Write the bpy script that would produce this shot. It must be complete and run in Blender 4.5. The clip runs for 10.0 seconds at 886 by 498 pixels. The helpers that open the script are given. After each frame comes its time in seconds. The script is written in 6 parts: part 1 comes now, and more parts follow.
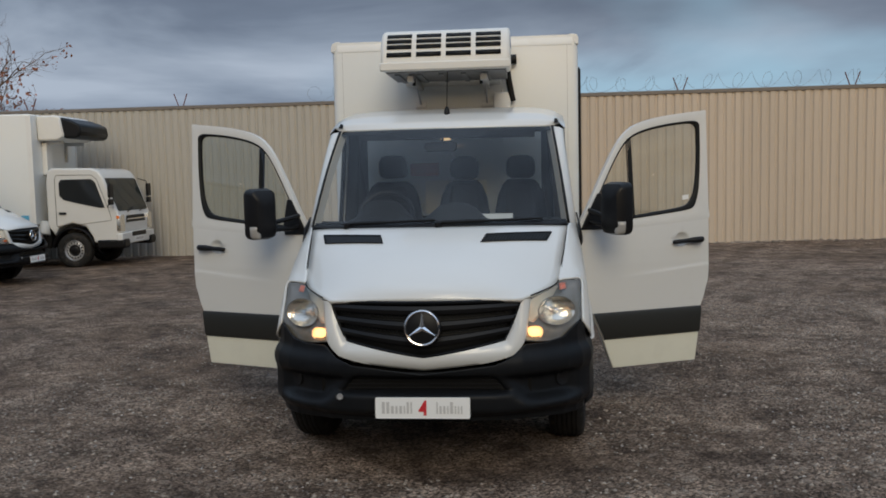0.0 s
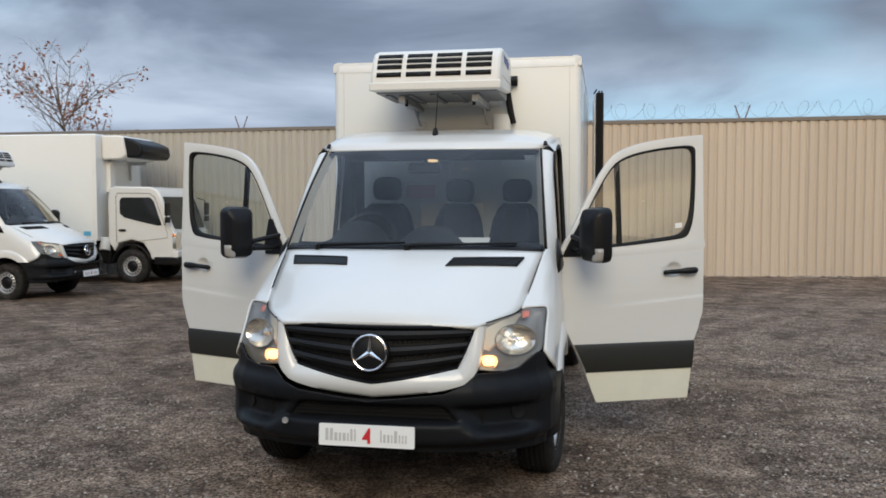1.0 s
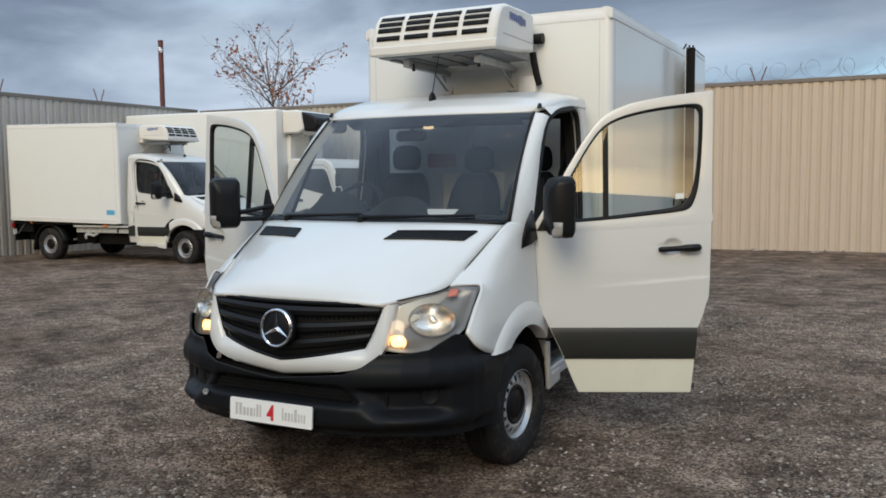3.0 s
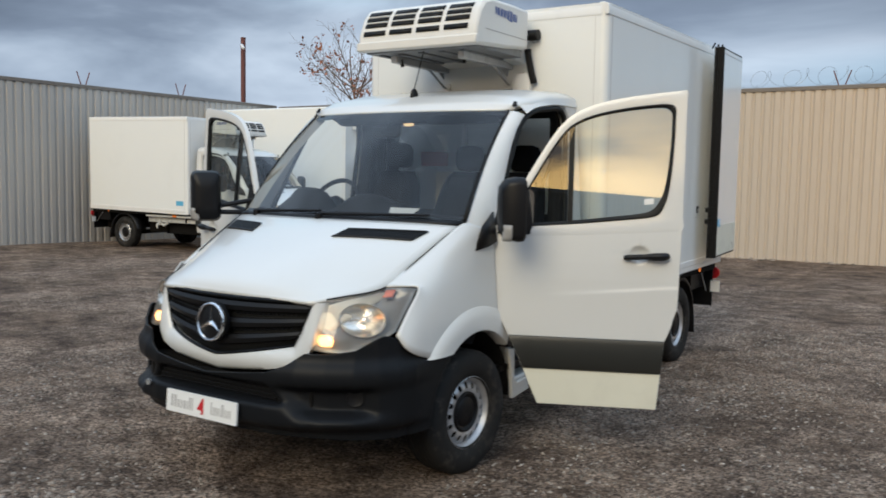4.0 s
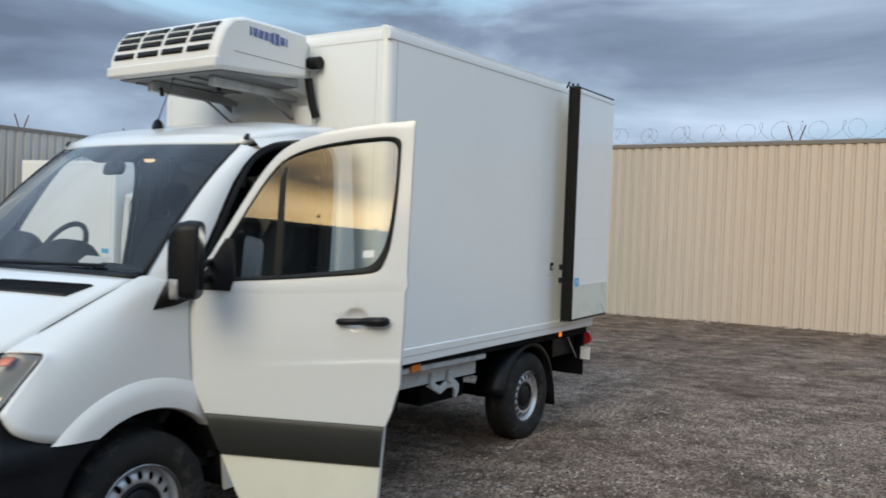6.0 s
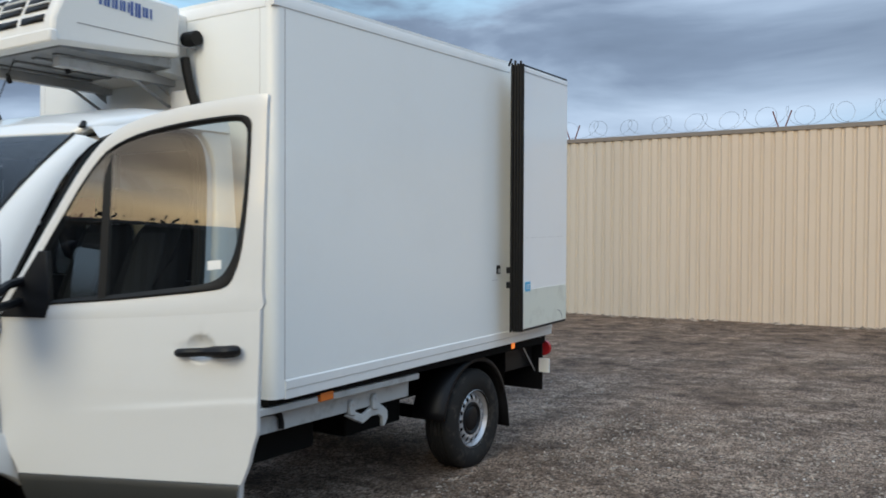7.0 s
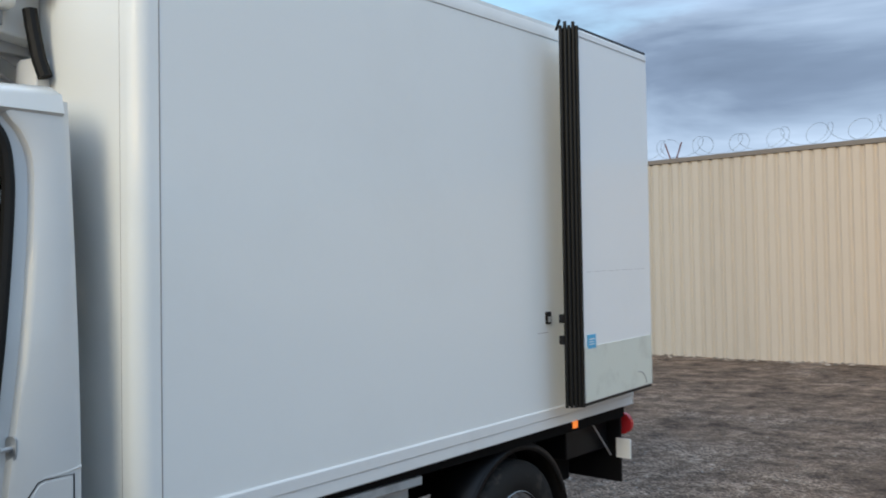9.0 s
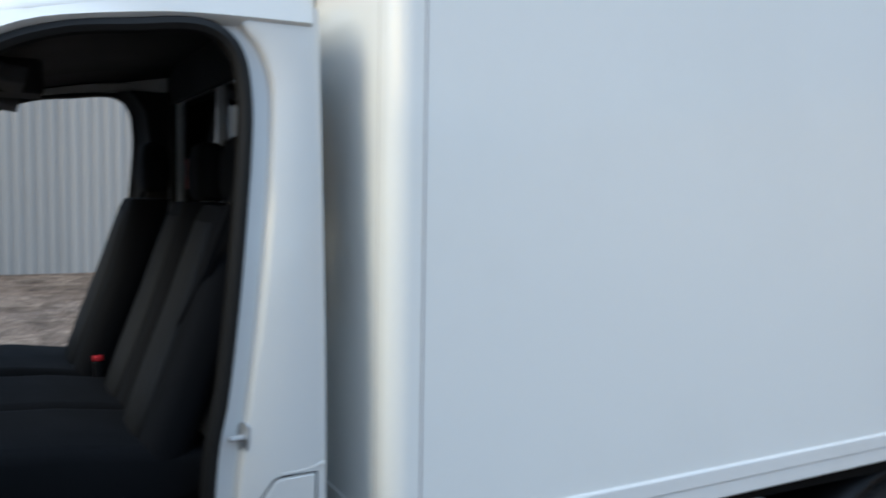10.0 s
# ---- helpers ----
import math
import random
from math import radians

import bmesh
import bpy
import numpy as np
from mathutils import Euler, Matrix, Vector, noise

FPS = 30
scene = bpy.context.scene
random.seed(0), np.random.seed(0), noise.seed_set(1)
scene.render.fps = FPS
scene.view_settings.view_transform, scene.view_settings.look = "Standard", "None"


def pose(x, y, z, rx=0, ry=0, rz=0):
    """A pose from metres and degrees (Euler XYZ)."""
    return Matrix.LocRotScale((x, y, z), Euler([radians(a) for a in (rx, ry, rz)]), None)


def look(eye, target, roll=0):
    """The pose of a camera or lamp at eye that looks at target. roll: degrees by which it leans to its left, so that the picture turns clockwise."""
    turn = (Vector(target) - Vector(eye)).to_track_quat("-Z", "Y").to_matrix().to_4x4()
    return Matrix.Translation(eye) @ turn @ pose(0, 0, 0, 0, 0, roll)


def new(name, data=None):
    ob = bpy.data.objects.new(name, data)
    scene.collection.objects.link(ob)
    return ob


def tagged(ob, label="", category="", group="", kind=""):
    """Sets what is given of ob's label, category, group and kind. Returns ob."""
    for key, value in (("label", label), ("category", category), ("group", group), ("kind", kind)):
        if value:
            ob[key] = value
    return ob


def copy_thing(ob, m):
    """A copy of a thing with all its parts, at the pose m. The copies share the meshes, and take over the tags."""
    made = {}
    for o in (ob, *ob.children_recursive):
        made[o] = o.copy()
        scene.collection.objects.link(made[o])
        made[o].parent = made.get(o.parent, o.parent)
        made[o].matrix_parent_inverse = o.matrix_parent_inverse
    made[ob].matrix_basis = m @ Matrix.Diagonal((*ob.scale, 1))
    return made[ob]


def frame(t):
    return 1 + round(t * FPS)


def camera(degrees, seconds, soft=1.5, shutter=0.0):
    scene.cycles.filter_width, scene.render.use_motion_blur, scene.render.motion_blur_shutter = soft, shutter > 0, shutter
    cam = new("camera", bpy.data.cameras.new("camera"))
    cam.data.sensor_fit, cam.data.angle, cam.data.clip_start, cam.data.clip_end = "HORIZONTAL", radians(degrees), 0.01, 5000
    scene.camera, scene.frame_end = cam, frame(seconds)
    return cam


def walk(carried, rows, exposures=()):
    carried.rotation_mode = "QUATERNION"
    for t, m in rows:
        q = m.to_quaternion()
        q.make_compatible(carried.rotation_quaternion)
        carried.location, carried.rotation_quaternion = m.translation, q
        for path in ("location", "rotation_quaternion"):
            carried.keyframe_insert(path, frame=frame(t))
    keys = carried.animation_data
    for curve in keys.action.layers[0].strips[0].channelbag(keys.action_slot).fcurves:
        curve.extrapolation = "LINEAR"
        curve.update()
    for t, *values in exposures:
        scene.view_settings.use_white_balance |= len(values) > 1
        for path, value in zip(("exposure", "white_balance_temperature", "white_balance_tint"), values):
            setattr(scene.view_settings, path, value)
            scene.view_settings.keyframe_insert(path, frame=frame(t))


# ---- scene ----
cam = camera(54.7, 10.0, 1.7, 0.4)
PATH = [
    (0, (0.568, -4.685, 1.733), (0.38, -2.701, 1.567), -1.3),
    (0.5, (0.832, -4.517, 1.705), (0.604, -2.536, 1.547), 1.3),
    (1, (1.233, -4.43, 1.697), (0.863, -2.468, 1.594), -0.1),
    (1.5, (1.617, -4.275, 1.711), (1.165, -2.33, 1.587), 0.9),
    (2, (1.923, -4.0, 1.693), (1.32, -2.096, 1.576), 1.9),
    (2.5, (2.346, -3.805, 1.658), (1.548, -1.976, 1.53), 0.0),
    (2.7, (2.519, -3.723, 1.694), (1.685, -1.912, 1.532), -0.0),
    (3.8, (3.248, -3.171, 1.655), (2.188, -1.481, 1.5), -0.5),
    (4, (3.388, -3.057, 1.68), (2.304, -1.384, 1.509), 1.0),
    (4.5, (3.654, -2.714, 1.648), (2.569, -1.041, 1.502), 1.4),
    (5, (3.93, -2.371, 1.664), (2.793, -0.728, 1.56), 1.0),
    (5.5, (4.18, -1.983, 1.685), (3.036, -0.344, 1.61), 1.5),
    (6, (4.221, -1.474, 1.681), (3.108, 0.187, 1.635), 2.1),
    (6.2, (4.233, -1.277, 1.678), (3.124, 0.386, 1.627), 1.3),
    (7.5, (4.054, -0.03, 1.676), (2.928, 1.623, 1.648), -0.4),
    (8, (3.944, 0.421, 1.694), (2.689, 1.978, 1.72), -0.5),
    (8.5, (3.685, 0.842, 1.691), (2.425, 2.396, 1.705), 0.7),
    (9, (3.495, 1.226, 1.669), (2.189, 2.741, 1.714), -0.9),
    (9.5, (3.218, 1.56, 1.668), (1.677, 2.835, 1.633), 0.1),
    (9.8, (3.038, 1.726, 1.72), (1.353, 2.798, 1.629), 0.7),
    (10, (2.928, 1.771, 1.771), (1.158, 2.692, 1.627), 0.9),
]
walk(cam, [(t, look(eye, target, roll)) for t, eye, target, roll in PATH],
     [(0.0, -0.36, 5900, 9), (0.5, 0.12, 5850, 9), (1.0, 0.14, 5850, 9), (1.5, 0.14, 5850, 9), (2.2, 0.09, 5850, 8), (4.0, 0.21, 5850, 7), (5.5, 0.26, 5700, 6), (7.5, 0.36, 5550, 6), (9.0, 0.39, 5500, 6), (9.5, 0.57, 5450, 6), (10.0, 0.66, 5350, 6)])
# ---- end of the walk

# ---- sky, sun and exposure ----
GLOW_AZ = -72.0                    # the brightest gap in the clouds
SUN_AZ, SUN_EL = -80.0, 32.0       # degrees: direction towards the low sun behind the camera (from +x, counter-clockwise), height
world = bpy.data.worlds.new("world")
scene.world = world
world.use_nodes = True
wn, wl = world.node_tree.nodes, world.node_tree.links
wn.clear()


def wnode(kind, **values):
    n = wn.new(kind)
    for k, v in values.items():
        if k in n.inputs:
            n.inputs[k].default_value = v
    return n


def wmath(op, a, b=0.0, clamp=False):
    n = wn.new("ShaderNodeMath")
    n.operation, n.use_clamp = op, clamp
    for i, v in enumerate((a, b)):
        if isinstance(v, (int, float)):
            n.inputs[i].default_value = v
        else:
            wl.new(v, n.inputs[i])
    return n.outputs[0]


def wmix(fac, a, b):
    n = wn.new("ShaderNodeMix")
    n.data_type = "RGBA"
    for slot, v in ((0, fac), (6, a), (7, b)):
        if isinstance(v, tuple):
            n.inputs[slot].default_value = (*v, 1)
        elif isinstance(v, (int, float)):
            n.inputs[slot].default_value = v
        else:
            wl.new(v, n.inputs[slot])
    return n.outputs[2]


def wramp(fac, stops):
    n = wn.new("ShaderNodeValToRGB")
    wl.new(fac, n.inputs[0])
    while len(n.color_ramp.elements) < len(stops):
        n.color_ramp.elements.new(0.5)
    for e, (p, c) in zip(n.color_ramp.elements, stops):
        e.position, e.color = p, (*c, 1)
    return n.outputs[0]


SKY_LEVEL = 1.0
sky = wn.new("ShaderNodeTexSky")
sky.sky_type = "NISHITA"
sky.sun_disc = False
sky.sun_elevation = radians(SUN_EL)
sky.sun_rotation = radians(90 - SUN_AZ)
sky.air_density, sky.dust_density, sky.ozone_density = 1.0, 1.0, 1.5
way = wn.new("ShaderNodeTexCoord").outputs["Generated"]
sep = wn.new("ShaderNodeSeparateXYZ")
wl.new(way, sep.inputs[0])
up = wmath("MAXIMUM", sep.outputs[2], 0.0)
low = wmath("ADD", up, 0.34)
flat = wn.new("ShaderNodeCombineXYZ")
wl.new(wmath("DIVIDE", sep.outputs[0], low), flat.inputs[0])
wl.new(wmath("DIVIDE", sep.outputs[1], low), flat.inputs[1])
stretch = wn.new("ShaderNodeMapping")
wl.new(flat.outputs[0], stretch.inputs[0])
stretch.inputs["Scale"].default_value = (0.72, 1.0, 1.0)
stretch.inputs["Location"].default_value = (3.1, 1.7, 0.4)
big = wnode("ShaderNodeTexNoise", Scale=0.75, Detail=4.0, Roughness=0.5, Distortion=0.15)
fine = wnode("ShaderNodeTexNoise", Scale=2.0, Detail=6.0, Roughness=0.50, Distortion=0.35)
layers = wn.new("ShaderNodeMapping")
wl.new(way, layers.inputs[0])
layers.inputs["Scale"].default_value = (1.15, 1.15, 4.6)
layers.inputs["Location"].default_value = (2.3, 0.9, 0.2)
wl.new(stretch.outputs[0], big.inputs["Vector"])
wl.new(layers.outputs[0], fine.inputs["Vector"])
# how close a direction lies to the bright low sun: 0 opposite, 1 towards it
toward = wmath("ADD", wmath("MULTIPLY", sep.outputs[0], math.cos(radians(GLOW_AZ)) * 0.5),
               wmath("ADD", wmath("MULTIPLY", sep.outputs[1], math.sin(radians(GLOW_AZ)) * 0.5), 0.5), True)
low_band = wramp(up, [(0.0, (0.8, 0.8, 0.8)), (0.20, (1, 1, 1)), (0.245, (0.6, 0.6, 0.6)), (0.295, (0.1, 0.1, 0.1)), (0.34, (0, 0, 0))])
high_band = wramp(up, [(0.0, (1, 1, 1)), (0.235, (1, 1, 1)), (0.285, (0.4, 0.4, 0.4)), (0.36, (0, 0, 0))])
main_glow = wmath("MULTIPLY", wmath("MULTIPLY", wmath("POWER", toward, 46.0), 1.35, True), low_band)
high_glow = wmath("MULTIPLY", wmath("POWER", toward, 40.0), high_band)
# a narrow golden strip between the trees and the cloud, further round
rim_band = wramp(up, [(0.0, (0.5, 0.5, 0.5)), (0.165, (0.5, 0.5, 0.5)), (0.185, (0.30, 0.30, 0.30)), (0.205, (0, 0, 0))])
glow = wmath("MAXIMUM", wmath("MAXIMUM", main_glow, high_glow), wmath("MULTIPLY", wmath("POWER", toward, 12.0), rim_band))
zenith = wmath("POWER", wmath("MULTIPLY", wmath("SUBTRACT", up, 0.27, True), 1.37), 0.55)
cloud_grey = wramp(fine.outputs[0], [(0.32, (0.145, 0.172, 0.218)), (0.45, (0.225, 0.260, 0.32)), (0.54, (0.36, 0.405, 0.47)), (0.66, (0.56, 0.605, 0.665))])
cloud_high = wramp(fine.outputs[0], [(0.30, (0.60, 0.71, 0.86)), (0.55, (0.91, 1.07, 1.28)), (0.72, (1.12, 1.30, 1.52))])
cloud_warm = wramp(fine.outputs[0], [(0.34, (0.45, 0.37, 0.31)), (0.44, (4.2, 2.55, 0.86)), (0.58, (8.2, 5.2, 1.9))])
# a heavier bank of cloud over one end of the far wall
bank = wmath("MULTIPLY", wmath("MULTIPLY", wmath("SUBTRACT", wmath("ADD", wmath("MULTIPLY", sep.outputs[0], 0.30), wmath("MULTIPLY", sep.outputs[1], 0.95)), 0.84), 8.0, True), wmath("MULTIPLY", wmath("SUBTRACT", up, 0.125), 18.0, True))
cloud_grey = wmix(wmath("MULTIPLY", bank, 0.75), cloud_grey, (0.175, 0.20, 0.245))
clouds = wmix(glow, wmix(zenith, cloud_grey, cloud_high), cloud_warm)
scaled = wn.new("ShaderNodeVectorMath")
scaled.operation = "SCALE"
wl.new(sky.outputs[0], scaled.inputs[0])
scaled.inputs["Scale"].default_value = 0.06
cover = wramp(big.outputs[0], [(0.28, (0, 0, 0)), (0.40, (1, 1, 1))])
cover_value = wn.new("ShaderNodeRGBToBW")
wl.new(cover, cover_value.inputs[0])
strip = wramp(up, [(0.0, (0, 0, 0)), (0.045, (0, 0, 0)), (0.075, (1, 1, 1)), (0.10, (1, 1, 1)), (0.145, (0, 0, 0))])
aside = wmath("MULTIPLY", wmath("MULTIPLY", wmath("ADD", sep.outputs[0], 0.26), 4.0, True), wmath("MULTIPLY", wmath("SUBTRACT", fine.outputs[0], 0.43), 7.0, True), True)
# a hole in the clouds over the far wall
spot = wn.new("ShaderNodeVectorMath")
spot.operation = "DISTANCE"
wl.new(flat.outputs[0], spot.inputs[0])
spot.inputs[1].default_value = (-1.03, 0.98, 0.0)
hole = wmath("MULTIPLY", wmath("SUBTRACT", wmath("ADD", wmath("MULTIPLY", fine.outputs[0], 2.2), -0.46), wmath("MULTIPLY", spot.outputs["Value"], 1.20)), 3.0, True)
hole = wmath("MULTIPLY", hole, wmath("MULTIPLY", wmath("SUBTRACT", up, 0.175), 12.0, True))
gap = wmath("SUBTRACT", 1.0, wmath("MAXIMUM", wmath("MULTIPLY", wmath("MULTIPLY", strip, aside), 0.7), wmath("MULTIPLY", hole, 0.80)), True)
bluish = wmix(0.8, scaled.outputs[0], (0.52, 0.78, 0.90))
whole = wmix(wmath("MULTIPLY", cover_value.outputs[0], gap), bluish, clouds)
back = wn.new("ShaderNodeBackground")
wl.new(whole, back.inputs[0])
back.inputs[1].default_value = SKY_LEVEL
wl.new(back.outputs[0], wn.new("ShaderNodeOutputWorld").inputs[0])

sun = new("sun", bpy.data.lights.new("sun", "SUN"))
sun.data.energy, sun.data.angle, sun.data.color = 1.5, radians(30), (1.0, 0.80, 0.51)
sun_to = Vector((math.cos(radians(SUN_AZ)) * math.cos(radians(SUN_EL)), math.sin(radians(SUN_AZ)) * math.cos(radians(SUN_EL)), math.sin(radians(SUN_EL))))
sun.matrix_world = look(sun_to * 60, (0, 0, 0))


# ---- materials ----
def material(name, colour, rough=0.5, metal=0.0, var=0.08, size=1.2, grain=60.0, bump=0.0, coat=0.0, dirt=None, dirt_amount=0.0, island=0.0, objects=0.0, spec=0.5, stretch=(1, 1, 1), coat_rough=0.06):
    m = bpy.data.materials.new(name)
    m.use_nodes = True
    t = m.node_tree
    n, l = t.nodes, t.links
    b = n["Principled BSDF"]
    b.inputs["Metallic"].default_value = metal
    b.inputs["Specular IOR Level"].default_value = spec
    b.inputs["Coat Weight"].default_value = coat
    b.inputs["Coat Roughness"].default_value = coat_rough
    c = n.new("ShaderNodeTexCoord")
    mp = n.new("ShaderNodeMapping")
    l.new(c.outputs["Object"], mp.inputs[0])
    mp.inputs["Scale"].default_value = stretch
    a = n.new("ShaderNodeTexNoise")
    a.inputs["Scale"].default_value, a.inputs["Detail"].default_value = size, 5
    f = n.new("ShaderNodeTexNoise")
    f.inputs["Scale"].default_value, f.inputs["Detail"].default_value = grain, 3
    for x in (a, f):
        l.new(mp.outputs[0], x.inputs["Vector"])

    def mixed(fac, one, two):
        x = n.new("ShaderNodeMix")
        x.data_type = "RGBA"
        l.new(fac, x.inputs[0])
        for i, v in ((6, one), (7, two)):
            if isinstance(v, tuple):
                x.inputs[i].default_value = (*v, 1)
            else:
                l.new(v, x.inputs[i])
        return x.outputs[2]

    lo = tuple(max(0.0, v * (1 - var)) for v in colour)
    hi = tuple(min(1.0, v * (1 + var)) for v in colour)
    out = mixed(a.outputs[0], lo, hi)
    out = mixed(f.outputs[0], out, mixed(a.outputs[0], hi, lo)) if var else out
    if dirt and dirt_amount:
        d = n.new("ShaderNodeTexNoise")
        d.inputs["Scale"].default_value, d.inputs["Detail"].default_value, d.inputs["Roughness"].default_value = size * 2.3, 8, 0.65
        l.new(mp.outputs[0], d.inputs["Vector"])
        r = n.new("ShaderNodeMapRange")
        l.new(d.outputs[0], r.inputs[0])
        r.inputs[1].default_value, r.inputs[2].default_value, r.inputs[4].default_value = 0.52, 0.75, dirt_amount
        out = mixed(r.outputs[0], out, dirt)
    if island or objects:
        info = n.new("ShaderNodeNewGeometry" if island else "ShaderNodeObjectInfo")
        r = n.new("ShaderNodeMapRange")
        l.new(info.outputs["Random Per Island" if island else "Random"], r.inputs[0])
        k = island or objects
        r.inputs[3].default_value, r.inputs[4].default_value = 1 - k, 1 + k
        h = n.new("ShaderNodeHueSaturation")
        l.new(out, h.inputs["Color"])
        l.new(r.outputs[0], h.inputs["Value"])
        out = h.outputs[0]
    l.new(out, b.inputs["Base Color"])
    r = n.new("ShaderNodeMapRange")
    l.new(a.outputs[0], r.inputs[0])
    r.inputs[3].default_value, r.inputs[4].default_value = rough * 0.85, min(1.0, rough * 1.15)
    l.new(r.outputs[0], b.inputs["Roughness"])
    if bump:
        u = n.new("ShaderNodeBump")
        u.inputs["Strength"].default_value, u.inputs["Distance"].default_value = 1.0, bump
        l.new(f.outputs[0], u.inputs["Height"])
        l.new(u.outputs[0], b.inputs["Normal"])
    return m


def clear_glass(name, tint, gloss_rough=0.0, ior=1.7):
    m = bpy.data.materials.new(name)
    m.use_nodes = True
    t = m.node_tree
    n, l = t.nodes, t.links
    n.remove(n["Principled BSDF"])
    tr, gl, fr, mx = (n.new(k) for k in ("ShaderNodeBsdfTransparent", "ShaderNodeBsdfGlossy", "ShaderNodeFresnel", "ShaderNodeMixShader"))
    tr.inputs[0].default_value = (*tint, 1)
    gl.inputs["Roughness"].default_value = gloss_rough
    fr.inputs[0].default_value = ior
    l.new(fr.outputs[0], mx.inputs[0])
    l.new(tr.outputs[0], mx.inputs[1])
    l.new(gl.outputs[0], mx.inputs[2])
    l.new(mx.outputs[0], n["Material Output"].inputs[0])
    return m


def glowing(name, colour, strength):
    m = bpy.data.materials.new(name)
    m.use_nodes = True
    b = m.node_tree.nodes["Principled BSDF"]
    b.inputs["Base Color"].default_value = (*colour, 1)
    b.inputs["Emission Color"].default_value = (*colour, 1)
    b.inputs["Emission Strength"].default_value = strength
    return m


GREY_DIRT = (0.30, 0.28, 0.24)
PAINT = material("white_vehicle_paint", (0.67, 0.67, 0.65), 0.30, var=0.015, size=0.8, coat=0.6, dirt=GREY_DIRT, dirt_amount=0.06)
CREAM_PAINT = material("cream_white_paint", (0.78, 0.77, 0.65), 0.34, var=0.02, size=1.5, coat=0.4, dirt=(0.34, 0.31, 0.25), dirt_amount=0.12)
PANEL = material("white_composite_panel", (0.80, 0.815, 0.80), 0.34, var=0.02, size=0.5, grain=25, bump=0.0002, coat=0.7, coat_rough=0.14, spec=0.3, dirt=GREY_DIRT, dirt_amount=0.05)
DOOR_WHITE = material("bright_white_door_panel", (0.88, 0.88, 0.865), 0.26, var=0.015, size=0.7, coat=0.4, dirt=GREY_DIRT, dirt_amount=0.04)
RAIL = material("white_coated_rail", (0.77, 0.77, 0.75), 0.35, var=0.03, size=1.5, dirt=GREY_DIRT, dirt_amount=0.12)
OLD_WHITE = material("aged_white_plastic", (0.74, 0.73, 0.69), 0.42, var=0.03, size=2.0, dirt=GREY_DIRT, dirt_amount=0.10)
DOOR_BASE = material("worn_cream_panel", (0.72, 0.72, 0.62), 0.40, var=0.04, size=2.5, dirt=(0.33, 0.31, 0.25), dirt_amount=0.35)
BUMPER = material("dark_textured_plastic", (0.008, 0.0088, 0.0105), 0.46, var=0.12, size=3, grain=220, bump=0.0004, dirt=(0.03, 0.028, 0.026), dirt_amount=0.2, spec=0.15)
BLACK = material("black_plastic", (0.007, 0.007, 0.008), 0.42, var=0.15, size=4, grain=200, bump=0.0003, spec=0.25)
TRIMBAND = material("charcoal_door_trim", (0.022, 0.023, 0.021), 0.36, var=0.1, size=3, grain=200, bump=0.0004)
RUBBER = material("black_rubber_seal", (0.007, 0.007, 0.007), 0.55, spec=0.25, var=0.2, size=5, grain=80, bump=0.0006)
TYRE = material("worn_tyre_rubber", (0.016, 0.0155, 0.015), 0.75, spec=0.25, var=0.25, size=6, grain=90, bump=0.001, dirt=(0.11, 0.092, 0.074), dirt_amount=0.6)
STEEL = material("silver_wheel_steel", (0.55, 0.555, 0.57), 0.38, metal=0.6, var=0.05, size=5, dirt=(0.2, 0.17, 0.14), dirt_amount=0.3)
CHROME = material("polished_chrome", (0.85, 0.85, 0.86), 0.10, metal=1.0, var=0.02)
GALV = material("galvanised_steel", (0.50, 0.51, 0.52), 0.45, metal=0.6, var=0.12, size=4, dirt=(0.15, 0.13, 0.11), dirt_amount=0.4)
CHASSIS = material("pale_grey_chassis_paint", (0.50, 0.51, 0.50), 0.5, var=0.08, size=3, dirt=(0.10, 0.085, 0.07), dirt_amount=0.5)
UNDER = material("dark_underbody", (0.010, 0.0095, 0.009), 0.9, spec=0.08, var=0.3, size=4, grain=40, bump=0.002)
FABRIC = material("black_seat_fabric", (0.0085, 0.009, 0.0105), 0.9, var=0.15, size=6, grain=40, spec=0.08)
DASH = material("grey_dashboard_plastic", (0.030, 0.032, 0.036), 0.7, var=0.1, size=4, grain=60, spec=0.2)
# seat fabric in a lighter tone, for the lit front of the backrests
FABRIC_LIT = material("lit_seat_fabric", (0.020, 0.021, 0.023), 0.9, var=0.15, size=6, grain=60, spec=0.1)
LINING = material("dark_grey_headlining", (0.017, 0.017, 0.018), 0.85, var=0.06, size=3)
INNER_CREAM = material("cream_bulkhead_board", (0.52, 0.49, 0.40), 0.7, var=0.05, size=3)
RED_LABEL = material("red_printed_label", (0.42, 0.07, 0.05), 0.5, var=0.04)
PAPER = material("white_paper", (0.82, 0.82, 0.80), 0.6, var=0.02)
RED_INK = material("red_print", (0.55, 0.02, 0.03), 0.45, var=0.03)
PALE_INK = material("pale_grey_print", (0.52, 0.51, 0.50), 0.5, var=0.1)
GREY_INK = material("grey_print", (0.34, 0.32, 0.31), 0.5, var=0.1)
BLUE_INK = material("blue_print", (0.06, 0.10, 0.30), 0.45, var=0.05)
BLUE_STICKER = material("pale_blue_sticker", (0.12, 0.42, 0.66), 0.45, var=0.06, size=20)
AMBER = material("orange_lamp_plastic", (0.75, 0.20, 0.03), 0.22, var=0.04)
RED_LENS = material("red_lamp_plastic", (0.45, 0.02, 0.025), 0.2, var=0.04)
AMBER_ON = glowing("lit_amber_lamp", (1.0, 0.50, 0.17), 3.2)
AMBER_DIM = glowing("lit_marker_lamp", (1.0, 0.24, 0.03), 0.6)
CABIN_LAMP = glowing("lit_cabin_lamp", (1.0, 0.62, 0.28), 1.1)
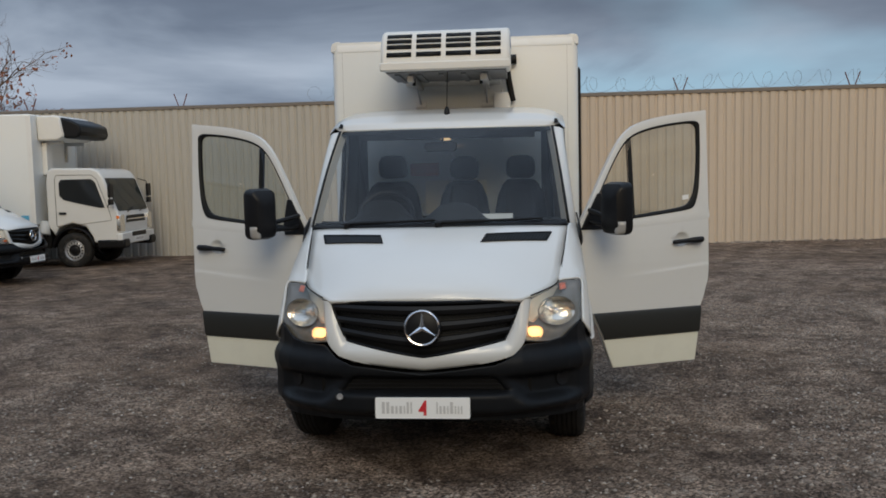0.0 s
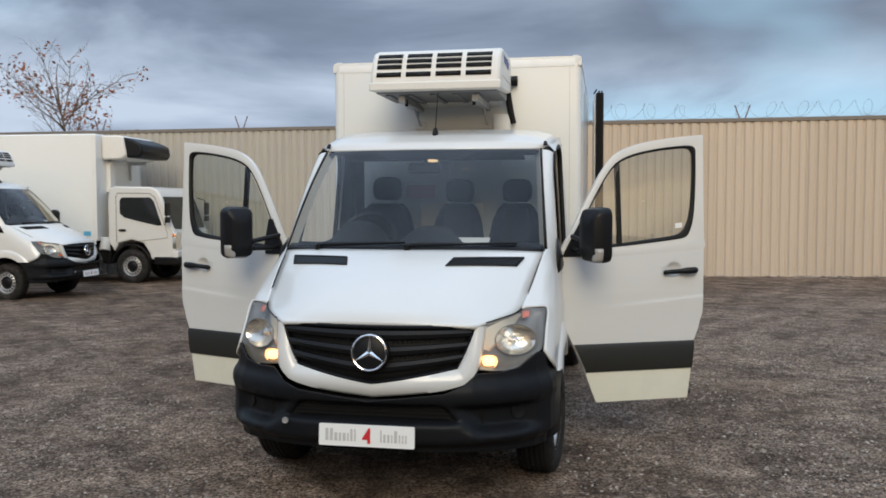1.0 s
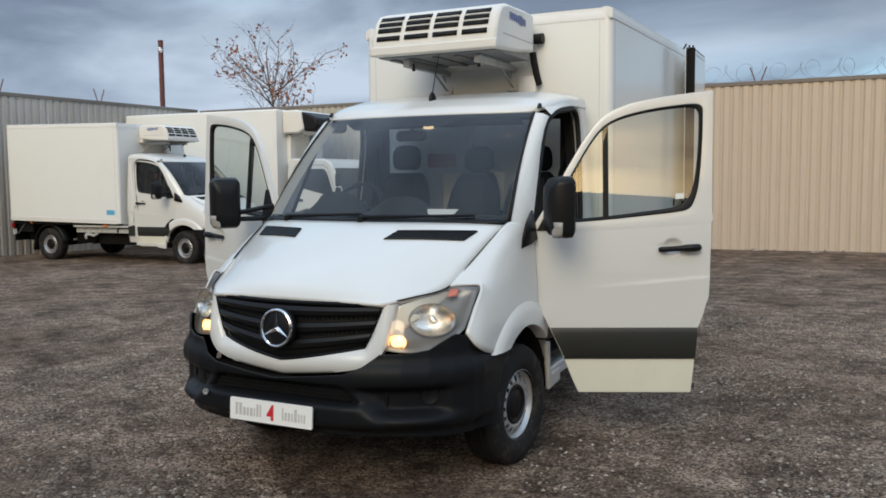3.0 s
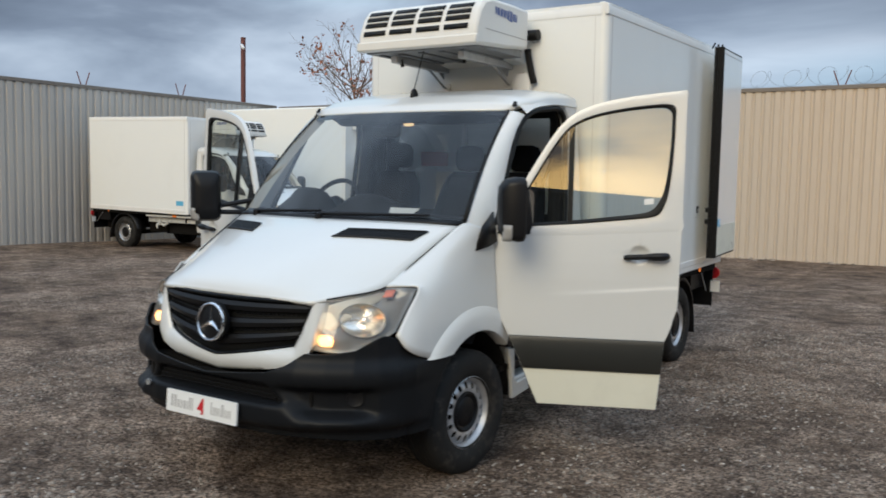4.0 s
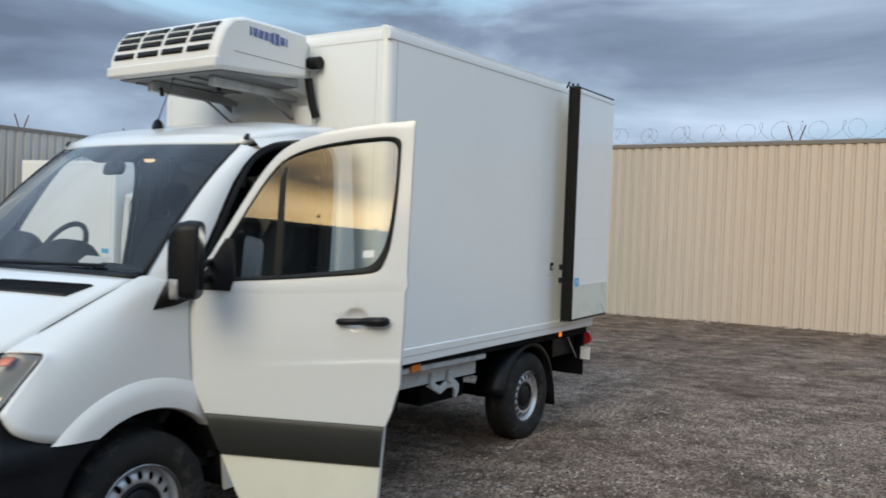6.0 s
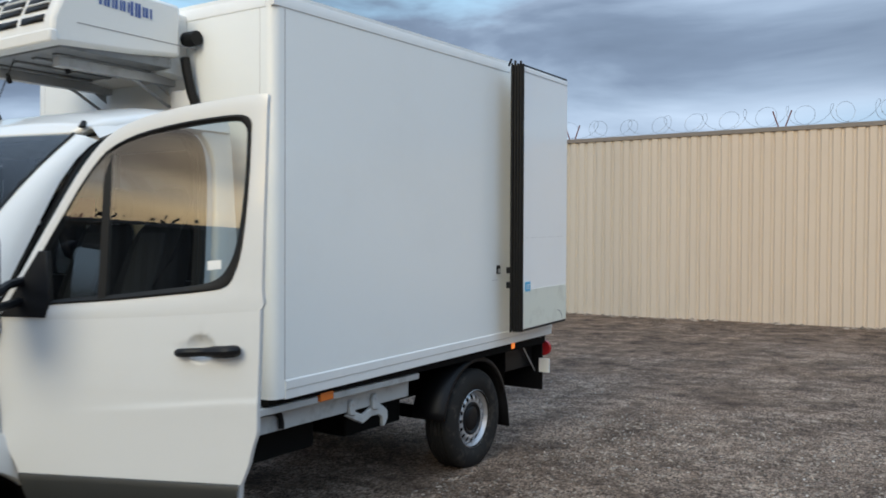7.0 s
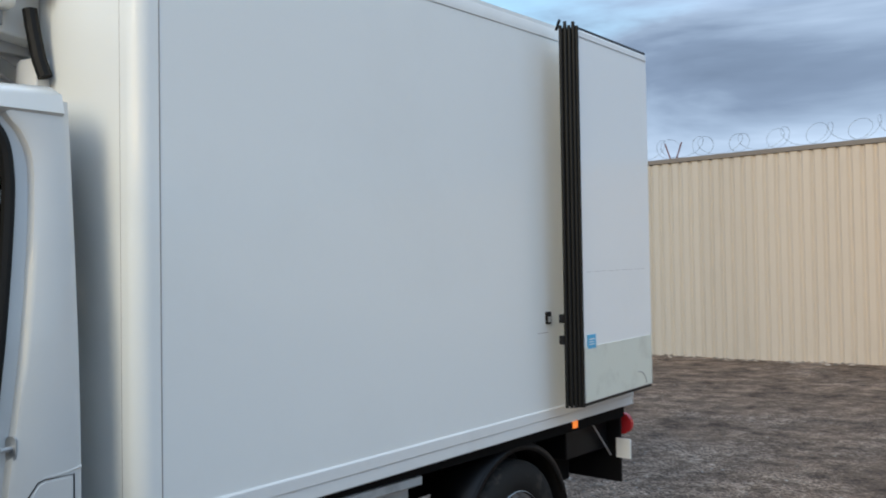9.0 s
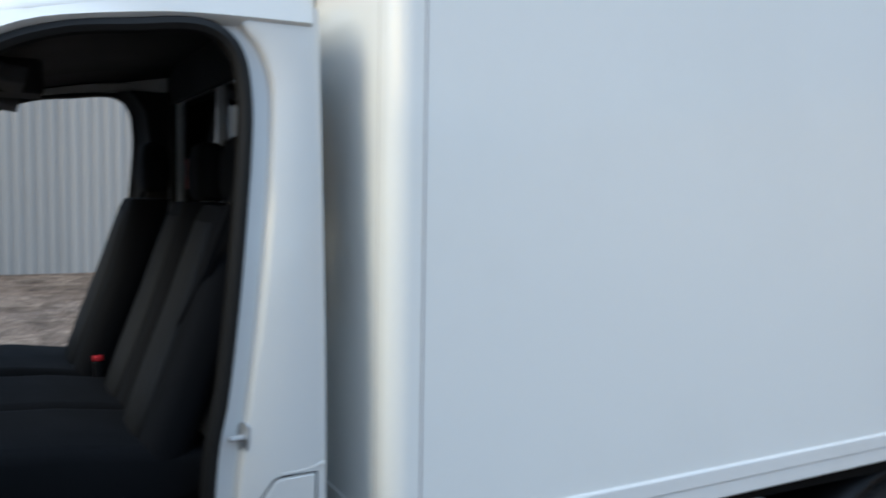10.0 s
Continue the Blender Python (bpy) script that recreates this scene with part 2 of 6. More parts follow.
HOUSING = material("grey_lamp_housing", (0.21, 0.205, 0.195), 0.32, var=0.06, metal=0.3)
LINER = material("pale_lamp_liner", (0.84, 0.80, 0.70), 0.24, var=0.06, metal=0.15, size=25)
CLEAR_PLASTIC = material("clear_indicator_plastic", (0.34, 0.33, 0.31), 0.2, var=0.1, size=30)
LAMP_RED = material("orange_red_mark", (0.72, 0.24, 0.15), 0.3, var=0.05, size=30)
REFLECTOR = material("lamp_reflector", (0.90, 0.88, 0.82), 0.22, metal=0.9, var=0.06, size=30)
GLASS = clear_glass("window_glass", (0.68, 0.74, 0.73), ior=2.25)
SCREEN_GLASS = clear_glass("windscreen_glass", (0.78, 0.83, 0.86), ior=1.55)
LENS = clear_glass("clear_lamp_lens", (0.97, 0.97, 0.96))
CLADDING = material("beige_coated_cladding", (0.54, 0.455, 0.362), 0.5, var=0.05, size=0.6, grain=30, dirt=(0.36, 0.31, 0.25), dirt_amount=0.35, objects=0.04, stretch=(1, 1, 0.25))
# the side wall's shade is put into this greyer cladding colour
SHADED_CLAD = material("shaded_grey_cladding", (0.42, 0.40, 0.37), 0.5, var=0.05, size=0.6, grain=30, dirt=(0.30, 0.28, 0.25), dirt_amount=0.35, objects=0.05, stretch=(1, 1, 0.25))


def greyer_along(m, x0, x1, tint):
    """Tints the coating greyer along the wall, between two places on its length."""
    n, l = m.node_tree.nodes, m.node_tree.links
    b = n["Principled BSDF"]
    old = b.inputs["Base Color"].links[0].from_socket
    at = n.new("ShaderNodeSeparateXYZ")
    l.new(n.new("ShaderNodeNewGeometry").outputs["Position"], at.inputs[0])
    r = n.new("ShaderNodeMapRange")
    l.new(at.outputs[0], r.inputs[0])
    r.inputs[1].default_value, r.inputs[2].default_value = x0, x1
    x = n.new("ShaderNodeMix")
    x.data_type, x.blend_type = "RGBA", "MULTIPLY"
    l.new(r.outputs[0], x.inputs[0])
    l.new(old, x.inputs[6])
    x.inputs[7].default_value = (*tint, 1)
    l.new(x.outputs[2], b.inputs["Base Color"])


greyer_along(CLADDING, 0.0, -5.0, (0.80, 0.90, 1.0))
CAPPING = material("brown_wall_capping", (0.17, 0.15, 0.13), 0.55, var=0.1, size=2)
RUST_POST = material("rust_red_painted_steel", (0.13, 0.042, 0.032), 0.6, var=0.25, size=5, dirt=(0.07, 0.04, 0.03), dirt_amount=0.6)
DARK_POST = material("weathered_dark_steel", (0.045, 0.04, 0.04), 0.6, var=0.2, size=8)
WIRE = material("galvanised_razor_wire", (0.22, 0.235, 0.25), 0.45, metal=0.4, var=0.1)
BARK = material("grey_brown_bark", (0.15, 0.115, 0.09), 0.85, var=0.3, size=8, grain=60, bump=0.004)
LEAF = material("dry_brown_leaf", (0.26, 0.10, 0.05), 0.7, var=0.3, size=3, island=0.35)
TRAY = material("grey_steel_tray", (0.20, 0.205, 0.21), 0.5, metal=0.3, var=0.2, size=5, dirt=(0.06, 0.055, 0.05), dirt_amount=0.6)
CCTV = material("white_camera_housing", (0.7, 0.7, 0.7), 0.4, var=0.04)


# ---- mesh tools ----
def vec(p):
    return Vector(p)


def catmull(pts, steps):
    """A smooth line through the points."""
    p = [vec(q) for q in pts]
    p = [2 * p[0] - p[1], *p, 2 * p[-1] - p[-2]]
    out = []
    for i in range(1, len(p) - 2):
        for k in range(steps):
            t = k / steps
            a, b, c, d = p[i - 1 : i + 3]
            out.append(0.5 * (2 * b + (c - a) * t + (2 * a - 5 * b + 4 * c - d) * t * t + (3 * b - a - 3 * c + d) * t**3))
    return [*out, p[-2]]


def loft(bm, rows, close_u=False, close_v=False):
    """Quads through rows of points, all of one length."""
    made = [[bm.verts.new(p) for p in row] for row in rows]
    n = len(made[0])
    for i in range(len(made) if close_v else len(made) - 1):
        a, b = made[i], made[(i + 1) % len(made)]
        for j in range(n if close_u else n - 1):
            k = (j + 1) % n
            try:
                bm.faces.new((a[j], a[k], b[k], b[j]))
            except ValueError:
                pass
    return made


def cuboid(bm, lo, hi, m=None):
    (x0, y0, z0), (x1, y1, z1) = lo, hi
    v = [bm.verts.new((m @ vec(p)) if m else p) for p in
         ((x0, y0, z0), (x1, y0, z0), (x1, y1, z0), (x0, y1, z0), (x0, y0, z1), (x1, y0, z1), (x1, y1, z1), (x0, y1, z1))]
    for f in ((0, 3, 2, 1), (4, 5, 6, 7), (0, 1, 5, 4), (1, 2, 6, 5), (2, 3, 7, 6), (3, 0, 4, 7)):
        bm.faces.new([v[i] for i in f])


def prism(bm, outline, d0, d1, m=None):
    """A flat outline in x, y drawn out along z."""
    m = m or Matrix.Identity(4)
    a = [bm.verts.new(m @ vec((x, y, d0))) for x, y in outline]
    b = [bm.verts.new(m @ vec((x, y, d1))) for x, y in outline]
    n = len(a)
    bm.faces.new(a[::-1])
    bm.faces.new(b)
    for i in range(n):
        bm.faces.new((a[i], a[(i + 1) % n], b[(i + 1) % n], b[i]))


def tube(bm, pts, radius, sides=8, closed=False):
    pts = [vec(p) for p in pts]
    n = len(pts)
    rings, side = [], None
    for i, p in enumerate(pts):
        if closed:
            d = pts[(i + 1) % n] - pts[i - 1]
        else:
            d = pts[min(i + 1, n - 1)] - pts[max(i - 1, 0)]
        d = d.normalized() if d.length else vec((0, 0, 1))
        if side is None:
            side = d.orthogonal().normalized()
        side = (side - d * side.dot(d))
        side = side.normalized() if side.length > 1e-6 else d.orthogonal().normalized()
        other = d.cross(side)
        r = radius[i] if isinstance(radius, (list, tuple)) else radius
        rings.append([p + r * (math.cos(2 * math.pi * k / sides) * side + math.sin(2 * math.pi * k / sides) * other) for k in range(sides)])
    made = loft(bm, rings, close_u=True, close_v=closed)
    if not closed:
        bm.faces.new(made[0][::-1])
        bm.faces.new(made[-1])


def lathe(bm, profile, sides=32, m=None, caps=True):
    """A profile of (radius, height) turned about the local z axis."""
    m = m or Matrix.Identity(4)
    rows = []
    for r, h in profile:
        rows.append([m @ vec((r * math.cos(2 * math.pi * k / sides), r * math.sin(2 * math.pi * k / sides), h)) for k in range(sides)])
    made = loft(bm, rows, close_u=True)
    for ring, (r, _) in ((made[0], profile[0]), (made[-1], profile[-1])):
        if r > 1e-4 and caps:
            bm.faces.new(ring)


def rounded(x0, y0, x1, y1, r, steps=4):
    """A rectangle with round corners, as an outline."""
    out = []
    for cx, cy, a in ((x1 - r, y0 + r, -90), (x1 - r, y1 - r, 0), (x0 + r, y1 - r, 90), (x0 + r, y0 + r, 180)):
        for k in range(steps + 1):
            t = radians(a + 90 * k / steps)
            out.append((cx + r * math.cos(t), cy + r * math.sin(t)))
    return out


def part(name, bm, mat, parent=None, label="", bevel=0.0, solid=0.0, sharp=35, flat=False, offset=0.0):
    """Links a bmesh as one mesh object under a thing or a part."""
    bmesh.ops.recalc_face_normals(bm, faces=bm.faces[:])
    for f in bm.faces:
        f.smooth = not flat
    for e in bm.edges:
        if len(e.link_faces) == 2 and e.calc_face_angle(0) > radians(sharp):
            e.smooth = False
    me = bpy.data.meshes.new(name)
    bm.to_mesh(me)
    bm.free()
    me.materials.append(mat)
    ob = new(name, me)
    if parent:
        ob.parent = parent
    if label:
        ob["label"] = label
    if solid:
        s = ob.modifiers.new("thickness", "SOLIDIFY")
        s.thickness, s.offset = solid, offset
    if bevel:
        b = ob.modifiers.new("soft_edges", "BEVEL")
        b.width, b.segments, b.limit_method, b.angle_limit = bevel, 2, "ANGLE", radians(35)
        b.harden_normals = False
    return ob


def mesh():
    return bmesh.new()


def mirrored_row(half):
    """A row from the middle out, completed over x = 0."""
    return [vec((-p[0], p[1], p[2])) for p in half[:0:-1]] + [vec(p) for p in half]


def bars(name, mat, parent, spots, m, depth=0.002):
    """Plain raised bars (x0, y0, x1, y1) on a plate, in place of writing or marks."""
    bm = mesh()
    for x0, y0, x1, y1 in spots:
        cuboid(bm, (x0, y0, 0), (x1, y1, depth), m)
    return part(name, bm, mat, parent, flat=True)


# ---- ground and boundary walls ----
WALL_Y, WALL_X, WALL_TOP = 16.4, -15.05, 3.60


def ground_z(x, y):
    """Nearly level round the van; falls a little to one side towards the far wall."""
    s = min(1.0, max(0.0, (y - 5.0) / 10.0))
    s = s * s * (3 - 2 * s)
    base = s * (0.009 * max(-16.0, min(12.0, x)) - 0.02)
    n = noise.noise(vec((x * 0.35, y * 0.35, 0.0))) * 0.018 + noise.noise(vec((x * 1.3, y * 1.3, 4.0))) * 0.010
    return base + n * min(1.0, math.hypot(x - 0.3, y - 2.6) / 3.0 + 0.15)


def gravel_material():
    m = bpy.data.materials.new("crushed_stone_gravel")
    m.use_nodes = True
    n, l = m.node_tree.nodes, m.node_tree.links
    b = n["Principled BSDF"]
    c = n.new("ShaderNodeTexCoord").outputs["Object"]

    def tex(kind, scale, detail=4.0, rough=0.6):
        x = n.new(kind)
        x.inputs["Scale"].default_value = scale
        if kind == "ShaderNodeTexNoise":
            x.inputs["Detail"].default_value, x.inputs["Roughness"].default_value = detail, rough
        l.new(c, x.inputs["Vector"])
        return x

    def mix(kind, fac, one, two):
        x = n.new("ShaderNodeMix")
        x.data_type, x.blend_type = "RGBA", kind
        for i, v in ((0, fac), (6, one), (7, two)):
            if isinstance(v, tuple):
                x.inputs[i].default_value = (*v, 1)
            elif isinstance(v, float):
                x.inputs[i].default_value = v
            else:
                l.new(v, x.inputs[i])
        return x.outputs[2]

    def span(v, a, b2, lo=0.0, hi=1.0):
        x = n.new("ShaderNodeMapRange")
        l.new(v, x.inputs[0])
        for i, w in ((1, a), (2, b2), (3, lo), (4, hi)):
            x.inputs[i].default_value = w
        return x.outputs[0]

    stones, chips = tex("ShaderNodeTexVoronoi", 24.0), tex("ShaderNodeTexVoronoi", 75.0)
    patch, worn, grit = tex("ShaderNodeTexNoise", 0.45, 8.0, 0.68), tex("ShaderNodeTexNoise", 2.4, 9.0, 0.72), tex("ShaderNodeTexNoise", 48.0, 6.0, 0.75)
    mud = mix("MIX", span(worn.outputs[0], 0.36, 0.64), (0.130, 0.091, 0.065), (0.43, 0.318, 0.230))
    bw = n.new("ShaderNodeRGBToBW")
    l.new(chips.outputs["Color"], bw.inputs[0])
    bw2 = n.new("ShaderNodeRGBToBW")
    l.new(stones.outputs["Color"], bw2.inputs[0])
    pebble = mix("MIX", span(bw.outputs[0], 0.15, 0.9), (0.15, 0.112, 0.084), (0.68, 0.53, 0.41))
    pale = mix("MIX", span(bw2.outputs[0], 0.76, 0.84), pebble, (0.66, 0.54, 0.43))
    pale = mix("MIX", span(worn.outputs[0], 0.40, 0.55, 0.75, 0.0), pale, mud)
    # more clean stone on the open side of the yard, more mud between the vans
    place = n.new("ShaderNodeSeparateXYZ")
    l.new(c, place.inputs[0])
    more = n.new("ShaderNodeMath")
    l.new(span(place.outputs[0], -3.0, 5.0, 0.02, 0.14), more.inputs[0])
    l.new(patch.outputs[0], more.inputs[1])
    less = n.new("ShaderNodeMath")
    l.new(more.outputs[0], less.inputs[0])
    l.new(span(place.outputs[1], 6.5, 13.0, 0.0, -0.15), less.inputs[1])
    cover = span(less.outputs[0], 0.43, 0.57, 0.08, 1.0)
    col = mix("MIX", cover, mud, pale)
    # damp and trodden patches at two sizes
    damp, trod = tex("ShaderNodeTexNoise", 1.15, 10.0, 0.72), tex("ShaderNodeTexNoise", 5.5, 8.0, 0.70)
    col = mix("MULTIPLY", 1.0, col, mix("MIX", span(damp.outputs[0], 0.36, 0.60), (0.60, 0.59, 0.60), (1.24, 1.225, 1.21)))
    col = mix("MULTIPLY", 1.0, col, mix("MIX", span(trod.outputs[0], 0.34, 0.64), (0.62, 0.60, 0.60), (1.16, 1.165, 1.175)))
    col = mix("MULTIPLY", 0.75, col, mix("MIX", span(grit.outputs[0], 0.30, 0.70), (0.30, 0.285, 0.27), (1.0, 1.0, 1.0)))
    col = mix("MULTIPLY", 1.0, col, mix("MIX", span(bw.outputs[0], 0.12, 0.85), (0.66, 0.65, 0.64), (1.52, 1.50, 1.48)))
    l.new(col, b.inputs["Base Color"])
    b.inputs["Roughness"].default_value = 0.9
    b.inputs["Specular IOR Level"].default_value = 0.2
    h = n.new("ShaderNodeMath")
    h.operation = "MULTIPLY_ADD"
    both = n.new("ShaderNodeMath")
    both.operation = "MULTIPLY_ADD"
    l.new(chips.outputs["Distance"], both.inputs[0])
    both.inputs[1].default_value = 0.55
    l.new(stones.outputs["Distance"], both.inputs[2])
    l.new(grit.outputs[0], h.inputs[0])
    h.inputs[1].default_value = -1.3
    l.new(both.outputs[0], h.inputs[2])
    u = n.new("ShaderNodeBump")
    u.invert = True
    u.inputs["Strength"].default_value, u.inputs["Distance"].default_value = 1.0, 0.04
    l.new(h.outputs[0], u.inputs["Height"])
    l.new(u.outputs[0], b.inputs["Normal"])
    return m


GRAVEL = gravel_material()
# backlit shade put into the colour, for the walls out of view
BACKLIT_CLAD = material("backlit_dark_cladding", (0.060, 0.055, 0.050), 0.6, var=0.1, size=0.6, grain=30, objects=0.08, stretch=(1, 1, 0.25))
DARK_LEAF = material("dark_foliage", (0.035, 0.04, 0.028), 0.8, var=0.3, size=0.8, island=0.3)
STONE = material("loose_grey_stone", (0.25, 0.21, 0.172), 0.9, var=0.2, size=20, grain=90, island=0.55, spec=0.2)
PALE_STONE = material("pale_crushed_stone", (0.37, 0.335, 0.30), 0.85, var=0.2, size=20, grain=90, island=0.45, spec=0.25)


def spaced(stops):
    """Even steps within stretches: (from, to, step)."""
    out = []
    for a, b, s in stops:
        n = max(1, round((b - a) / s))
        out += [a + (b - a) * i / n for i in range(n)]
    return [*out, stops[-1][1]]


bm = mesh()
xs = spaced([(-900, -60, 140), (-60, -18, 7), (-18, -6, 0.6), (-6, 8, 0.22), (8, 16, 0.6), (16, 60, 7), (60, 900, 140)])
ys = spaced([(-900, -60, 140), (-60, -10, 6), (-10, 10, 0.22), (10, 18, 0.5), (18, 60, 6), (60, 900, 140)])
loft(bm, [[(x, y, ground_z(x, y)) for x in xs] for y in ys])
ground = tagged(part("ground", bm, GRAVEL, sharp=80), "worn grey-brown crushed stone yard with muddy patches", "ground", kind="structure")

rng = random.Random(7)


def scatter_stones(name, label, mat, count, place, small, large):
    """Loose five-sided stones, thicker in drifts."""
    bm = mesh()
    done = 0
    while done < count:
        x, y = place()
        drift = 0.5 + 0.5 * noise.noise(vec((x * 0.9, y * 0.9, 8.0))) + 0.35 * noise.noise(vec((x * 3.1, y * 3.1, 2.0)))
        if rng.random() > max(0.06, drift) ** 1.6:
            continue
        done += 1
        if abs(x) < 0.95 and 0.1 < y < 5.6:
            continue
        r = small + (large - small) * rng.random() ** 2.2
        z, spin, k = ground_z(x, y), rng.uniform(0, 6.28), 5
        ring = []
        for j in range(k):
            a = spin + 2 * math.pi * j / k + rng.uniform(-0.3, 0.3)
            q = r * rng.uniform(0.7, 1.25)
            ring.append((x + q * math.cos(a), y + q * math.sin(a), z + r * rng.uniform(-0.1, 0.25)))
        top = bm.verts.new((x + rng.uniform(-0.3, 0.3) * r, y + rng.uniform(-0.3, 0.3) * r, z + r * rng.uniform(0.4, 0.8)))
        base = [bm.verts.new(p) for p in ring]
        foot = [bm.verts.new((p[0], p[1], z - r)) for p in ring]
        for j in range(k):
            bm.faces.new((base[j], base[(j + 1) % k], top))
            bm.faces.new((foot[j], foot[(j + 1) % k], base[(j + 1) % k], base[j]))
    tagged(part(name, bm, mat, flat=True), label, "stones", kind="stuff")


scatter_stones("loose_stones", "loose grey stones scattered over the yard", STONE, 42000, lambda: (rng.uniform(-3.5, 6.5), rng.uniform(-4.2, 7.0)) if rng.random() < 0.84 else (rng.uniform(-12, 11), rng.uniform(-2, 16)), 0.004, 0.017)
scatter_stones("pale_stones", "pale crushed stones lying on the yard", PALE_STONE, 8000, lambda: (rng.uniform(-3.5, 7.0), rng.uniform(-4.2, 8.0)), 0.003, 0.013)
scatter_stones("rubble", "line of rough rubble along the wall's foot", STONE, 1500, lambda: (rng.uniform(-14, 18), 16.36 - abs(rng.gauss(0, 0.16))), 0.012, 0.065)


def sheet_mesh(name, width, height, pitch=0.20, lean=0.0):
    """A ribbed metal sheet, standing on z = 0, its face towards -y, 12 mm proud at the ribs."""
    bm = mesh()
    line, x, n = [], 0.0, round(width / pitch)
    for i in range(n):
        x = i * pitch
        line += [(x, 0.0), (x + 0.034, 0.0), (x + 0.064, -0.030), (x + 0.170, -0.030)]
    line.append((width, 0.0))
    rows = [[(px, py, z) for px, py in line] for z in (0.0, height)]
    loft(bm, rows)
    back = [[(px, py + 0.02, z) for px, py in line] for z in (0.0, height)]
    loft(bm, back[::-1])
    bmesh.ops.recalc_face_normals(bm, faces=bm.faces[:])
    me = bpy.data.meshes.new(name)
    bm.to_mesh(me)
    bm.free()
    return me


def ribbed_wall(name, label, mat, start, along, length, seed):
    """A boundary wall: a row of ribbed sheets on a backing, with a capping strip. along: heading of the wall in degrees."""
    base = pose(start[0], start[1], 0, 0, 0, along)
    bm = mesh()
    cuboid(bm, (0, 0.03, -0.5), (length, 0.16, WALL_TOP - 0.03))
    wall = tagged(part(name, bm, mat), label, "wall", kind="structure")
    wall.matrix_world = base
    bm = mesh()
    prism(bm, [(-0.05, 0.0), (0.20, 0.0), (0.20, 0.075), (0.07, 0.095), (-0.05, 0.075)], 0, length, Matrix.Translation((0, 0, WALL_TOP)) @ Matrix(((0, 0, 1, 0), (1, 0, 0, 0), (0, 1, 0, 0), (0, 0, 0, 1))))
    part("capping", bm, CAPPING, wall, "dark capping strip")
    me = sheet_mesh("sheet", 1.0, WALL_TOP + 0.4)
    me.materials.append(mat)
    r = random.Random(seed)
    for i in range(int(length)):
        s = new("sheet", me)
        s.parent = wall
        s.matrix_basis = pose(i, r.uniform(-0.003, 0.003), -0.4 + r.uniform(-0.003, 0.0))
    return wall


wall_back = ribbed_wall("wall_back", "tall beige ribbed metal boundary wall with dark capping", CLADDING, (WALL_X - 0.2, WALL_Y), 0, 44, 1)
wall_side = ribbed_wall("wall_side", "tall ribbed metal boundary wall, greyed for shade, with dark capping", SHADED_CLAD, (WALL_X, -24.0), 90, 40, 2)


def wire_bracket(x, y, heading):
    """A V of two steel arms on the wall's capping."""
    bm = mesh()
    for s in (-1, 1):
        tube(bm, [(s * 0.05, 0, -0.10), (s * 0.07, 0, 0.02), (s * 0.17, 0, 0.30)], 0.014, 6)
    ob = tagged(part("wire_bracket", bm, RUST_POST), "V-shaped rusty steel bracket on the wall's capping", "bracket", group="wire brackets on the wall")
    ob.matrix_world = pose(x, y, WALL_TOP + 0.09, 0, 0, heading)
    return ob


# out of view: placed as a dark skyline for the door glass to mirror
wall_front = ribbed_wall("wall_front", "added dark ribbed wall, a black skyline in the door glass", BACKLIT_CLAD, (29.0, -11.0), 180, 44, 3)
# out of view: an invented wall that closes the open side
wall_far_side = ribbed_wall("wall_far_side", "unseen dark ribbed wall added to close the yard's open side", BACKLIT_CLAD, (28.8, WALL_Y), -90, 40, 4)



def tree_line(y, seed):
    """A far row of dark trees with an uneven top."""
    r = random.Random(seed)
    bm = mesh()
    for k in range(46):
        x = -75 + 3.4 * k + r.uniform(-1, 1)
        h = r.uniform(6.2, 7.7)
        tube(bm, [(x, y, -0.3), (x + r.uniform(-0.3, 0.3), y, h * 0.8)], [0.16, 0.05], 5)
        for _ in range(320):
            f = r.random() ** 0.7
            c = vec((x + r.gauss(0, 1.5 * (1.1 - 0.7 * f)), y + r.gauss(0, 1.0), h * (0.12 + 0.88 * f)))
            u = vec((r.uniform(-1, 1), r.uniform(-1, 1), r.uniform(-1, 1))).normalized() * r.uniform(0.06, 0.15)
            w = u.orthogonal() * r.uniform(0.5, 0.9)
            bm.faces.new([bm.verts.new(q) for q in (c - u, c + w, c + u, c - w)])
    tagged(part("tree_line", bm, DARK_LEAF, flat=True), "dark row of distant trees beyond the yard", "trees", kind="stuff")


tree_line(-32.0, 5)
first = wire_bracket(-8.0, WALL_Y + 0.07, 0)
for x in (-12.0, -3.8, 0.5, 4.35, 8.3, 12.4, 16.5):
    copy_thing(first, pose(x, WALL_Y + 0.07, WALL_TOP + 0.09))
for y in (1.2, 4.0, 6.9, 9.6, 12.5):
    copy_thing(first, pose(WALL_X - 0.07, y, WALL_TOP + 0.09, 0, 0, 90))


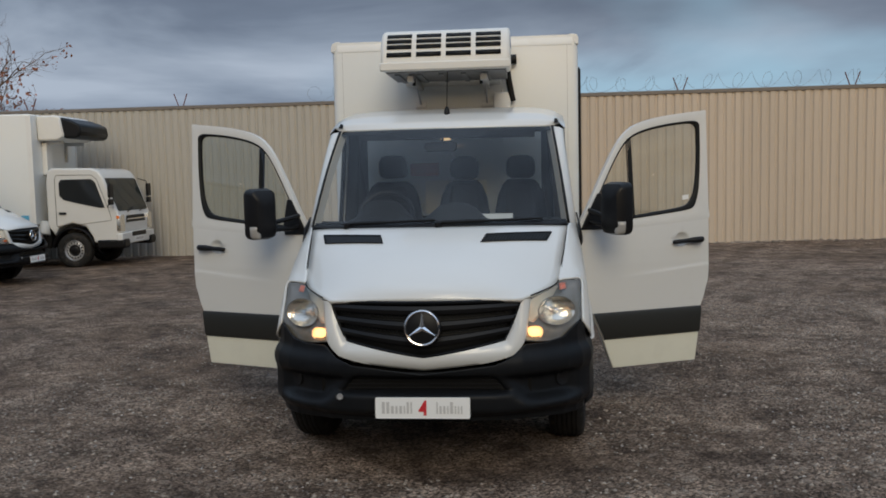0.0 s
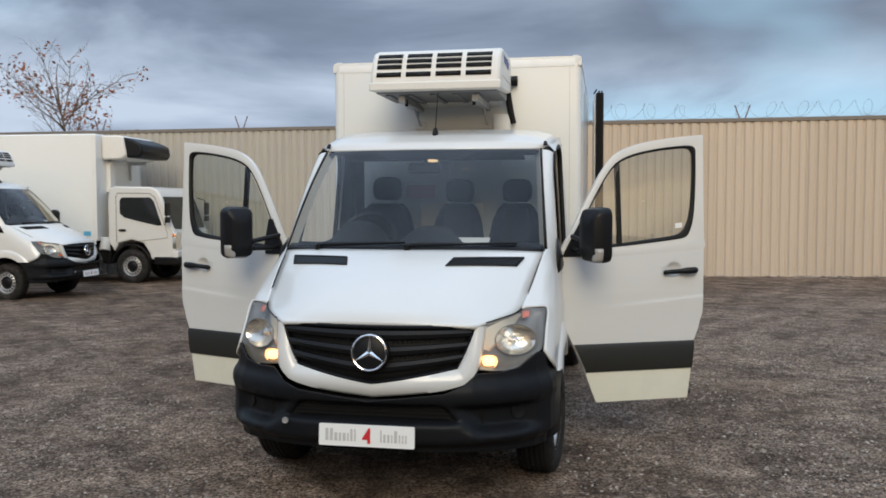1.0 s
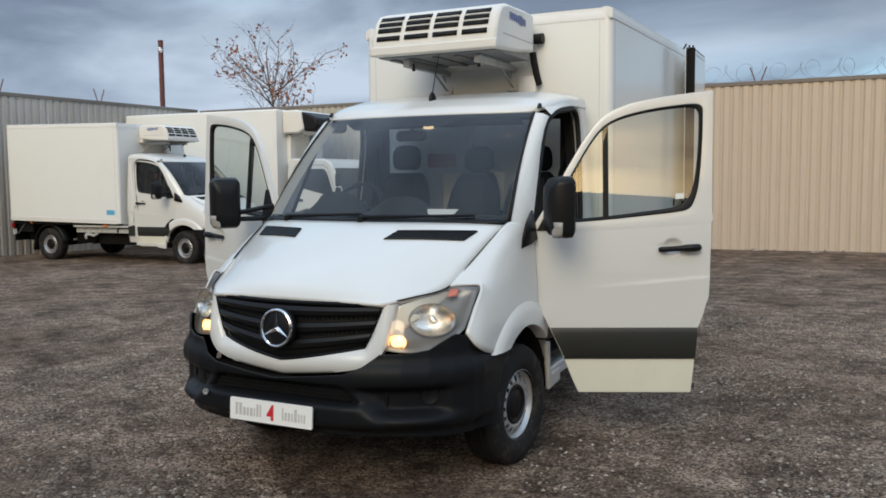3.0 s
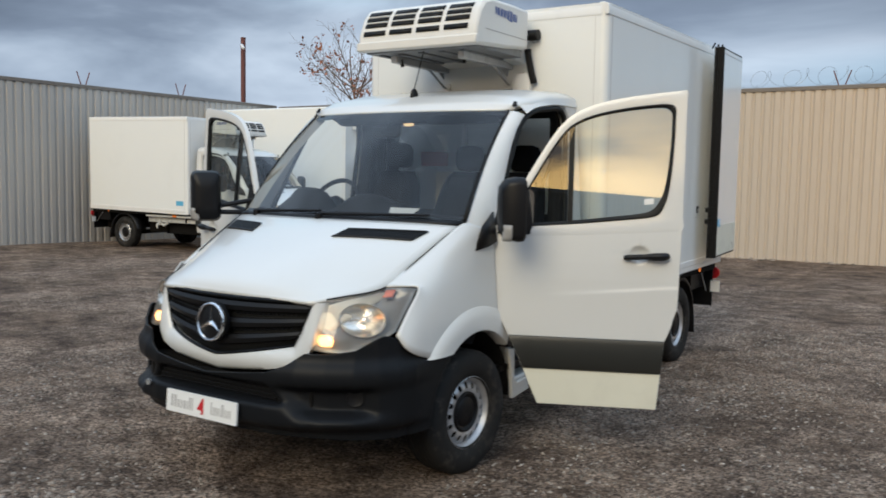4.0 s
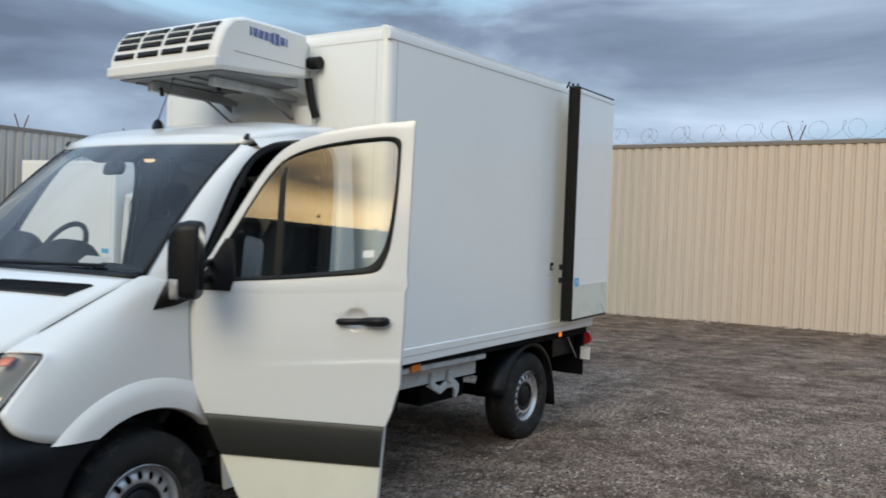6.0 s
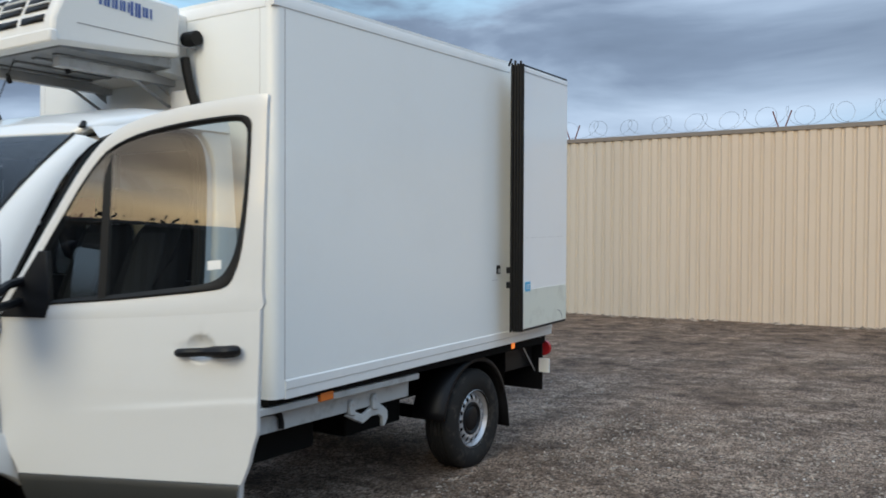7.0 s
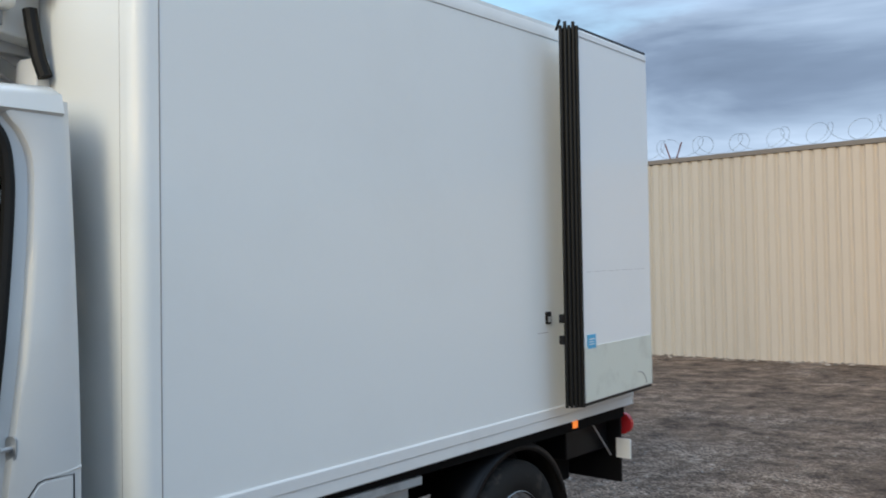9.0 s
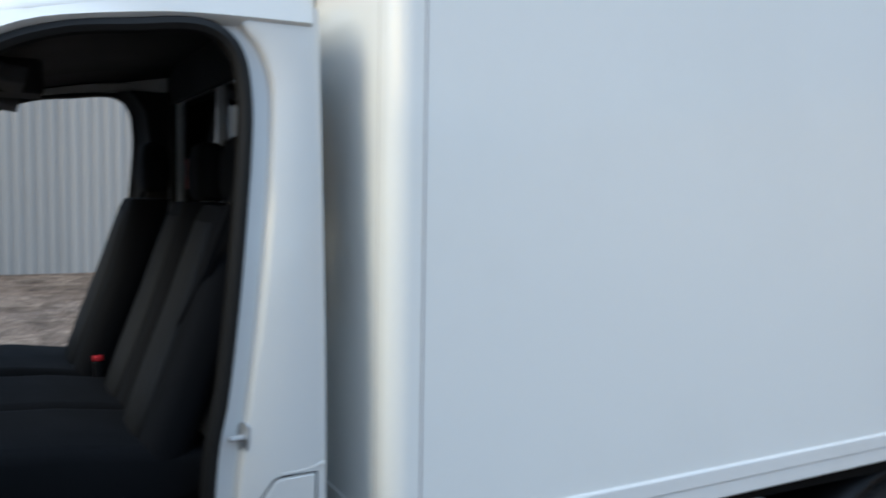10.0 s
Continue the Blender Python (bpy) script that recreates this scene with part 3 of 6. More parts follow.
def razor_coil(name, start, heading, length, seed):
    """A loose coil of thin wire with small barbs, drawn out along the wall's top."""
    r = random.Random(seed)
    bm = mesh()
    pts, x, a = [], 0.0, 0.0
    steps = int(length / 0.36) * 22
    for i in range(steps):
        f = i / steps
        swell = 0.175 + 0.04 * noise.noise(vec((f * length * 0.7, seed, 0)))
        x = f * length + 0.14 * math.sin(a * 0.53 + seed) + 0.14 * math.cos(a)
        a = 2 * math.pi * i / 22
        pts.append((x, 0.07 + swell * math.cos(a), WALL_TOP + 0.10 + swell + swell * math.sin(a)))
    tube(bm, pts, 0.0033, 4)
    for p in pts[::5]:
        q = vec(p)
        d = vec((r.uniform(-1, 1), r.uniform(-1, 1), r.uniform(-1, 1))).normalized() * 0.022
        n = d.orthogonal().normalized() * 0.006
        vs = [bm.verts.new(w) for w in (q - d, q + n, q + d, q - n)]
        bm.faces.new(vs)
    ob = tagged(part(name, bm, WIRE), "loose coil of thin razor wire along the wall's top", "razor wire")
    ob.matrix_world = pose(start[0], start[1], 0, 0, 0, heading)
    return ob


razor_coil("razor_wire", (-4.6, WALL_Y), 0, 21, 3)

# rust-red mast with a small camera behind the corner of the walls
mast = tagged(new("mast"), "rust-red steel mast with a small white security camera", "mast")
mast.matrix_world = pose(-15.65, 15.27, 0)
bm = mesh()
prism(bm, rounded(-0.055, -0.055, 0.055, 0.055, 0.012, 2), -0.3, 5.62)
part("post", bm, RUST_POST, mast, bevel=0.004)
bm = mesh()
prism(bm, rounded(-0.06, -0.06, 0.06, 0.06, 0.012, 2), 5.62, 5.64)
part("cap", bm, RUST_POST, mast)
bm = mesh()
lathe(bm, [(0.045, 0), (0.05, 0.02), (0.05, 0.24), (0.03, 0.26), (0.0, 0.26)], 14, pose(0.03, -0.08, 5.40, 115, 0, 55))
part("security_camera", bm, CCTV, mast)
bm = mesh()
cuboid(bm, (-0.02, -0.10, 5.36), (0.02, -0.05, 5.41))
part("bracket", bm, DARK_POST, mast)


def bare_tree(x, y, seed):
    """A small autumn tree: tapered trunk, fanned limbs, many fine twigs and dry leaves at their ends."""
    r = random.Random(seed)
    tree = tagged(new("tree"), "nearly bare autumn tree with reddish dry leaves", "tree")
    tree.matrix_world = pose(x, y, -0.3)
    wood, leaves = mesh(), mesh()

    def limb(p, d, length, radius, n, rise):
        pts, rad = [p], [radius]
        for i in range(n):
            d = (d + vec((r.uniform(-1, 1), r.uniform(-1, 1), r.uniform(-1, 1))) * 0.16 + vec((0, 0, rise))).normalized()
            p = p + d * length / n
            pts.append(p)
            rad.append(radius * (1 - 0.62 * (i + 1) / n))
        tube(wood, pts, rad, 6 if radius > 0.02 else 4)
        return pts, rad, d

    def aside(d, spread):
        a = d.orthogonal().normalized()
        a = Matrix.Rotation(r.uniform(0, 6.28), 3, d) @ a
        return (d + a * spread).normalized()

    def leaf(c):
        u = vec((r.uniform(-1, 1), r.uniform(-1, 1), r.uniform(-1, 0.4))).normalized()
        w = u.orthogonal().normalized()
        s = r.uniform(0.045, 0.095)
        leaves.faces.new([leaves.verts.new(q) for q in (c - u * s, c + w * s * 0.55, c + u * s, c - w * s * 0.55)])

    stem, _, _ = limb(vec((0, 0, 0)), vec((0.01, 0, 1)), 5.45, 0.085, 8, 0.05)
    limb(stem[-1], vec((0.05, 0, 1)), 1.5, 0.034, 5, 0.1)
    limbs = 16
    for k in range(limbs):
        f = k / (limbs - 1)
        at = stem[-1 - (k % 3)].lerp(stem[-2 - (k % 3)], r.random())
        a = k * 2.4 + r.uniform(-0.4, 0.4)
        e = radians(r.uniform(12, 72))
        d = vec((math.cos(a) * math.cos(e), math.sin(a) * math.cos(e), math.sin(e)))
        pts, rad, _ = limb(at, d, r.uniform(2.0, 3.2) * (1.0 - 0.2 * math.sin(e)), 0.026, 7, 0.03)
        dense = r.uniform(0.15, 0.75)
        for j in range(2, 8):
            for _ in range(2):
                go = aside((pts[j] - pts[j - 1]).normalized(), r.uniform(0.6, 1.3))
                tw, _, dd = limb(pts[j], go, r.uniform(0.45, 1.0), 0.009, 4, 0.03)
                for q in (2, 3, 4):
                    t2, _, _ = limb(tw[q], aside(dd, 0.8), r.uniform(0.18, 0.42), 0.0055, 2, 0.02)
                    if r.random() < dense * 0.75:
                        for _ in range(r.randint(1, 4)):
                            leaf(t2[-1] + vec((r.gauss(0, 0.08), r.gauss(0, 0.08), r.gauss(-0.03, 0.07))))
    part("trunk", wood, BARK, tree)
    part("crown", leaves, LEAF, tree, "sparse dry reddish-brown leaves", flat=True)
    return tree


bare_tree(-16.5, 22.0, 11)


# ---- the vans ----
def bonnet_point(r, f):
    """The bonnet: r runs 0..1 from the grille to the windscreen, f -1..1 across."""
    mid = bonnet_point.mid
    edge = bonnet_point.edge
    k = r * (len(mid) - 1)
    i = min(int(k), len(mid) - 2)
    t = k - i

    def line(p):
        q = [2 * vec(p[0]) - vec(p[1]), *map(vec, p), 2 * vec(p[-1]) - vec(p[-2])]
        a, b, c, d = q[i : i + 4]
        return 0.5 * (2 * b + (c - a) * t + (2 * a - 5 * b + 4 * c - d) * t * t + (3 * b - a - 3 * c + d) * t**3)

    m, e = line(mid), line(edge)
    g = abs(f)
    return vec((math.copysign(e.x * g, f), m.y + (e.y - m.y) * g**2.4, m.z + (e.z - m.z) * g**2.6))


bonnet_point.mid = [(0, 0.055, 1.045), (0, 0.10, 1.115), (0, 0.27, 1.215), (0, 0.46, 1.30), (0, 0.64, 1.372), (0, 0.79, 1.42)]
bonnet_point.edge = [(0.55, 0.125, 1.040), (0.655, 0.245, 1.062), (0.765, 0.44, 1.098), (0.803, 0.65, 1.212), (0.832, 0.85, 1.318), (0.858, 1.03, 1.408)]


def screen_point(r, f):
    """The windscreen: r 0 at its foot, 1 at the roof."""
    g = abs(f)
    foot, foot_e = vec((0, 0.82, 1.43)), vec((0.852, 1.045, 1.42))
    top, top_e = vec((0, 1.53, 2.09)), vec((0.772, 1.685, 2.092))
    m, e = foot.lerp(top, r), foot_e.lerp(top_e, r)
    p = vec((e.x * f, m.y + (e.y - m.y) * g**2.2, m.z + (e.z - m.z) * g**2))
    bow = math.sin(math.pi * r)
    return p + vec((0, -0.022 * bow, 0.022 * bow))


def roof_point(r, f):
    mid = [(0, 1.53, 2.09), (0, 1.60, 2.145), (0, 1.74, 2.205), (0, 2.05, 2.268), (0, 2.46, 2.290)]
    edge = [(0.80, 1.70, 2.098), (0.835, 1.735, 2.125), (0.865, 1.83, 2.138), (0.885, 2.10, 2.192), (0.885, 2.46, 2.222)]
    k = r * 4
    i = min(int(k), 3)
    m, e = vec(mid[i]).lerp(vec(mid[i + 1]), k - i), vec(edge[i]).lerp(vec(edge[i + 1]), k - i)
    g = abs(f)
    return vec((e.x * f, m.y + (e.y - m.y) * g**2.2, m.z + (e.z - m.z) * (0.12 * g**2 + 0.88 * g**10)))


def hill(q, a, b, soft):
    """1 between a and b, with soft flanks."""
    return 1 / (1 + math.exp(max(-60, min(60, -(q - a) / soft)))) / (1 + math.exp(max(-60, min(60, (q - b) / soft))))


FRONT_Y, REAR_Y = 1.03, 4.705      # the axles


def bumper_surface(s, v):
    """The front bumper's right half: s 0 in the middle, 1 at the wheel arch; v 0 at the lower edge, 1 at the upper."""
    plan = bumper_surface.plan
    k = min(1.0, s / 0.8) * (len(plan) - 1)
    i = min(int(k), len(plan) - 2)
    x, y = vec(plan[i]).lerp(vec(plan[i + 1]), k - i)[:2]
    top = np.interp(x, (0, 0.20, 0.40, 0.50, 0.575, 0.70, 0.80, 0.86, 0.90, 0.93, 0.945, 0.957), (0.652, 0.674, 0.697, 0.735, 0.797, 0.797, 0.815, 0.858, 0.884, 0.868, 0.830, 0.786))
    bot = np.interp(x, (0, 0.6, 0.95), (0.375, 0.375, 0.355))
    if s > 0.8:
        top, bot = np.interp(s, (0.8, 1.0), (0.782, 0.735)), np.interp(s, (0.8, 1.0), (0.355, 0.37))
    z = bot + (top - bot) * v
    if s > 0.8:
        arch = FRONT_Y - math.sqrt(max(0.0, 0.466**2 - (z - 0.345) ** 2))
        x, y = x + 0.022 * (s - 0.8) / 0.2, y + (arch - y) * (s - 0.8) / 0.2
    turn = np.interp(s, (0.0, 0.30, 0.45, 0.62, 0.8, 1.0), (0, 4, 22, 50, 80, 88))
    n = vec((math.sin(radians(turn)), -math.cos(radians(turn)), 0))
    # upper roll, middle intake with sloping shoulders, lower apron, side pocket with a fin, lower lip
    d = 0.014 * hill(z, 0.640, 0.745, 0.012) - 0.030 * hill(z, 0.735, 1.2, 0.018)
    wide = np.interp(z, (0.44, 0.50, 0.56, 0.625), (0.62, 0.555, 0.478, 0.425))
    d -= 0.115 * hill(z, 0.545, 0.628, 0.006) * hill(x, -1, wide - 0.035, 0.010)
    d += 0.018 * hill(z, 0.425, 0.540, 0.007) * hill(x, -1, wide - 0.005, 0.012)
    d -= 0.060 * hill(x, wide + 0.035, 0.865, 0.020) * hill(z, 0.480, 0.622, 0.009)
    d += 0.028 * hill(x, 0.57, 0.83, 0.03) * hill(z, 0.440, 0.500, 0.006)
    d -= 0.045 * hill(z, -1, 0.418, 0.010)
    d *= 1 - 0.85 * max(0.0, (s - 0.8) / 0.2) ** 0.5
    return vec((x, y, z)) + n * d


bumper_surface.plan = [(0, -0.055, 0), (0.20, -0.050, 0), (0.40, -0.030, 0), (0.55, 0.010, 0), (0.68, 0.075, 0), (0.80, 0.160, 0), (0.885, 0.255, 0), (0.940, 0.36, 0), (0.957, 0.45, 0)]

LAMP_EDGE = {
    "top": [(0.600, 0.185, 1.042), (0.68, 0.29, 1.068), (0.768, 0.445, 1.098), (0.84, 0.505, 1.101), (0.908, 0.538, 1.098)],
    "low": [(0.572, 0.105, 0.806), (0.66, 0.125, 0.800), (0.745, 0.180, 0.802), (0.83, 0.262, 0.832), (0.900, 0.360, 0.898)],
}


def lamp_point(u, v, depth=0.0):
    """The head lamp's cover: u from the inner to the outer end, v from the lower to the upper edge."""
    a, b = catmull(LAMP_EDGE["low"], 6), catmull(LAMP_EDGE["top"], 6)
    k = u * (len(a) - 1)
    i = min(int(k), len(a) - 2)
    p, q = a[i].lerp(a[i + 1], k - i), b[i].lerp(b[i + 1], k - i)
    w = p.lerp(q, v)
    out = vec((0.45 + 0.4 * u, -1 + 0.65 * u, 0.15)).normalized()
    return w + out * (0.028 * math.sin(math.pi * v) * math.sin(math.pi * min(1, 0.15 + u * 0.85)) - depth)


def wheel(parent, x, y, side, steer=0.0, hub=True):
    """A steel wheel: the tyre with its rim, hub cap and holes. side: +1 where it faces +x."""
    R, W = 0.354, 0.235
    m = pose(0, 0, 0, 0, 90, 0)
    bm = mesh()
    prof = [(0.196, -W / 2 + 0.03), (0.212, -W / 2 + 0.014), (0.26, -W / 2), (0.322, -W / 2 + 0.008), (0.345, -W / 2 + 0.028), (R, -W / 2 + 0.05)]
    tread = []
    for k, h in enumerate(np.linspace(-W / 2 + 0.055, W / 2 - 0.055, 17)):
        tread.append((R if (k % 4) else R - 0.009, float(h)))
    prof = prof + tread + [(r, -h) for r, h in prof[::-1]]
    lathe(bm, prof, 56, m, caps=False)
    tyre = part("wheel", bm, TYRE, parent, "worn black tyre on a silver steel wheel", sharp=50)
    tyre.matrix_basis = pose(x, y, R - 0.008, 0, 0, steer)
    o = side * 1.0
    bm = mesh()
    # dished disc with a ring of holes
    prof = [(0.203, 0.100), (0.213, 0.094), (0.207, 0.084), (0.194, 0.066), (0.184, 0.050), (0.181, 0.040)]
    lathe(bm, [(r, h * 1.0) for r, h in prof] + [(0.20, -0.09), (0.215, -0.10)], 48, pose(0, 0, 0, 0, 90 if side > 0 else -90, 0), caps=False)
    part("rim", bm, STEEL, tyre)
    bm = mesh()
    holes, seg = 16, 8
    turn = pose(0, 0, 0, 0, 90 if side > 0 else -90, 0)

    def dish(a, r):
        h = np.interp(r, (0.108, 0.122, 0.140, 0.168, 0.186), (0.068, 0.076, 0.078, 0.066, 0.040))
        return turn @ vec((r * math.cos(a), r * math.sin(a), h))

    # each sector has a round hole: rings from the sector's border in to the hole's edge
    for k in range(holes):
        a0, half, rm = 2 * math.pi * k / holes, math.pi / holes, 0.1515
        border, hole = [], []
        for j in range(4 * 3):
            w, q = divmod(j, 3)
            f = -1 + 2 * q / 3
            da, r = ((f, 0.108), (1, 0.147 + f * 0.039), (-f, 0.186), (-1, 0.147 - f * 0.039))[w]
            border.append(dish(a0 + da * half, r))
            g = math.atan2(r - rm, da * half * rm)
            hole.append(dish(a0 + 0.0155 * math.cos(g) / rm, rm + 0.0205 * math.sin(g)))
        inner = [p + (turn.to_3x3() @ vec((0, 0, -0.006))) for p in hole]
        loft(bm, [border, hole, inner], close_u=True)
    bmesh.ops.remove_doubles(bm, verts=bm.verts[:], dist=0.0004)
    part("disc", bm, STEEL, tyre, "silver steel disc with a ring of round holes", sharp=60)
    bm = mesh()
    lathe(bm, [(0.118, 0.064), (0.115, 0.078), (0.104, 0.082), (0.096, 0.074), (0.085, 0.070), (0.075, 0.078), (0.03, 0.082), (0.0, 0.082)], 40, pose(0, 0, 0, 0, 90 if side > 0 else -90, 0))
    part("hub_cap", bm, BLACK, tyre, "black plastic hub cap")
    bm = mesh()
    lathe(bm, [(0.20, 0.0), (0.19, 0.02), (0.0, 0.02)], 32, pose(0, 0, 0, 0, 90 if side > 0 else -90, 0))
    part("brake_drum", bm, UNDER, tyre)
    return tyre


def door_skin(u, z):
    """How far the door's outer skin stands out from its plane."""
    n = np.interp(z, (0.36, 0.60, 1.10, 1.36, 2.18), (-0.022, 0.0, 0.008, 0.0, -0.055))
    n -= np.interp(z, (1.2, 2.1), (0.0, 0.05)) * (1 - u)
    n -= 0.026 * max(0.0, 1 - ((u - 0.830) / 0.060) ** 2 - ((z - 1.252) / 0.052) ** 2)
    # a ledge that rises towards the rear edge and fades below
    k = 0.980 + 0.090 * u - z
    n += 0.0055 / (1 + math.exp(max(-50, min(50, -k / 0.005)))) * math.exp(-max(0.0, k) / 0.14) * min(1.0, max(0.0, (u - 0.28) * 2.5))
    return n


DOOR_FRONT = ((0.36, 0.275), (0.45, 0.235), (0.60, 0.175), (0.75, 0.105), (0.90, 0.03), (0.96, 0.004), (1.10, 0.0), (1.34, 0.006))
DOOR_REAR = ((0.36, 0.955), (0.77, 0.985), (0.82, 1.012), (0.90, 1.03), (0.95, 1.048), (1.36, 1.058), (2.18, 1.066))


def door_frame_outline():
    """The window frame's outer outline and the glass's outline, in u and z, point for point."""
    outer = [(0.006, 1.345), (0.10, 1.53), (0.22, 1.745), (0.33, 1.925), (0.43, 2.035), (0.56, 2.098), (0.74, 2.138), (0.92, 2.162), (1.02, 2.172), (1.064, 2.174),
             (1.064, 2.12), (1.063, 1.95), (1.061, 1.75), (1.060, 1.58), (1.060, 1.47), (1.060, 1.40), (0.96, 1.385), (0.75, 1.370), (0.50, 1.355), (0.25, 1.345)]
    inner = [(0.075, 1.405), (0.155, 1.535), (0.255, 1.71), (0.345, 1.86), (0.43, 1.962), (0.55, 2.020), (0.72, 2.058), (0.88, 2.078), (0.955, 2.078), (0.985, 2.050),
             (0.988, 2.00), (0.985, 1.88), (0.974, 1.74), (0.955, 1.62), (0.925, 1.545), (0.88, 1.500), (0.80, 1.480), (0.66, 1.462), (0.48, 1.440), (0.26, 1.420)]
    def smooth(line, steps=3):
        p = [vec((a, b, 0)) for a, b in line]
        n, out = len(p), []
        for i in range(n):
            a, b, c, d = p[i - 1], p[i], p[(i + 1) % n], p[(i + 2) % n]
            for k in range(steps):
                t = k / steps
                q = 0.5 * (2 * b + (c - a) * t + (2 * a - 5 * b + 4 * c - d) * t * t + (3 * b - a - 3 * c + d) * t**3)
                out.append((q.x, q.y))
        return out

    return smooth(outer), smooth(inner)


STICKER_U = 0.847


def front_door(van, side, opened):
    """A cab door hung at its front edge; opened: degrees."""
    def at(u, z, n=0.0):
        return vec((side * (door_skin(u, z) + n), u, z))

    zs = [0.36, 0.38, 0.45, 0.52, 0.58, 0.66, 0.76, 0.80, 0.84, 0.88, 0.91, 0.94, 0.96, *(0.97 + 0.005 * k for k in range(25)), 1.10, 1.12, 1.14, 1.155, *(1.162 + 0.00875 * k for k in range(17)), 1.315, 1.33, 1.345]
    across = sorted({*(k / 16 for k in range(17)), *(round(0.733 + 0.120 * k / 18, 4) for k in range(19))})
    bm = mesh()
    rows = []
    for z in zs:
        a, b = np.interp(z, *zip(*DOOR_FRONT)), np.interp(z, *zip(*DOOR_REAR))
        line = [(a + (b - a) * k, z + 0.055 * k * min(1.0, max(0.0, (z - 1.318) / 0.010))) for k in across]
        rows.append([at(*p) for p in line] + [at(*p, -0.035) for p in line[::-1]])
    made = loft(bm, rows, close_u=True)
    bm.faces.new(made[0][::-1])
    bm.faces.new(made[-1])
    door = part("cab_door", bm, PAINT, van, "open white cab door with a charcoal trim band" if opened else "shut white cab door with a charcoal trim band", bevel=0.004)
    door.matrix_basis = pose(side * 0.942, 1.251, 0, 0, 0, -side * opened)
    outer, inner = door_frame_outline()
    grow = lambda k, q: (outer[k][0] * (1 - q) + inner[k][0] * q, outer[k][1] * (1 - q) + inner[k][1] * q)  # noqa: E731
    bm = mesh()
    n = len(outer)
    ring = [[at(*grow(k, q), dn) for k in range(n)] for q, dn in ((0.0, -0.03), (0.0, 0.0), (0.35, 0.004), (0.79, 0.0), (0.79, -0.03))]
    loft(bm, ring, close_u=True, close_v=True)
    part("window_surround", bm, PAINT, door)
    bm = mesh()
    ring = [[at(*grow(k, q), dn) for k in range(n)] for q, dn in ((0.77, -0.025), (0.77, 0.004), (0.85, 0.006), (1.0, -0.002), (1.0, -0.025))]
    loft(bm, ring, close_u=True, close_v=True)
    part("window_seal", bm, RUBBER, door, "black rubber window seal")
    bm = mesh()
    rows = []
    for z0, z1 in ((1.42, 1.975),):
        rows = [[at(0.435 + du, z0 + (z1 - z0) * k / 6, dn) for k in range(7)] for du, dn in ((-0.016, -0.02), (-0.016, 0.004), (0.016, 0.004), (0.016, -0.02))]
    loft(bm, rows, close_v=True)
    part("window_bar", bm, RUBBER, door)
    bm = mesh()
    c = (0.62, 1.72)
    flat = lambda p: vec((side * (-0.013 - 0.083 * (p[1] - 1.40)), p[0], p[1]))  # noqa: E731
    rows = [[flat((c[0] + (p[0] - c[0]) * q, c[1] + (p[1] - c[1]) * q)) for p in inner] for q in (1.0, 0.5, 0.02)]
    loft(bm, rows, close_u=True)
    glass = part("window_pane", bm, GLASS, door, "clear door window glass")
    glass.visible_shadow = False
    # black corner piece that carries the mirror
    bm = mesh()
    tri = [(0.02, 1.352), (0.165, 1.60), (0.20, 1.60), (0.225, 1.42), (0.21, 1.350)]
    rows = [[at(*p, dn) for p in tri] for dn in (-0.02, 0.010)]
    made = loft(bm, rows, close_u=True)
    for r in made:
        bm.faces.new(r)
    part("mirror_base", bm, BLACK, door, bevel=0.004)
    # trim band with a soft upper edge
    bm = mesh()
    rows = []
    for z, dn in ((0.575, -0.01), (0.575, 0.012), (0.60, 0.020), (0.74, 0.020), (0.765, 0.012), (0.765, -0.01)):
        a, b = np.interp(z, *zip(*DOOR_FRONT)), np.interp(z, *zip(*DOOR_REAR))
        rows.append([at(a + 0.005 + (b - a - 0.008) * k / 12, z, dn) for k in range(13)])
    loft(bm, rows, close_v=True)
    part("trim_band", bm, TRIMBAND, door, "wide charcoal plastic trim band", bevel=0.003)
    # cream lower panel
    bm = mesh()
    rows = []
    for z, dn in ((0.364, -0.006), (0.364, 0.003), (0.40, 0.004), (0.48, 0.004), (0.570, 0.004), (0.570, -0.006)):
        a, b = np.interp(z, *zip(*DOOR_FRONT)), np.interp(z, *zip(*DOOR_REAR))
        rows.append([at(a + 0.004 + (b - a - 0.008) * k / 12, z, dn) for k in range(13)])
    loft(bm, rows, close_v=True)
    part("lower_panel", bm, CREAM_PAINT, door, "creamy white lower door panel")
    if opened and side > 0:
        bm = mesh()
        ring = [(0.955, 0.395), (0.968, 0.388), (0.974, 0.402), (0.972, 0.425), (0.963, 0.430), (0.958, 0.412)]
        bm.faces.new([bm.verts.new(at(a, b, 0.0055)) for a, b in ring])
        part("scuff", bm, DARK_POST, door, solid=0.001)
    # handle with its dished cup
    bm = mesh()
    pts = catmull([at(0.745, 1.236, 0.014), at(0.785, 1.240, 0.038), at(0.86, 1.244, 0.044), at(0.95, 1.249, 0.042), at(0.985, 1.250, 0.014)], 4)
    tube(bm, pts, [0.012, 0.0150] + [0.0165] * (len(pts) - 10) + [0.019] + [0.0225] * 5 + [0.021, 0.016], 10)
    part("handle", bm, BLACK, door, "black plastic door handle")
    # small white sticker in the corner of the pane
    if opened and side > 0:
        bm = mesh()
        prism(bm, [(STICKER_U, 1.535), (STICKER_U + 0.052, 1.540), (STICKER_U + 0.052, 1.573), (STICKER_U, 1.568)], -0.001, 0.0005, Matrix.Translation((-0.021, 0, 0)) @ Matrix(((0, 0, 1, 0), (1, 0, 0, 0), (0, 1, 0, 0), (0, 0, 0, 1))))
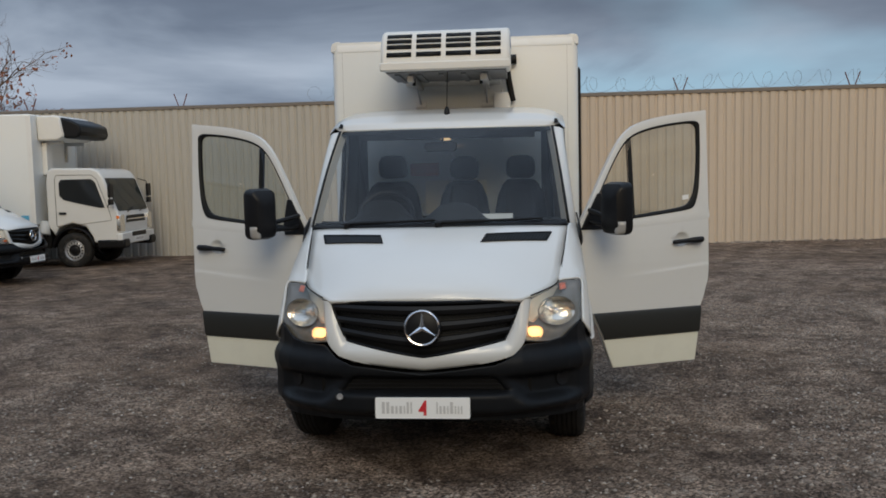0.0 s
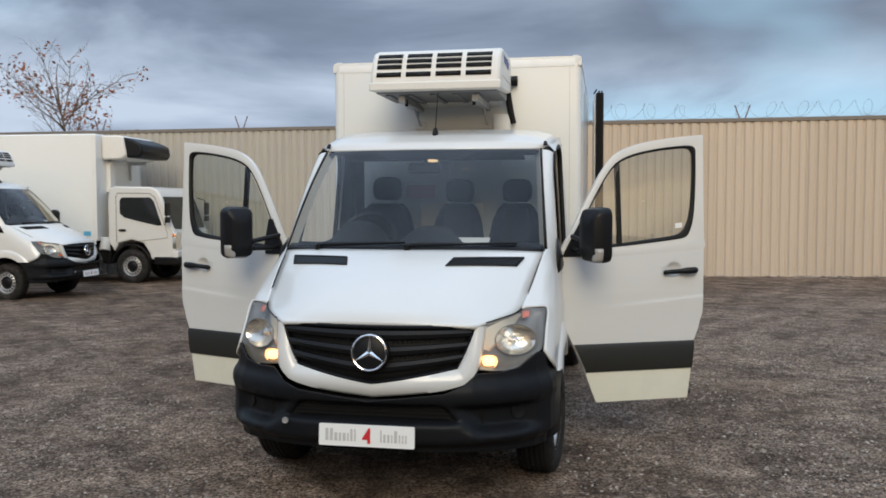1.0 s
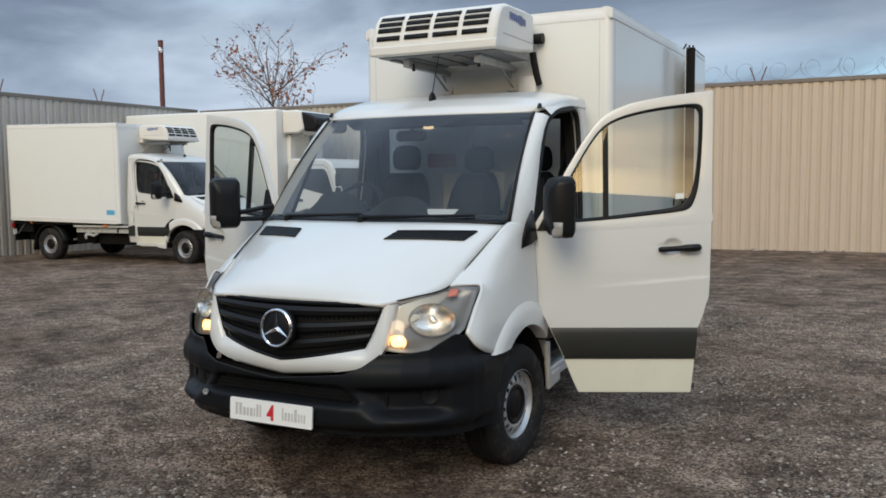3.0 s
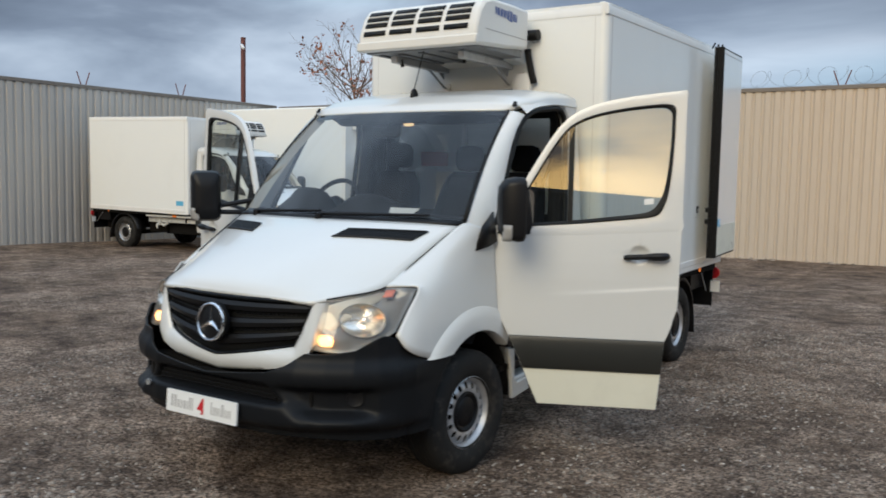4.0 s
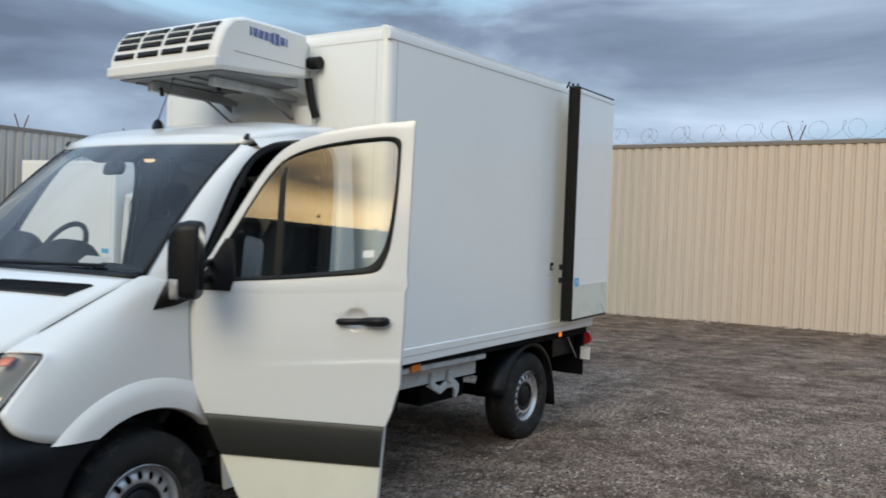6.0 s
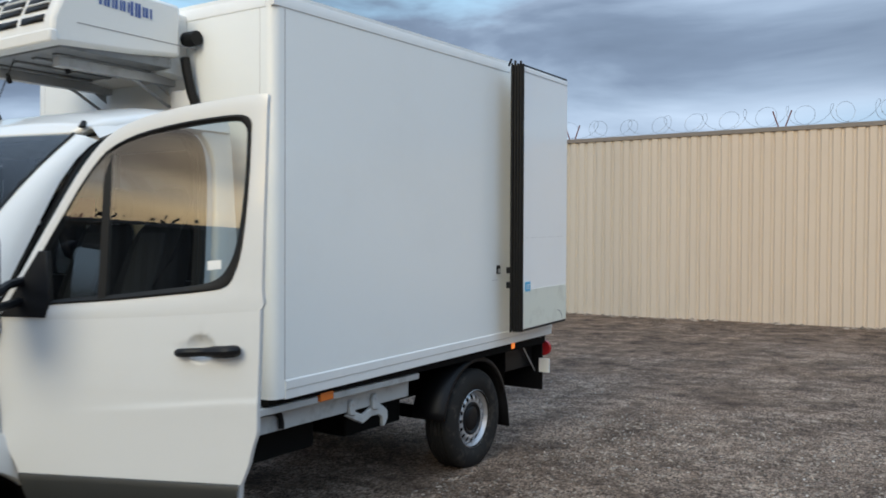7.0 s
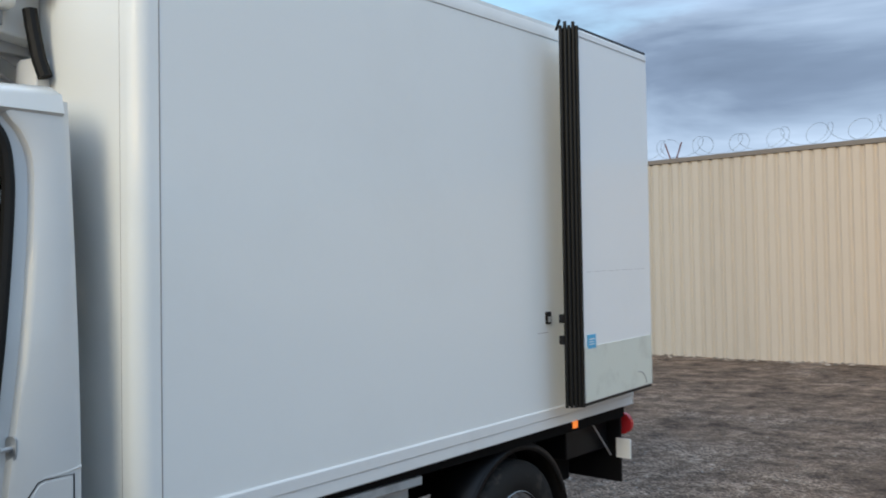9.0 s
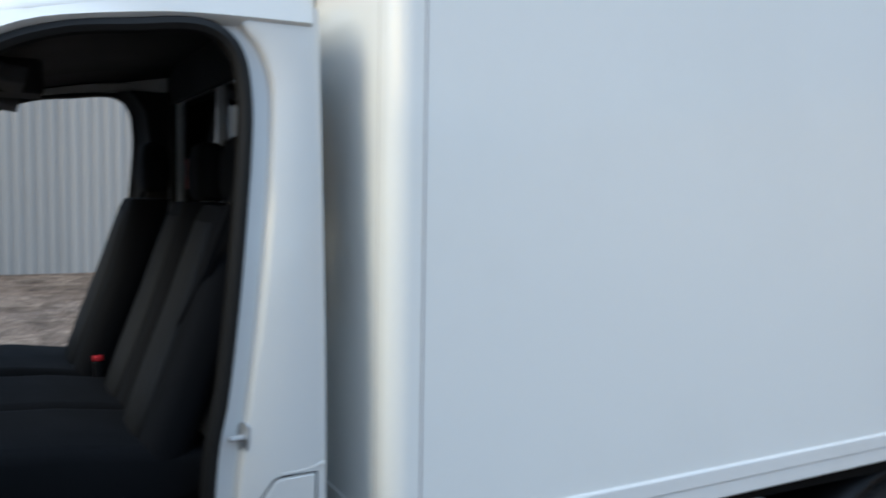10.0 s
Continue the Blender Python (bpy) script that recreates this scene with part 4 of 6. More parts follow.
        part("window_sticker", bm, PAPER, door, "small white sticker on the glass", flat=True)
    # inner lining with armrest
    bm = mesh()
    rows = []
    for z in (0.42, 0.60, 0.85, 1.05, 1.12, 1.36):
        a, b = np.interp(z, *zip(*DOOR_FRONT)) + 0.05, np.interp(z, *zip(*DOOR_REAR)) - 0.05
        rows.append([vec((side * (-0.062 - (0.045 if 0.9 < z < 1.1 else 0.0)), a + (b - a) * k / 6, z)) for k in range(7)])
    loft(bm, rows)
    part("inner_lining", bm, DASH, door, "dark grey plastic door lining", solid=0.035, offset=0)
    # big outside mirror on an arm
    M = pose(side * 0.285, 0.135, 1.508, 0, 0, side * 16) if side > 0 else pose(-0.305, 0.185, 1.515, 0, 0, -20)
    bm = mesh()
    rows = []
    for y, k in ((0.055, 0.90), (0.045, 0.98), (0.01, 1.0), (-0.045, 0.92), (-0.075, 0.70), (-0.085, 0.35)):
        rows.append([M @ vec((px * k, y, pz * k)) for px, pz in rounded(-0.102, -0.178, 0.102, 0.172, 0.045, 5)])
    made = loft(bm, rows, close_u=True)
    bm.faces.new(made[-1])
    bm.faces.new(made[0])
    part("mirror_housing", bm, BLACK, door, "tall black wing mirror housing")
    bm = mesh()
    prism(bm, [(p[0], p[1]) for p in rounded(-0.078, -0.135, 0.078, 0.145, 0.03, 4)], 0.0, 0.004, M @ pose(0, 0.0555, 0, 90, 0, 0))
    part("mirror_glass", bm, CHROME, door)
    bm = mesh()
    rows = []
    for z, x0, x1 in ((-0.172, 0.052, 0.082), (-0.150, 0.045, 0.101), (-0.115, 0.058, 0.105), (-0.085, 0.078, 0.104)):
        rows.append([M @ vec((side * (x0 + (x1 - x0) * k / 6), -0.066 + 0.040 * (k / 6) ** 2.2 + 0.10 * max(0.0, -0.15 - z), z)) for k in range(7)])
    loft(bm, rows)
    part("mirror_indicator", bm, CLEAR_PLASTIC, door, "clear indicator lens", solid=0.008, offset=0)
    bm = mesh()
    foot = M @ vec((-side * 0.06, 0.02, -0.13))
    for dz in (-0.03, 0.045):
        tube(bm, [at(0.10, 1.44 + dz, 0.0), at(0.10, 1.43 + dz, 0.08), foot + vec((0, 0, 0.03 + dz * 0.5))], 0.017, 8)
    part("mirror_arm", bm, BLACK, door)
    return door


def seat(van, x, width, label, dy=0.0, up=0.09, tall=0.0):
    """A cab seat: cushion, bolster-edged back and head rest."""
    def pad(rows_in, name, tag=""):
        bm = mesh()
        made = loft(bm, rows_in, close_u=True)
        bm.faces.new(made[0][::-1])
        bm.faces.new(made[-1])
        return part(name, bm, FABRIC, base, tag)

    w = width / 2
    bm = mesh()
    cuboid(bm, (x - w + 0.05, 1.70 + dy, 0.48), (x + w - 0.05, 2.16 + dy, 0.96))
    base = part("seat", bm, BLACK, van, label, bevel=0.02)
    cushion = []
    for y, z, t in ((1.60, 0.985, 0.06), (1.64, 1.00, 0.09), (1.85, 0.985, 0.10), (2.08, 0.955, 0.10), (2.20, 0.95, 0.07)):
        cushion.append([vec((x + px, y + dy, z + up + pz + (0.022 * (abs(px) / w) ** 3 if pz > 0 else 0))) for px, pz in rounded(-w, -t, w, t * 0.55, 0.045, 4)])
    pad(cushion, "cushion")
    back = []
    for z, y, k in ((1.02, 2.06, 0.97), (1.10, 2.09, 1.0), (1.24, 2.14, 1.0), (1.44, 2.215, 0.95), (1.58, 2.262, 0.84), (1.67, 2.290, 0.66), (1.71, 2.305, 0.46)):
        back.append([vec((x + px * k, y + dy + py - 0.02 * (abs(px) / w) ** 3 * (1 if py < 0 else 0), z)) for px, py in rounded(-w, -0.065, w, 0.065, 0.06, 5)])
    pad(back, "backrest")
    # light on the backrest's front, laid on as a paler panel
    bm = mesh()
    front = [(z, y - 0.066, k) for z, y, k in ((1.10, 2.085, 0.50), (1.24, 2.135, 0.54), (1.44, 2.210, 0.54), (1.58, 2.257, 0.50), (1.665, 2.287, 0.42))]
    loft(bm, [[vec((x + w * k * f, y + dy - 0.010 * (1 - f**4), z)) for f in np.linspace(-1, 1, 9)] for z, y, k in front])
    part("seat_panel", bm, FABRIC_LIT, base, "paler backrest front, light put into the fabric's colour", solid=0.012)
    head = []
    for z, k in ((1.715, 0.62), (1.73, 0.86), (1.76, 0.98), (1.81, 1.0), (1.85, 0.96), (1.888, 0.78), (1.902, 0.45)):
        head.append([vec((x + px * k, 2.325 + dy + py * k, z + tall)) for px, py in rounded(-0.120, -0.050, 0.120, 0.050, 0.049, 6)])
    pad(head, "head_rest")
    for s in (-0.05, 0.05):
        bm = mesh()
        tube(bm, [(x + s, 2.28 + dy, 1.60), (x + s, 2.31 + dy, 1.69 + tall)], 0.007, 6)
        part("head_rest_post", bm, BLACK, base)
    return base


def cab(van, opened, lit):
    """The cab's shell, glass, lamps, grille and inside."""
    # bonnet with its two air vents
    bm = mesh()
    loft(bm, [[bonnet_point(i / 20, f) for f in np.linspace(-1, 1, 31)] for i in range(21)])
    bonnet = part("bonnet", bm, PAINT, van, "smooth white bonnet", solid=0.02, offset=-1)
    for s in (-1, 1):
        # a sunk black tray with fine ribs, wider towards the outside
        def vent(a, b, lift=0.0):
            f = s * (0.36 + 0.53 * a)
            r = 0.694 + 0.112 * b + 0.075 * a
            return bonnet_point(r, f) + vec((0, -0.3 * lift, lift))

        bm = mesh()
        loft(bm, [[vent(a, b, 0.003) for a in np.linspace(0.02 + 0.05 * b, 0.95 + 0.05 * b, 14)] for b in np.linspace(0, 1, 5)])
        part("bonnet_vent", bm, RUBBER, bonnet, "black ribbed air vent", solid=0.004, offset=0)
        bm = mesh()
        for k in range(22):
            a = 0.05 + 0.9 * k / 21
            tube(bm, [vent(a + 0.05 * b, b, 0.006) for b in (0.06, 0.35, 0.65, 0.94)], 0.0028, 4)
        for b in (0.02, 0.98):
            tube(bm, [vent(a, b, 0.006) for a in np.linspace(0.03 + 0.05 * b, 0.94 + 0.05 * b, 8)], 0.005, 5)
        part("vent_ribs", bm, BLACK, bonnet)
    for s in (-1, 1):
        bm = mesh()
        tube(bm, [bonnet_point(r, s * 1.002) + vec((s * 0.001, 0, 0.0035)) for r in np.linspace(0.10, 1.0, 30)], 0.0042, 5)
        part("shut_line", bm, RUBBER, bonnet, "dark bonnet shut line")
    # front wings
    for s in (-1, 1):
        cols = [
            [(0.770, 0.449, 1.102), (0.84, 0.508, 1.106), (0.910, 0.541, 1.100), (0.908, 0.450, 0.990), (0.905, 0.360, 0.880)],
            [(0.785, 0.55, 1.158), (0.875, 0.58, 1.13), (0.926, 0.59, 1.08), (0.944, 0.50, 0.94), (0.950, 0.405, 0.800)],
            [(0.806, 0.66, 1.214), (0.888, 0.665, 1.175), (0.938, 0.67, 1.10), (0.962, 0.63, 0.93), (0.966, 0.56, 0.742)],
            [(0.835, 0.86, 1.322), (0.905, 0.85, 1.265), (0.945, 0.845, 1.16), (0.966, 0.81, 0.98), (0.970, 0.73, 0.75)],
            [(0.861, 1.035, 1.409), (0.915, 1.01, 1.33), (0.950, 1.0, 1.20), (0.968, 0.97, 1.0), (0.972, 0.90, 0.81)],
            [(0.905, 1.12, 1.398), (0.928, 1.10, 1.33), (0.952, 1.09, 1.20), (0.969, 1.08, 1.0), (0.972, 1.03, 0.835)],
            [(0.928, 1.20, 1.370), (0.940, 1.20, 1.32), (0.954, 1.20, 1.20), (0.969, 1.205, 1.0), (0.972, 1.215, 0.815)],
            [(0.936, 1.243, 1.350), (0.944, 1.243, 1.30), (0.955, 1.243, 1.20), (0.968, 1.245, 0.99), (0.970, 1.262, 0.90)],
        ]
        fine = [catmull(c, 5) for c in cols]
        rows = list(zip(*[catmull(list(line), 4) for line in zip(*fine)]))
        bm = mesh()
        loft(bm, [[vec((s * p.x, p.y, p.z)) for p in row] for row in rows])
        wing = part("front_wing", bm, PAINT, van, "white front wing over the wheel", solid=0.012, offset=0)
        # raised wheel arch lip
        bm = mesh()
        rows = []
        for k in range(27):
            f = k / 26
            row = []
            for rad, x in ((0.466, 0.925), (0.466, 0.984), (0.474, 0.997), (0.545, 0.999), (0.600, 0.986), (0.622, 0.962)):
                front = math.pi - math.asin(min(1.0, 0.386 / rad))
                a = front + (radians(47 + (rad - 0.466) * 60) - front) * f
                row.append(vec((s * x, FRONT_Y + rad * math.cos(a), 0.345 + rad * math.sin(a))))
            rows.append(row)
        loft(bm, rows)
        part("arch_lip", bm, PAINT, wing)
        # dark liner over the wheel
        bm = mesh()
        loft(bm, [[vec((s * x, FRONT_Y + 0.472 * math.cos(a), 0.345 + 0.472 * math.sin(a))) for a in np.linspace(radians(178), radians(0), 20)] for x in (0.55, 0.93)])
        part("arch_liner", bm, UNDER, wing, solid=0.006)
        bm = mesh()
        prism(bm, [(1.29, 0.80), (1.27, 0.94), (1.34, 0.93), (1.46, 0.84), (1.57, 0.70), (1.585, 0.655), (1.435, 0.655), (1.39, 0.70)], 0.885, 0.962, Matrix(((0, 0, s, 0), (1, 0, 0, 0), (0, 1, 0, 0), (0, 0, 0, 1))))
        part("arch_trim", bm, BLACK, wing, "black plastic trim behind the wheel", bevel=0.006)
        bm = mesh()
        prism(bm, [(1.505, 0.325), (1.72, 0.345), (1.72, 0.43), (1.565, 0.415), (1.530, 0.45), (1.520, 0.635), (1.442, 0.645), (1.482, 0.54)], 0.932, 0.958, Matrix(((0, 0, s, 0), (1, 0, 0, 0), (0, 1, 0, 0), (0, 0, 0, 1))))
        part("sill_end", bm, PAINT, van, bevel=0.006)
        # A pillar: from the wing up to the roof, between screen and door
        inn = [screen_point(r, 1.0) + vec((0.004, 0.004, 0)) for r in np.linspace(0, 1, 9)]
        out = catmull([(0.936, 1.243, 1.352), (0.922, 1.33, 1.50), (0.902, 1.45, 1.70), (0.882, 1.56, 1.88), (0.872, 1.66, 2.00), (0.872, 1.74, 2.065)], 4)
        out = [out[round(k * (len(out) - 1) / 8)] for k in range(9)]
        bm = mesh()
        rows = []
        for a, b in zip(inn, out):
            mid = a.lerp(b, 0.5) + vec((0.018, -0.022, 0.004))
            mid2 = a.lerp(b, 0.22) + vec((0.008, -0.016, 0.002))
            mid3 = a.lerp(b, 0.8) + vec((0.014, -0.012, 0.0))
            rows.append([vec((s * p.x, p.y, p.z)) for p in (a, mid2, mid, mid3, b, b + vec((-0.05, 0.01, 0)), a + vec((-0.03, 0.05, -0.02)))])
        loft(bm, rows, close_u=True)
        part("front_pillar", bm, PAINT, van)
        # black sail at the pillar's foot and the dark strip beside the screen
        bm = mesh()
        loft(bm, [[vec((s * (p.x + 0.002), p.y - 0.004, p.z + 0.004)) for p in (a, a.lerp(b, 0.13) + vec((0.006, -0.012, 0)))] for a, b in zip(inn, out)])
        part("screen_strip", bm, RUBBER, van, solid=0.006, offset=0)
        bm = mesh()
        prism(bm, [(0.0, 0.0), (0.034, 0.0), (0.03, 0.032), (0.010, 0.036)], 0, 0.014, pose(s * 0.80, 1.70, 2.115, 60, 0, 20 * s))
        part("roof_strip_end", bm, BLACK, van, bevel=0.004)
        # corner sail, its black carried up over the shaded gap by the door
        bm = mesh()
        tri = [(0.930, 1.045, 1.262), (0.930, 1.13, 1.400), (0.918, 1.262, 1.475), (0.942, 1.250, 1.38), (0.955, 1.247, 1.305), (0.950, 1.16, 1.280)]
        bm.faces.new([bm.verts.new((s * (x + 0.012), y, z)) for x, y, z in tri])
        part("wing_corner", bm, BLACK, wing, "black corner sail, drawn on over the shaded door gap", solid=0.012)
        # door opening: roof rail, rear pillar, sill with step, hinge pillar
        bm = mesh()
        rail = catmull([(0.872, 1.74, 2.062), (0.876, 1.86, 2.108), (0.880, 2.05, 2.138), (0.884, 2.20, 2.150), (0.888, 2.46, 2.152)], 4)
        edge = [roof_point(0.25 + 0.75 * k / (len(rail) - 1), 1.0) for k in range(len(rail))]
        rows = [[vec((s * q.x, q.y, q.z)) for q in (e, p + vec((0.012, 0, 0.012)), p, p + vec((-0.05, 0, -0.015)), e + vec((-0.06, 0, -0.03)))] for e, p in zip(edge, rail)]
        loft(bm, rows, close_u=True)
        part("roof_rail", bm, PAINT, van)
        bm = mesh()
        rows = []
        for z, x, y0 in ((0.44, 0.915, 2.165), (0.62, 0.945, 2.178), (0.90, 0.957, 2.19), (1.10, 0.960, 2.207), (1.40, 0.950, 2.250), (1.70, 0.930, 2.284), (1.95, 0.910, 2.300), (2.04, 0.902, 2.292), (2.10, 0.897, 2.265), (2.135, 0.893, 2.235), (2.165, 0.890, 2.22), (2.205, 0.886, 2.22)):
            y1 = 2.488
            rows.append([vec((s * px, py, z)) for px, py in ((x - 0.048, y0 + 0.004), (x - 0.035, y0), (x - 0.028, y0 + 0.055), (x - 0.006, y0 + 0.066), (x, y0 + 0.08), (x, y1 - 0.03), (x - 0.012, y1 - 0.006), (x - 0.04, y1), (x - 0.13, y1))])
        rows = [list(q) for q in zip(*[catmull(list(line), 3) for line in zip(*rows)])]
        loft(bm, rows, close_u=True)
        pillar = part("rear_pillar", bm, PAINT, van, sharp=40)
        bm = mesh()
        pts = [(0.905, 1.30, 1.35), (0.882, 1.50, 1.70), (0.862, 1.66, 1.95), (0.858, 1.76, 2.048), (0.864, 1.90, 2.104), (0.872, 2.05, 2.124), (0.878, 2.17, 2.137), (0.882, 2.236, 2.122), (0.886, 2.276, 2.078), (0.889, 2.293, 2.00), (0.896, 2.293, 1.87), (0.916, 2.264, 1.55), (0.930, 2.230, 1.28), (0.932, 2.202, 1.12), (0.927, 2.182, 0.80), (0.915, 2.16, 0.52)]
        tube(bm, [vec((s * p.x, p.y, p.z)) for p in catmull(pts, 5)], 0.019, 8)
        part("door_seal", bm, RUBBER, van, "black rubber door seal")
        bm = mesh()
        face = Matrix.Translation((s * 0.944, 2.279, 1.172)) @ Matrix(((0.85 * s, 0, 0.53 * s, 0), (0.53, 0, -0.85, 0), (0, 1, 0, 0), (0, 0, 0, 1)))
        prism(bm, rounded(-0.016, -0.036, 0.016, 0.036, 0.014, 4), -0.02, 0.004, face)
        prism(bm, rounded(-0.009, -0.078, 0.009, -0.048, 0.006, 3), -0.02, 0.002, face)
        tube(bm, [face @ vec((0, 0, 0)), face @ vec((0, 0.002, 0.020)), face @ vec((-0.008, 0.002, 0.040))], 0.0075, 8)
        part("lock_striker", bm, GALV, pillar, "dull steel lock striker")
        bm = mesh()
        side_on = Matrix(((0, 0, s, 0), (1, 0, 0, 0), (0, 1, 0, 0), (0, 0, 0, 1)))
        flap = [(2.312, 0.84), (2.448, 0.84), (2.448, 1.064), (2.366, 1.062), (2.350, 1.056), (2.318, 1.012), (2.312, 0.995)]
        prism(bm, flap, 0.9580, 0.9635, side_on)
        part("filler_flap", bm, PAINT, pillar, bevel=0.0015)
        bm = mesh()
        tube(bm, [vec((s * 0.9605, p, q)) for p, q in ((2.306, 0.836), (2.306, 0.997), (2.312, 1.016), (2.346, 1.062), (2.364, 1.068), (2.454, 1.070), (2.454, 0.836))], 0.0024, 4)
        part("flap_joint", bm, RUBBER, pillar)
        bm = mesh()
        tube(bm, [vec((s * 0.9585, p, q)) for p, q in ((2.366, 1.074), (2.43, 1.078), (2.478, 1.090))], 0.004, 5)
        part("flap_ledge", bm, PAINT, pillar)
        bm = mesh()
        prism(bm, [(1.565, 0.36), (2.30, 0.38), (2.30, 0.47), (2.25, 0.47), (1.58, 0.44), (1.53, 0.46), (1.525, 0.66), (1.44, 0.74), (1.32, 0.88), (1.25, 0.88), (1.255, 0.81), (1.345, 0.75), (1.475, 0.63), (1.52, 0.54), (1.545, 0.45)], 0.80, 0.93, Matrix(((0, 0, s, 0), (1, 0, 0, 0), (0, 1, 0, 0), (0, 0, 0, 1))))
        sill = part("sill", bm, PAINT, van, bevel=0.01)
        bm = mesh()
        cuboid(bm, (s * 0.62, 1.42, 0.50), (s * 0.915, 2.22, 0.535))
        for k in range(6):
            cuboid(bm, (s * 0.66, 1.46 + k * 0.12, 0.535), (s * 0.90, 1.50 + k * 0.12, 0.541))
        part("step", bm, BLACK, sill, "black ribbed step")
        bm = mesh()
        prism(bm, [(1.25, 0.84), (1.34, 0.76), (1.40, 0.90), (1.34, 1.36), (1.25, 1.36)], 0.78, 0.915, Matrix(((0, 0, s, 0), (1, 0, 0, 0), (0, 1, 0, 0), (0, 0, 0, 1))))
        part("hinge_pillar", bm, PAINT, van, bevel=0.01)
    # roof, screen, rear wall
    bm = mesh()
    loft(bm, [[roof_point(i / 16, f) for f in np.linspace(-1, 1, 25)] for i in range(17)])
    roof = part("cab_roof", bm, PAINT, van, "white cab roof", solid=0.02, offset=-1)
    bm = mesh()
    loft(bm, [[roof_point(0.10 + 0.9 * i / 8, f) + vec((0, 0.03, -0.045)) for f in np.linspace(-0.95, 0.95, 13)] for i in range(9)])
    part("headlining", bm, LINING, roof, "grey headlining", solid=0.01)
    bm = mesh()
    tube(bm, catmull([(-0.035, 1.72, 2.022), (0, 1.72, 2.018), (0.035, 1.72, 2.022)], 3), 0.011, 8)
    part("cabin_lamp", bm, CABIN_LAMP if lit else LINING, roof, "lit cabin lamp" if lit else "")
    bm = mesh()
    prism(bm, rounded(-0.11, 1.69, 0.11, 1.90, 0.03, 4), 2.028, 2.13)
    part("lamp_console", bm, LINING, roof, "grey overhead console", bevel=0.01)
    bm = mesh()
    prism(bm, rounded(-0.125, -0.035, 0.125, 0.035, 0.03, 4), -0.012, 0.012, pose(-0.02, 1.50, 1.955, 78, 0, -12))
    tube(bm, [(-0.01, 1.49, 1.97), (0, 1.50, 2.03)], 0.010, 6)
    part("inside_mirror", bm, BLACK, roof, "black rear-view mirror", bevel=0.006)
    bm = mesh()
    loft(bm, [[screen_point(i / 14, f) for f in np.linspace(-1, 1, 25)] for i in range(15)])
    screen = part("windscreen", bm, SCREEN_GLASS, van, "large curved windscreen")
    screen.visible_shadow = False
    bm = mesh()
    loft(bm, [[screen_point(r, f) + vec((0, 0.004, -0.004)) for f in np.linspace(-1, 1, 25)] for r in (0.955 , 0.985, 1.0)])
    rows = []
    for b in (0.0, 1.0):
        rows.append([screen_point(0.965 - 0.085 * b * (1 / (1 + math.exp((abs(f) - 0.40) * 40))), f) + vec((0, 0.004, -0.004)) for f in np.linspace(-0.9, 0.9, 41)])
    loft(bm, rows)
    part("tinted_border", bm, BLACK, screen, "black printed border with a mirror patch")
    bm = mesh()
    loft(bm, [[screen_point(r, f) + vec((0, 0.004, -0.004)) for f in np.linspace(-1, 1, 25)] for r in (0.0, 0.035)])
    part("lower_border", bm, BLACK, screen)
    bm = mesh()
    loft(bm, [[screen_point(-0.012, f) + vec((0, dy, dz)) for f in np.linspace(-1, 1, 25)] for dy, dz in ((-0.03, -0.006), (0.02, 0.012))])
    part("scuttle", bm, BLACK, van, "black scuttle strip", solid=0.012)
    for x0, x1 in ((-0.62, 0.02), (0.0, 0.72)):
        bm = mesh()
        a, b = (x0 + 0.02) / 0.86, (x1 - 0.02) / 0.86
        off = vec((0, -0.016, 0.012))
        pts = [screen_point(0.004 + 0.022 * k / 8, a + (b - a) * k / 8) + off for k in range(9)]
        tube(bm, pts, [0.013] * 4 + [0.009] * 5, 6)
        lathe(bm, [(0.022, 0), (0.022, 0.03), (0.012, 0.04), (0.0, 0.04)], 10, Matrix.Translation(pts[0] + vec((0, -0.02, -0.03))))
        part("wiper", bm, BLACK, van, "black wiper arm")
    bm = mesh()
    for z0, z1, x0, x1 in ((0.42, 1.42, -0.84, 0.84), (2.10, 2.245, -0.78, 0.78), (1.42, 2.10, -0.84, -0.74), (1.42, 2.10, 0.74, 0.84), (1.42, 2.10, -0.015, 0.015)):
        cuboid(bm, (x0, 2.43, z0), (x1, 2.47, z1))
    wall = part("cab_rear_wall", bm, PAINT, van, "cab rear wall with two windows")
    bm = mesh()
    cuboid(bm, (-0.74, 2.448, 1.42), (0.74, 2.452, 2.10))
    pane = part("rear_pane", bm, LENS, wall)
    pane.visible_shadow = False
    bm = mesh()
    cuboid(bm, (-0.86, 2.415, 0.46), (0.86, 2.43, 1.42))
    cuboid(bm, (-0.79, 2.405, 2.092), (0.79, 2.428, 2.245))
    for s in (-1, 1):
        cuboid(bm, (s * 0.72, 2.405, 1.42), (s * 0.84, 2.428, 2.092))
    part("rear_lining", bm, LINING, wall)
    for s in (-1, 1):
        bm = mesh()
        rows = []
        for z, x, y0 in ((0.50, 0.858, 2.17), (0.90, 0.900, 2.19), (1.40, 0.893, 2.252), (1.70, 0.873, 2.288), (1.95, 0.853, 2.302), (2.06, 0.842, 2.285), (2.14, 0.836, 2.22)):
            rows.append([vec((s * px, py, z)) for px, py in ((x, y0 - 0.012), (x - 0.025, y0 + 0.015), (x - 0.075, y0 + 0.03), (x - 0.080, 2.404), (x, 2.404))])
        loft(bm, rows, close_u=True)
        part("pillar_trim", bm, LINING, wall, "dark plastic pillar trim", bevel=0.004)
        bm = mesh()
        rows = [[vec((s * px, py, z)) for px, py in ((0.955, 2.30), (0.972, 2.302), (0.974, 2.462), (0.955, 2.47))] for z in (0.575, 0.60)]
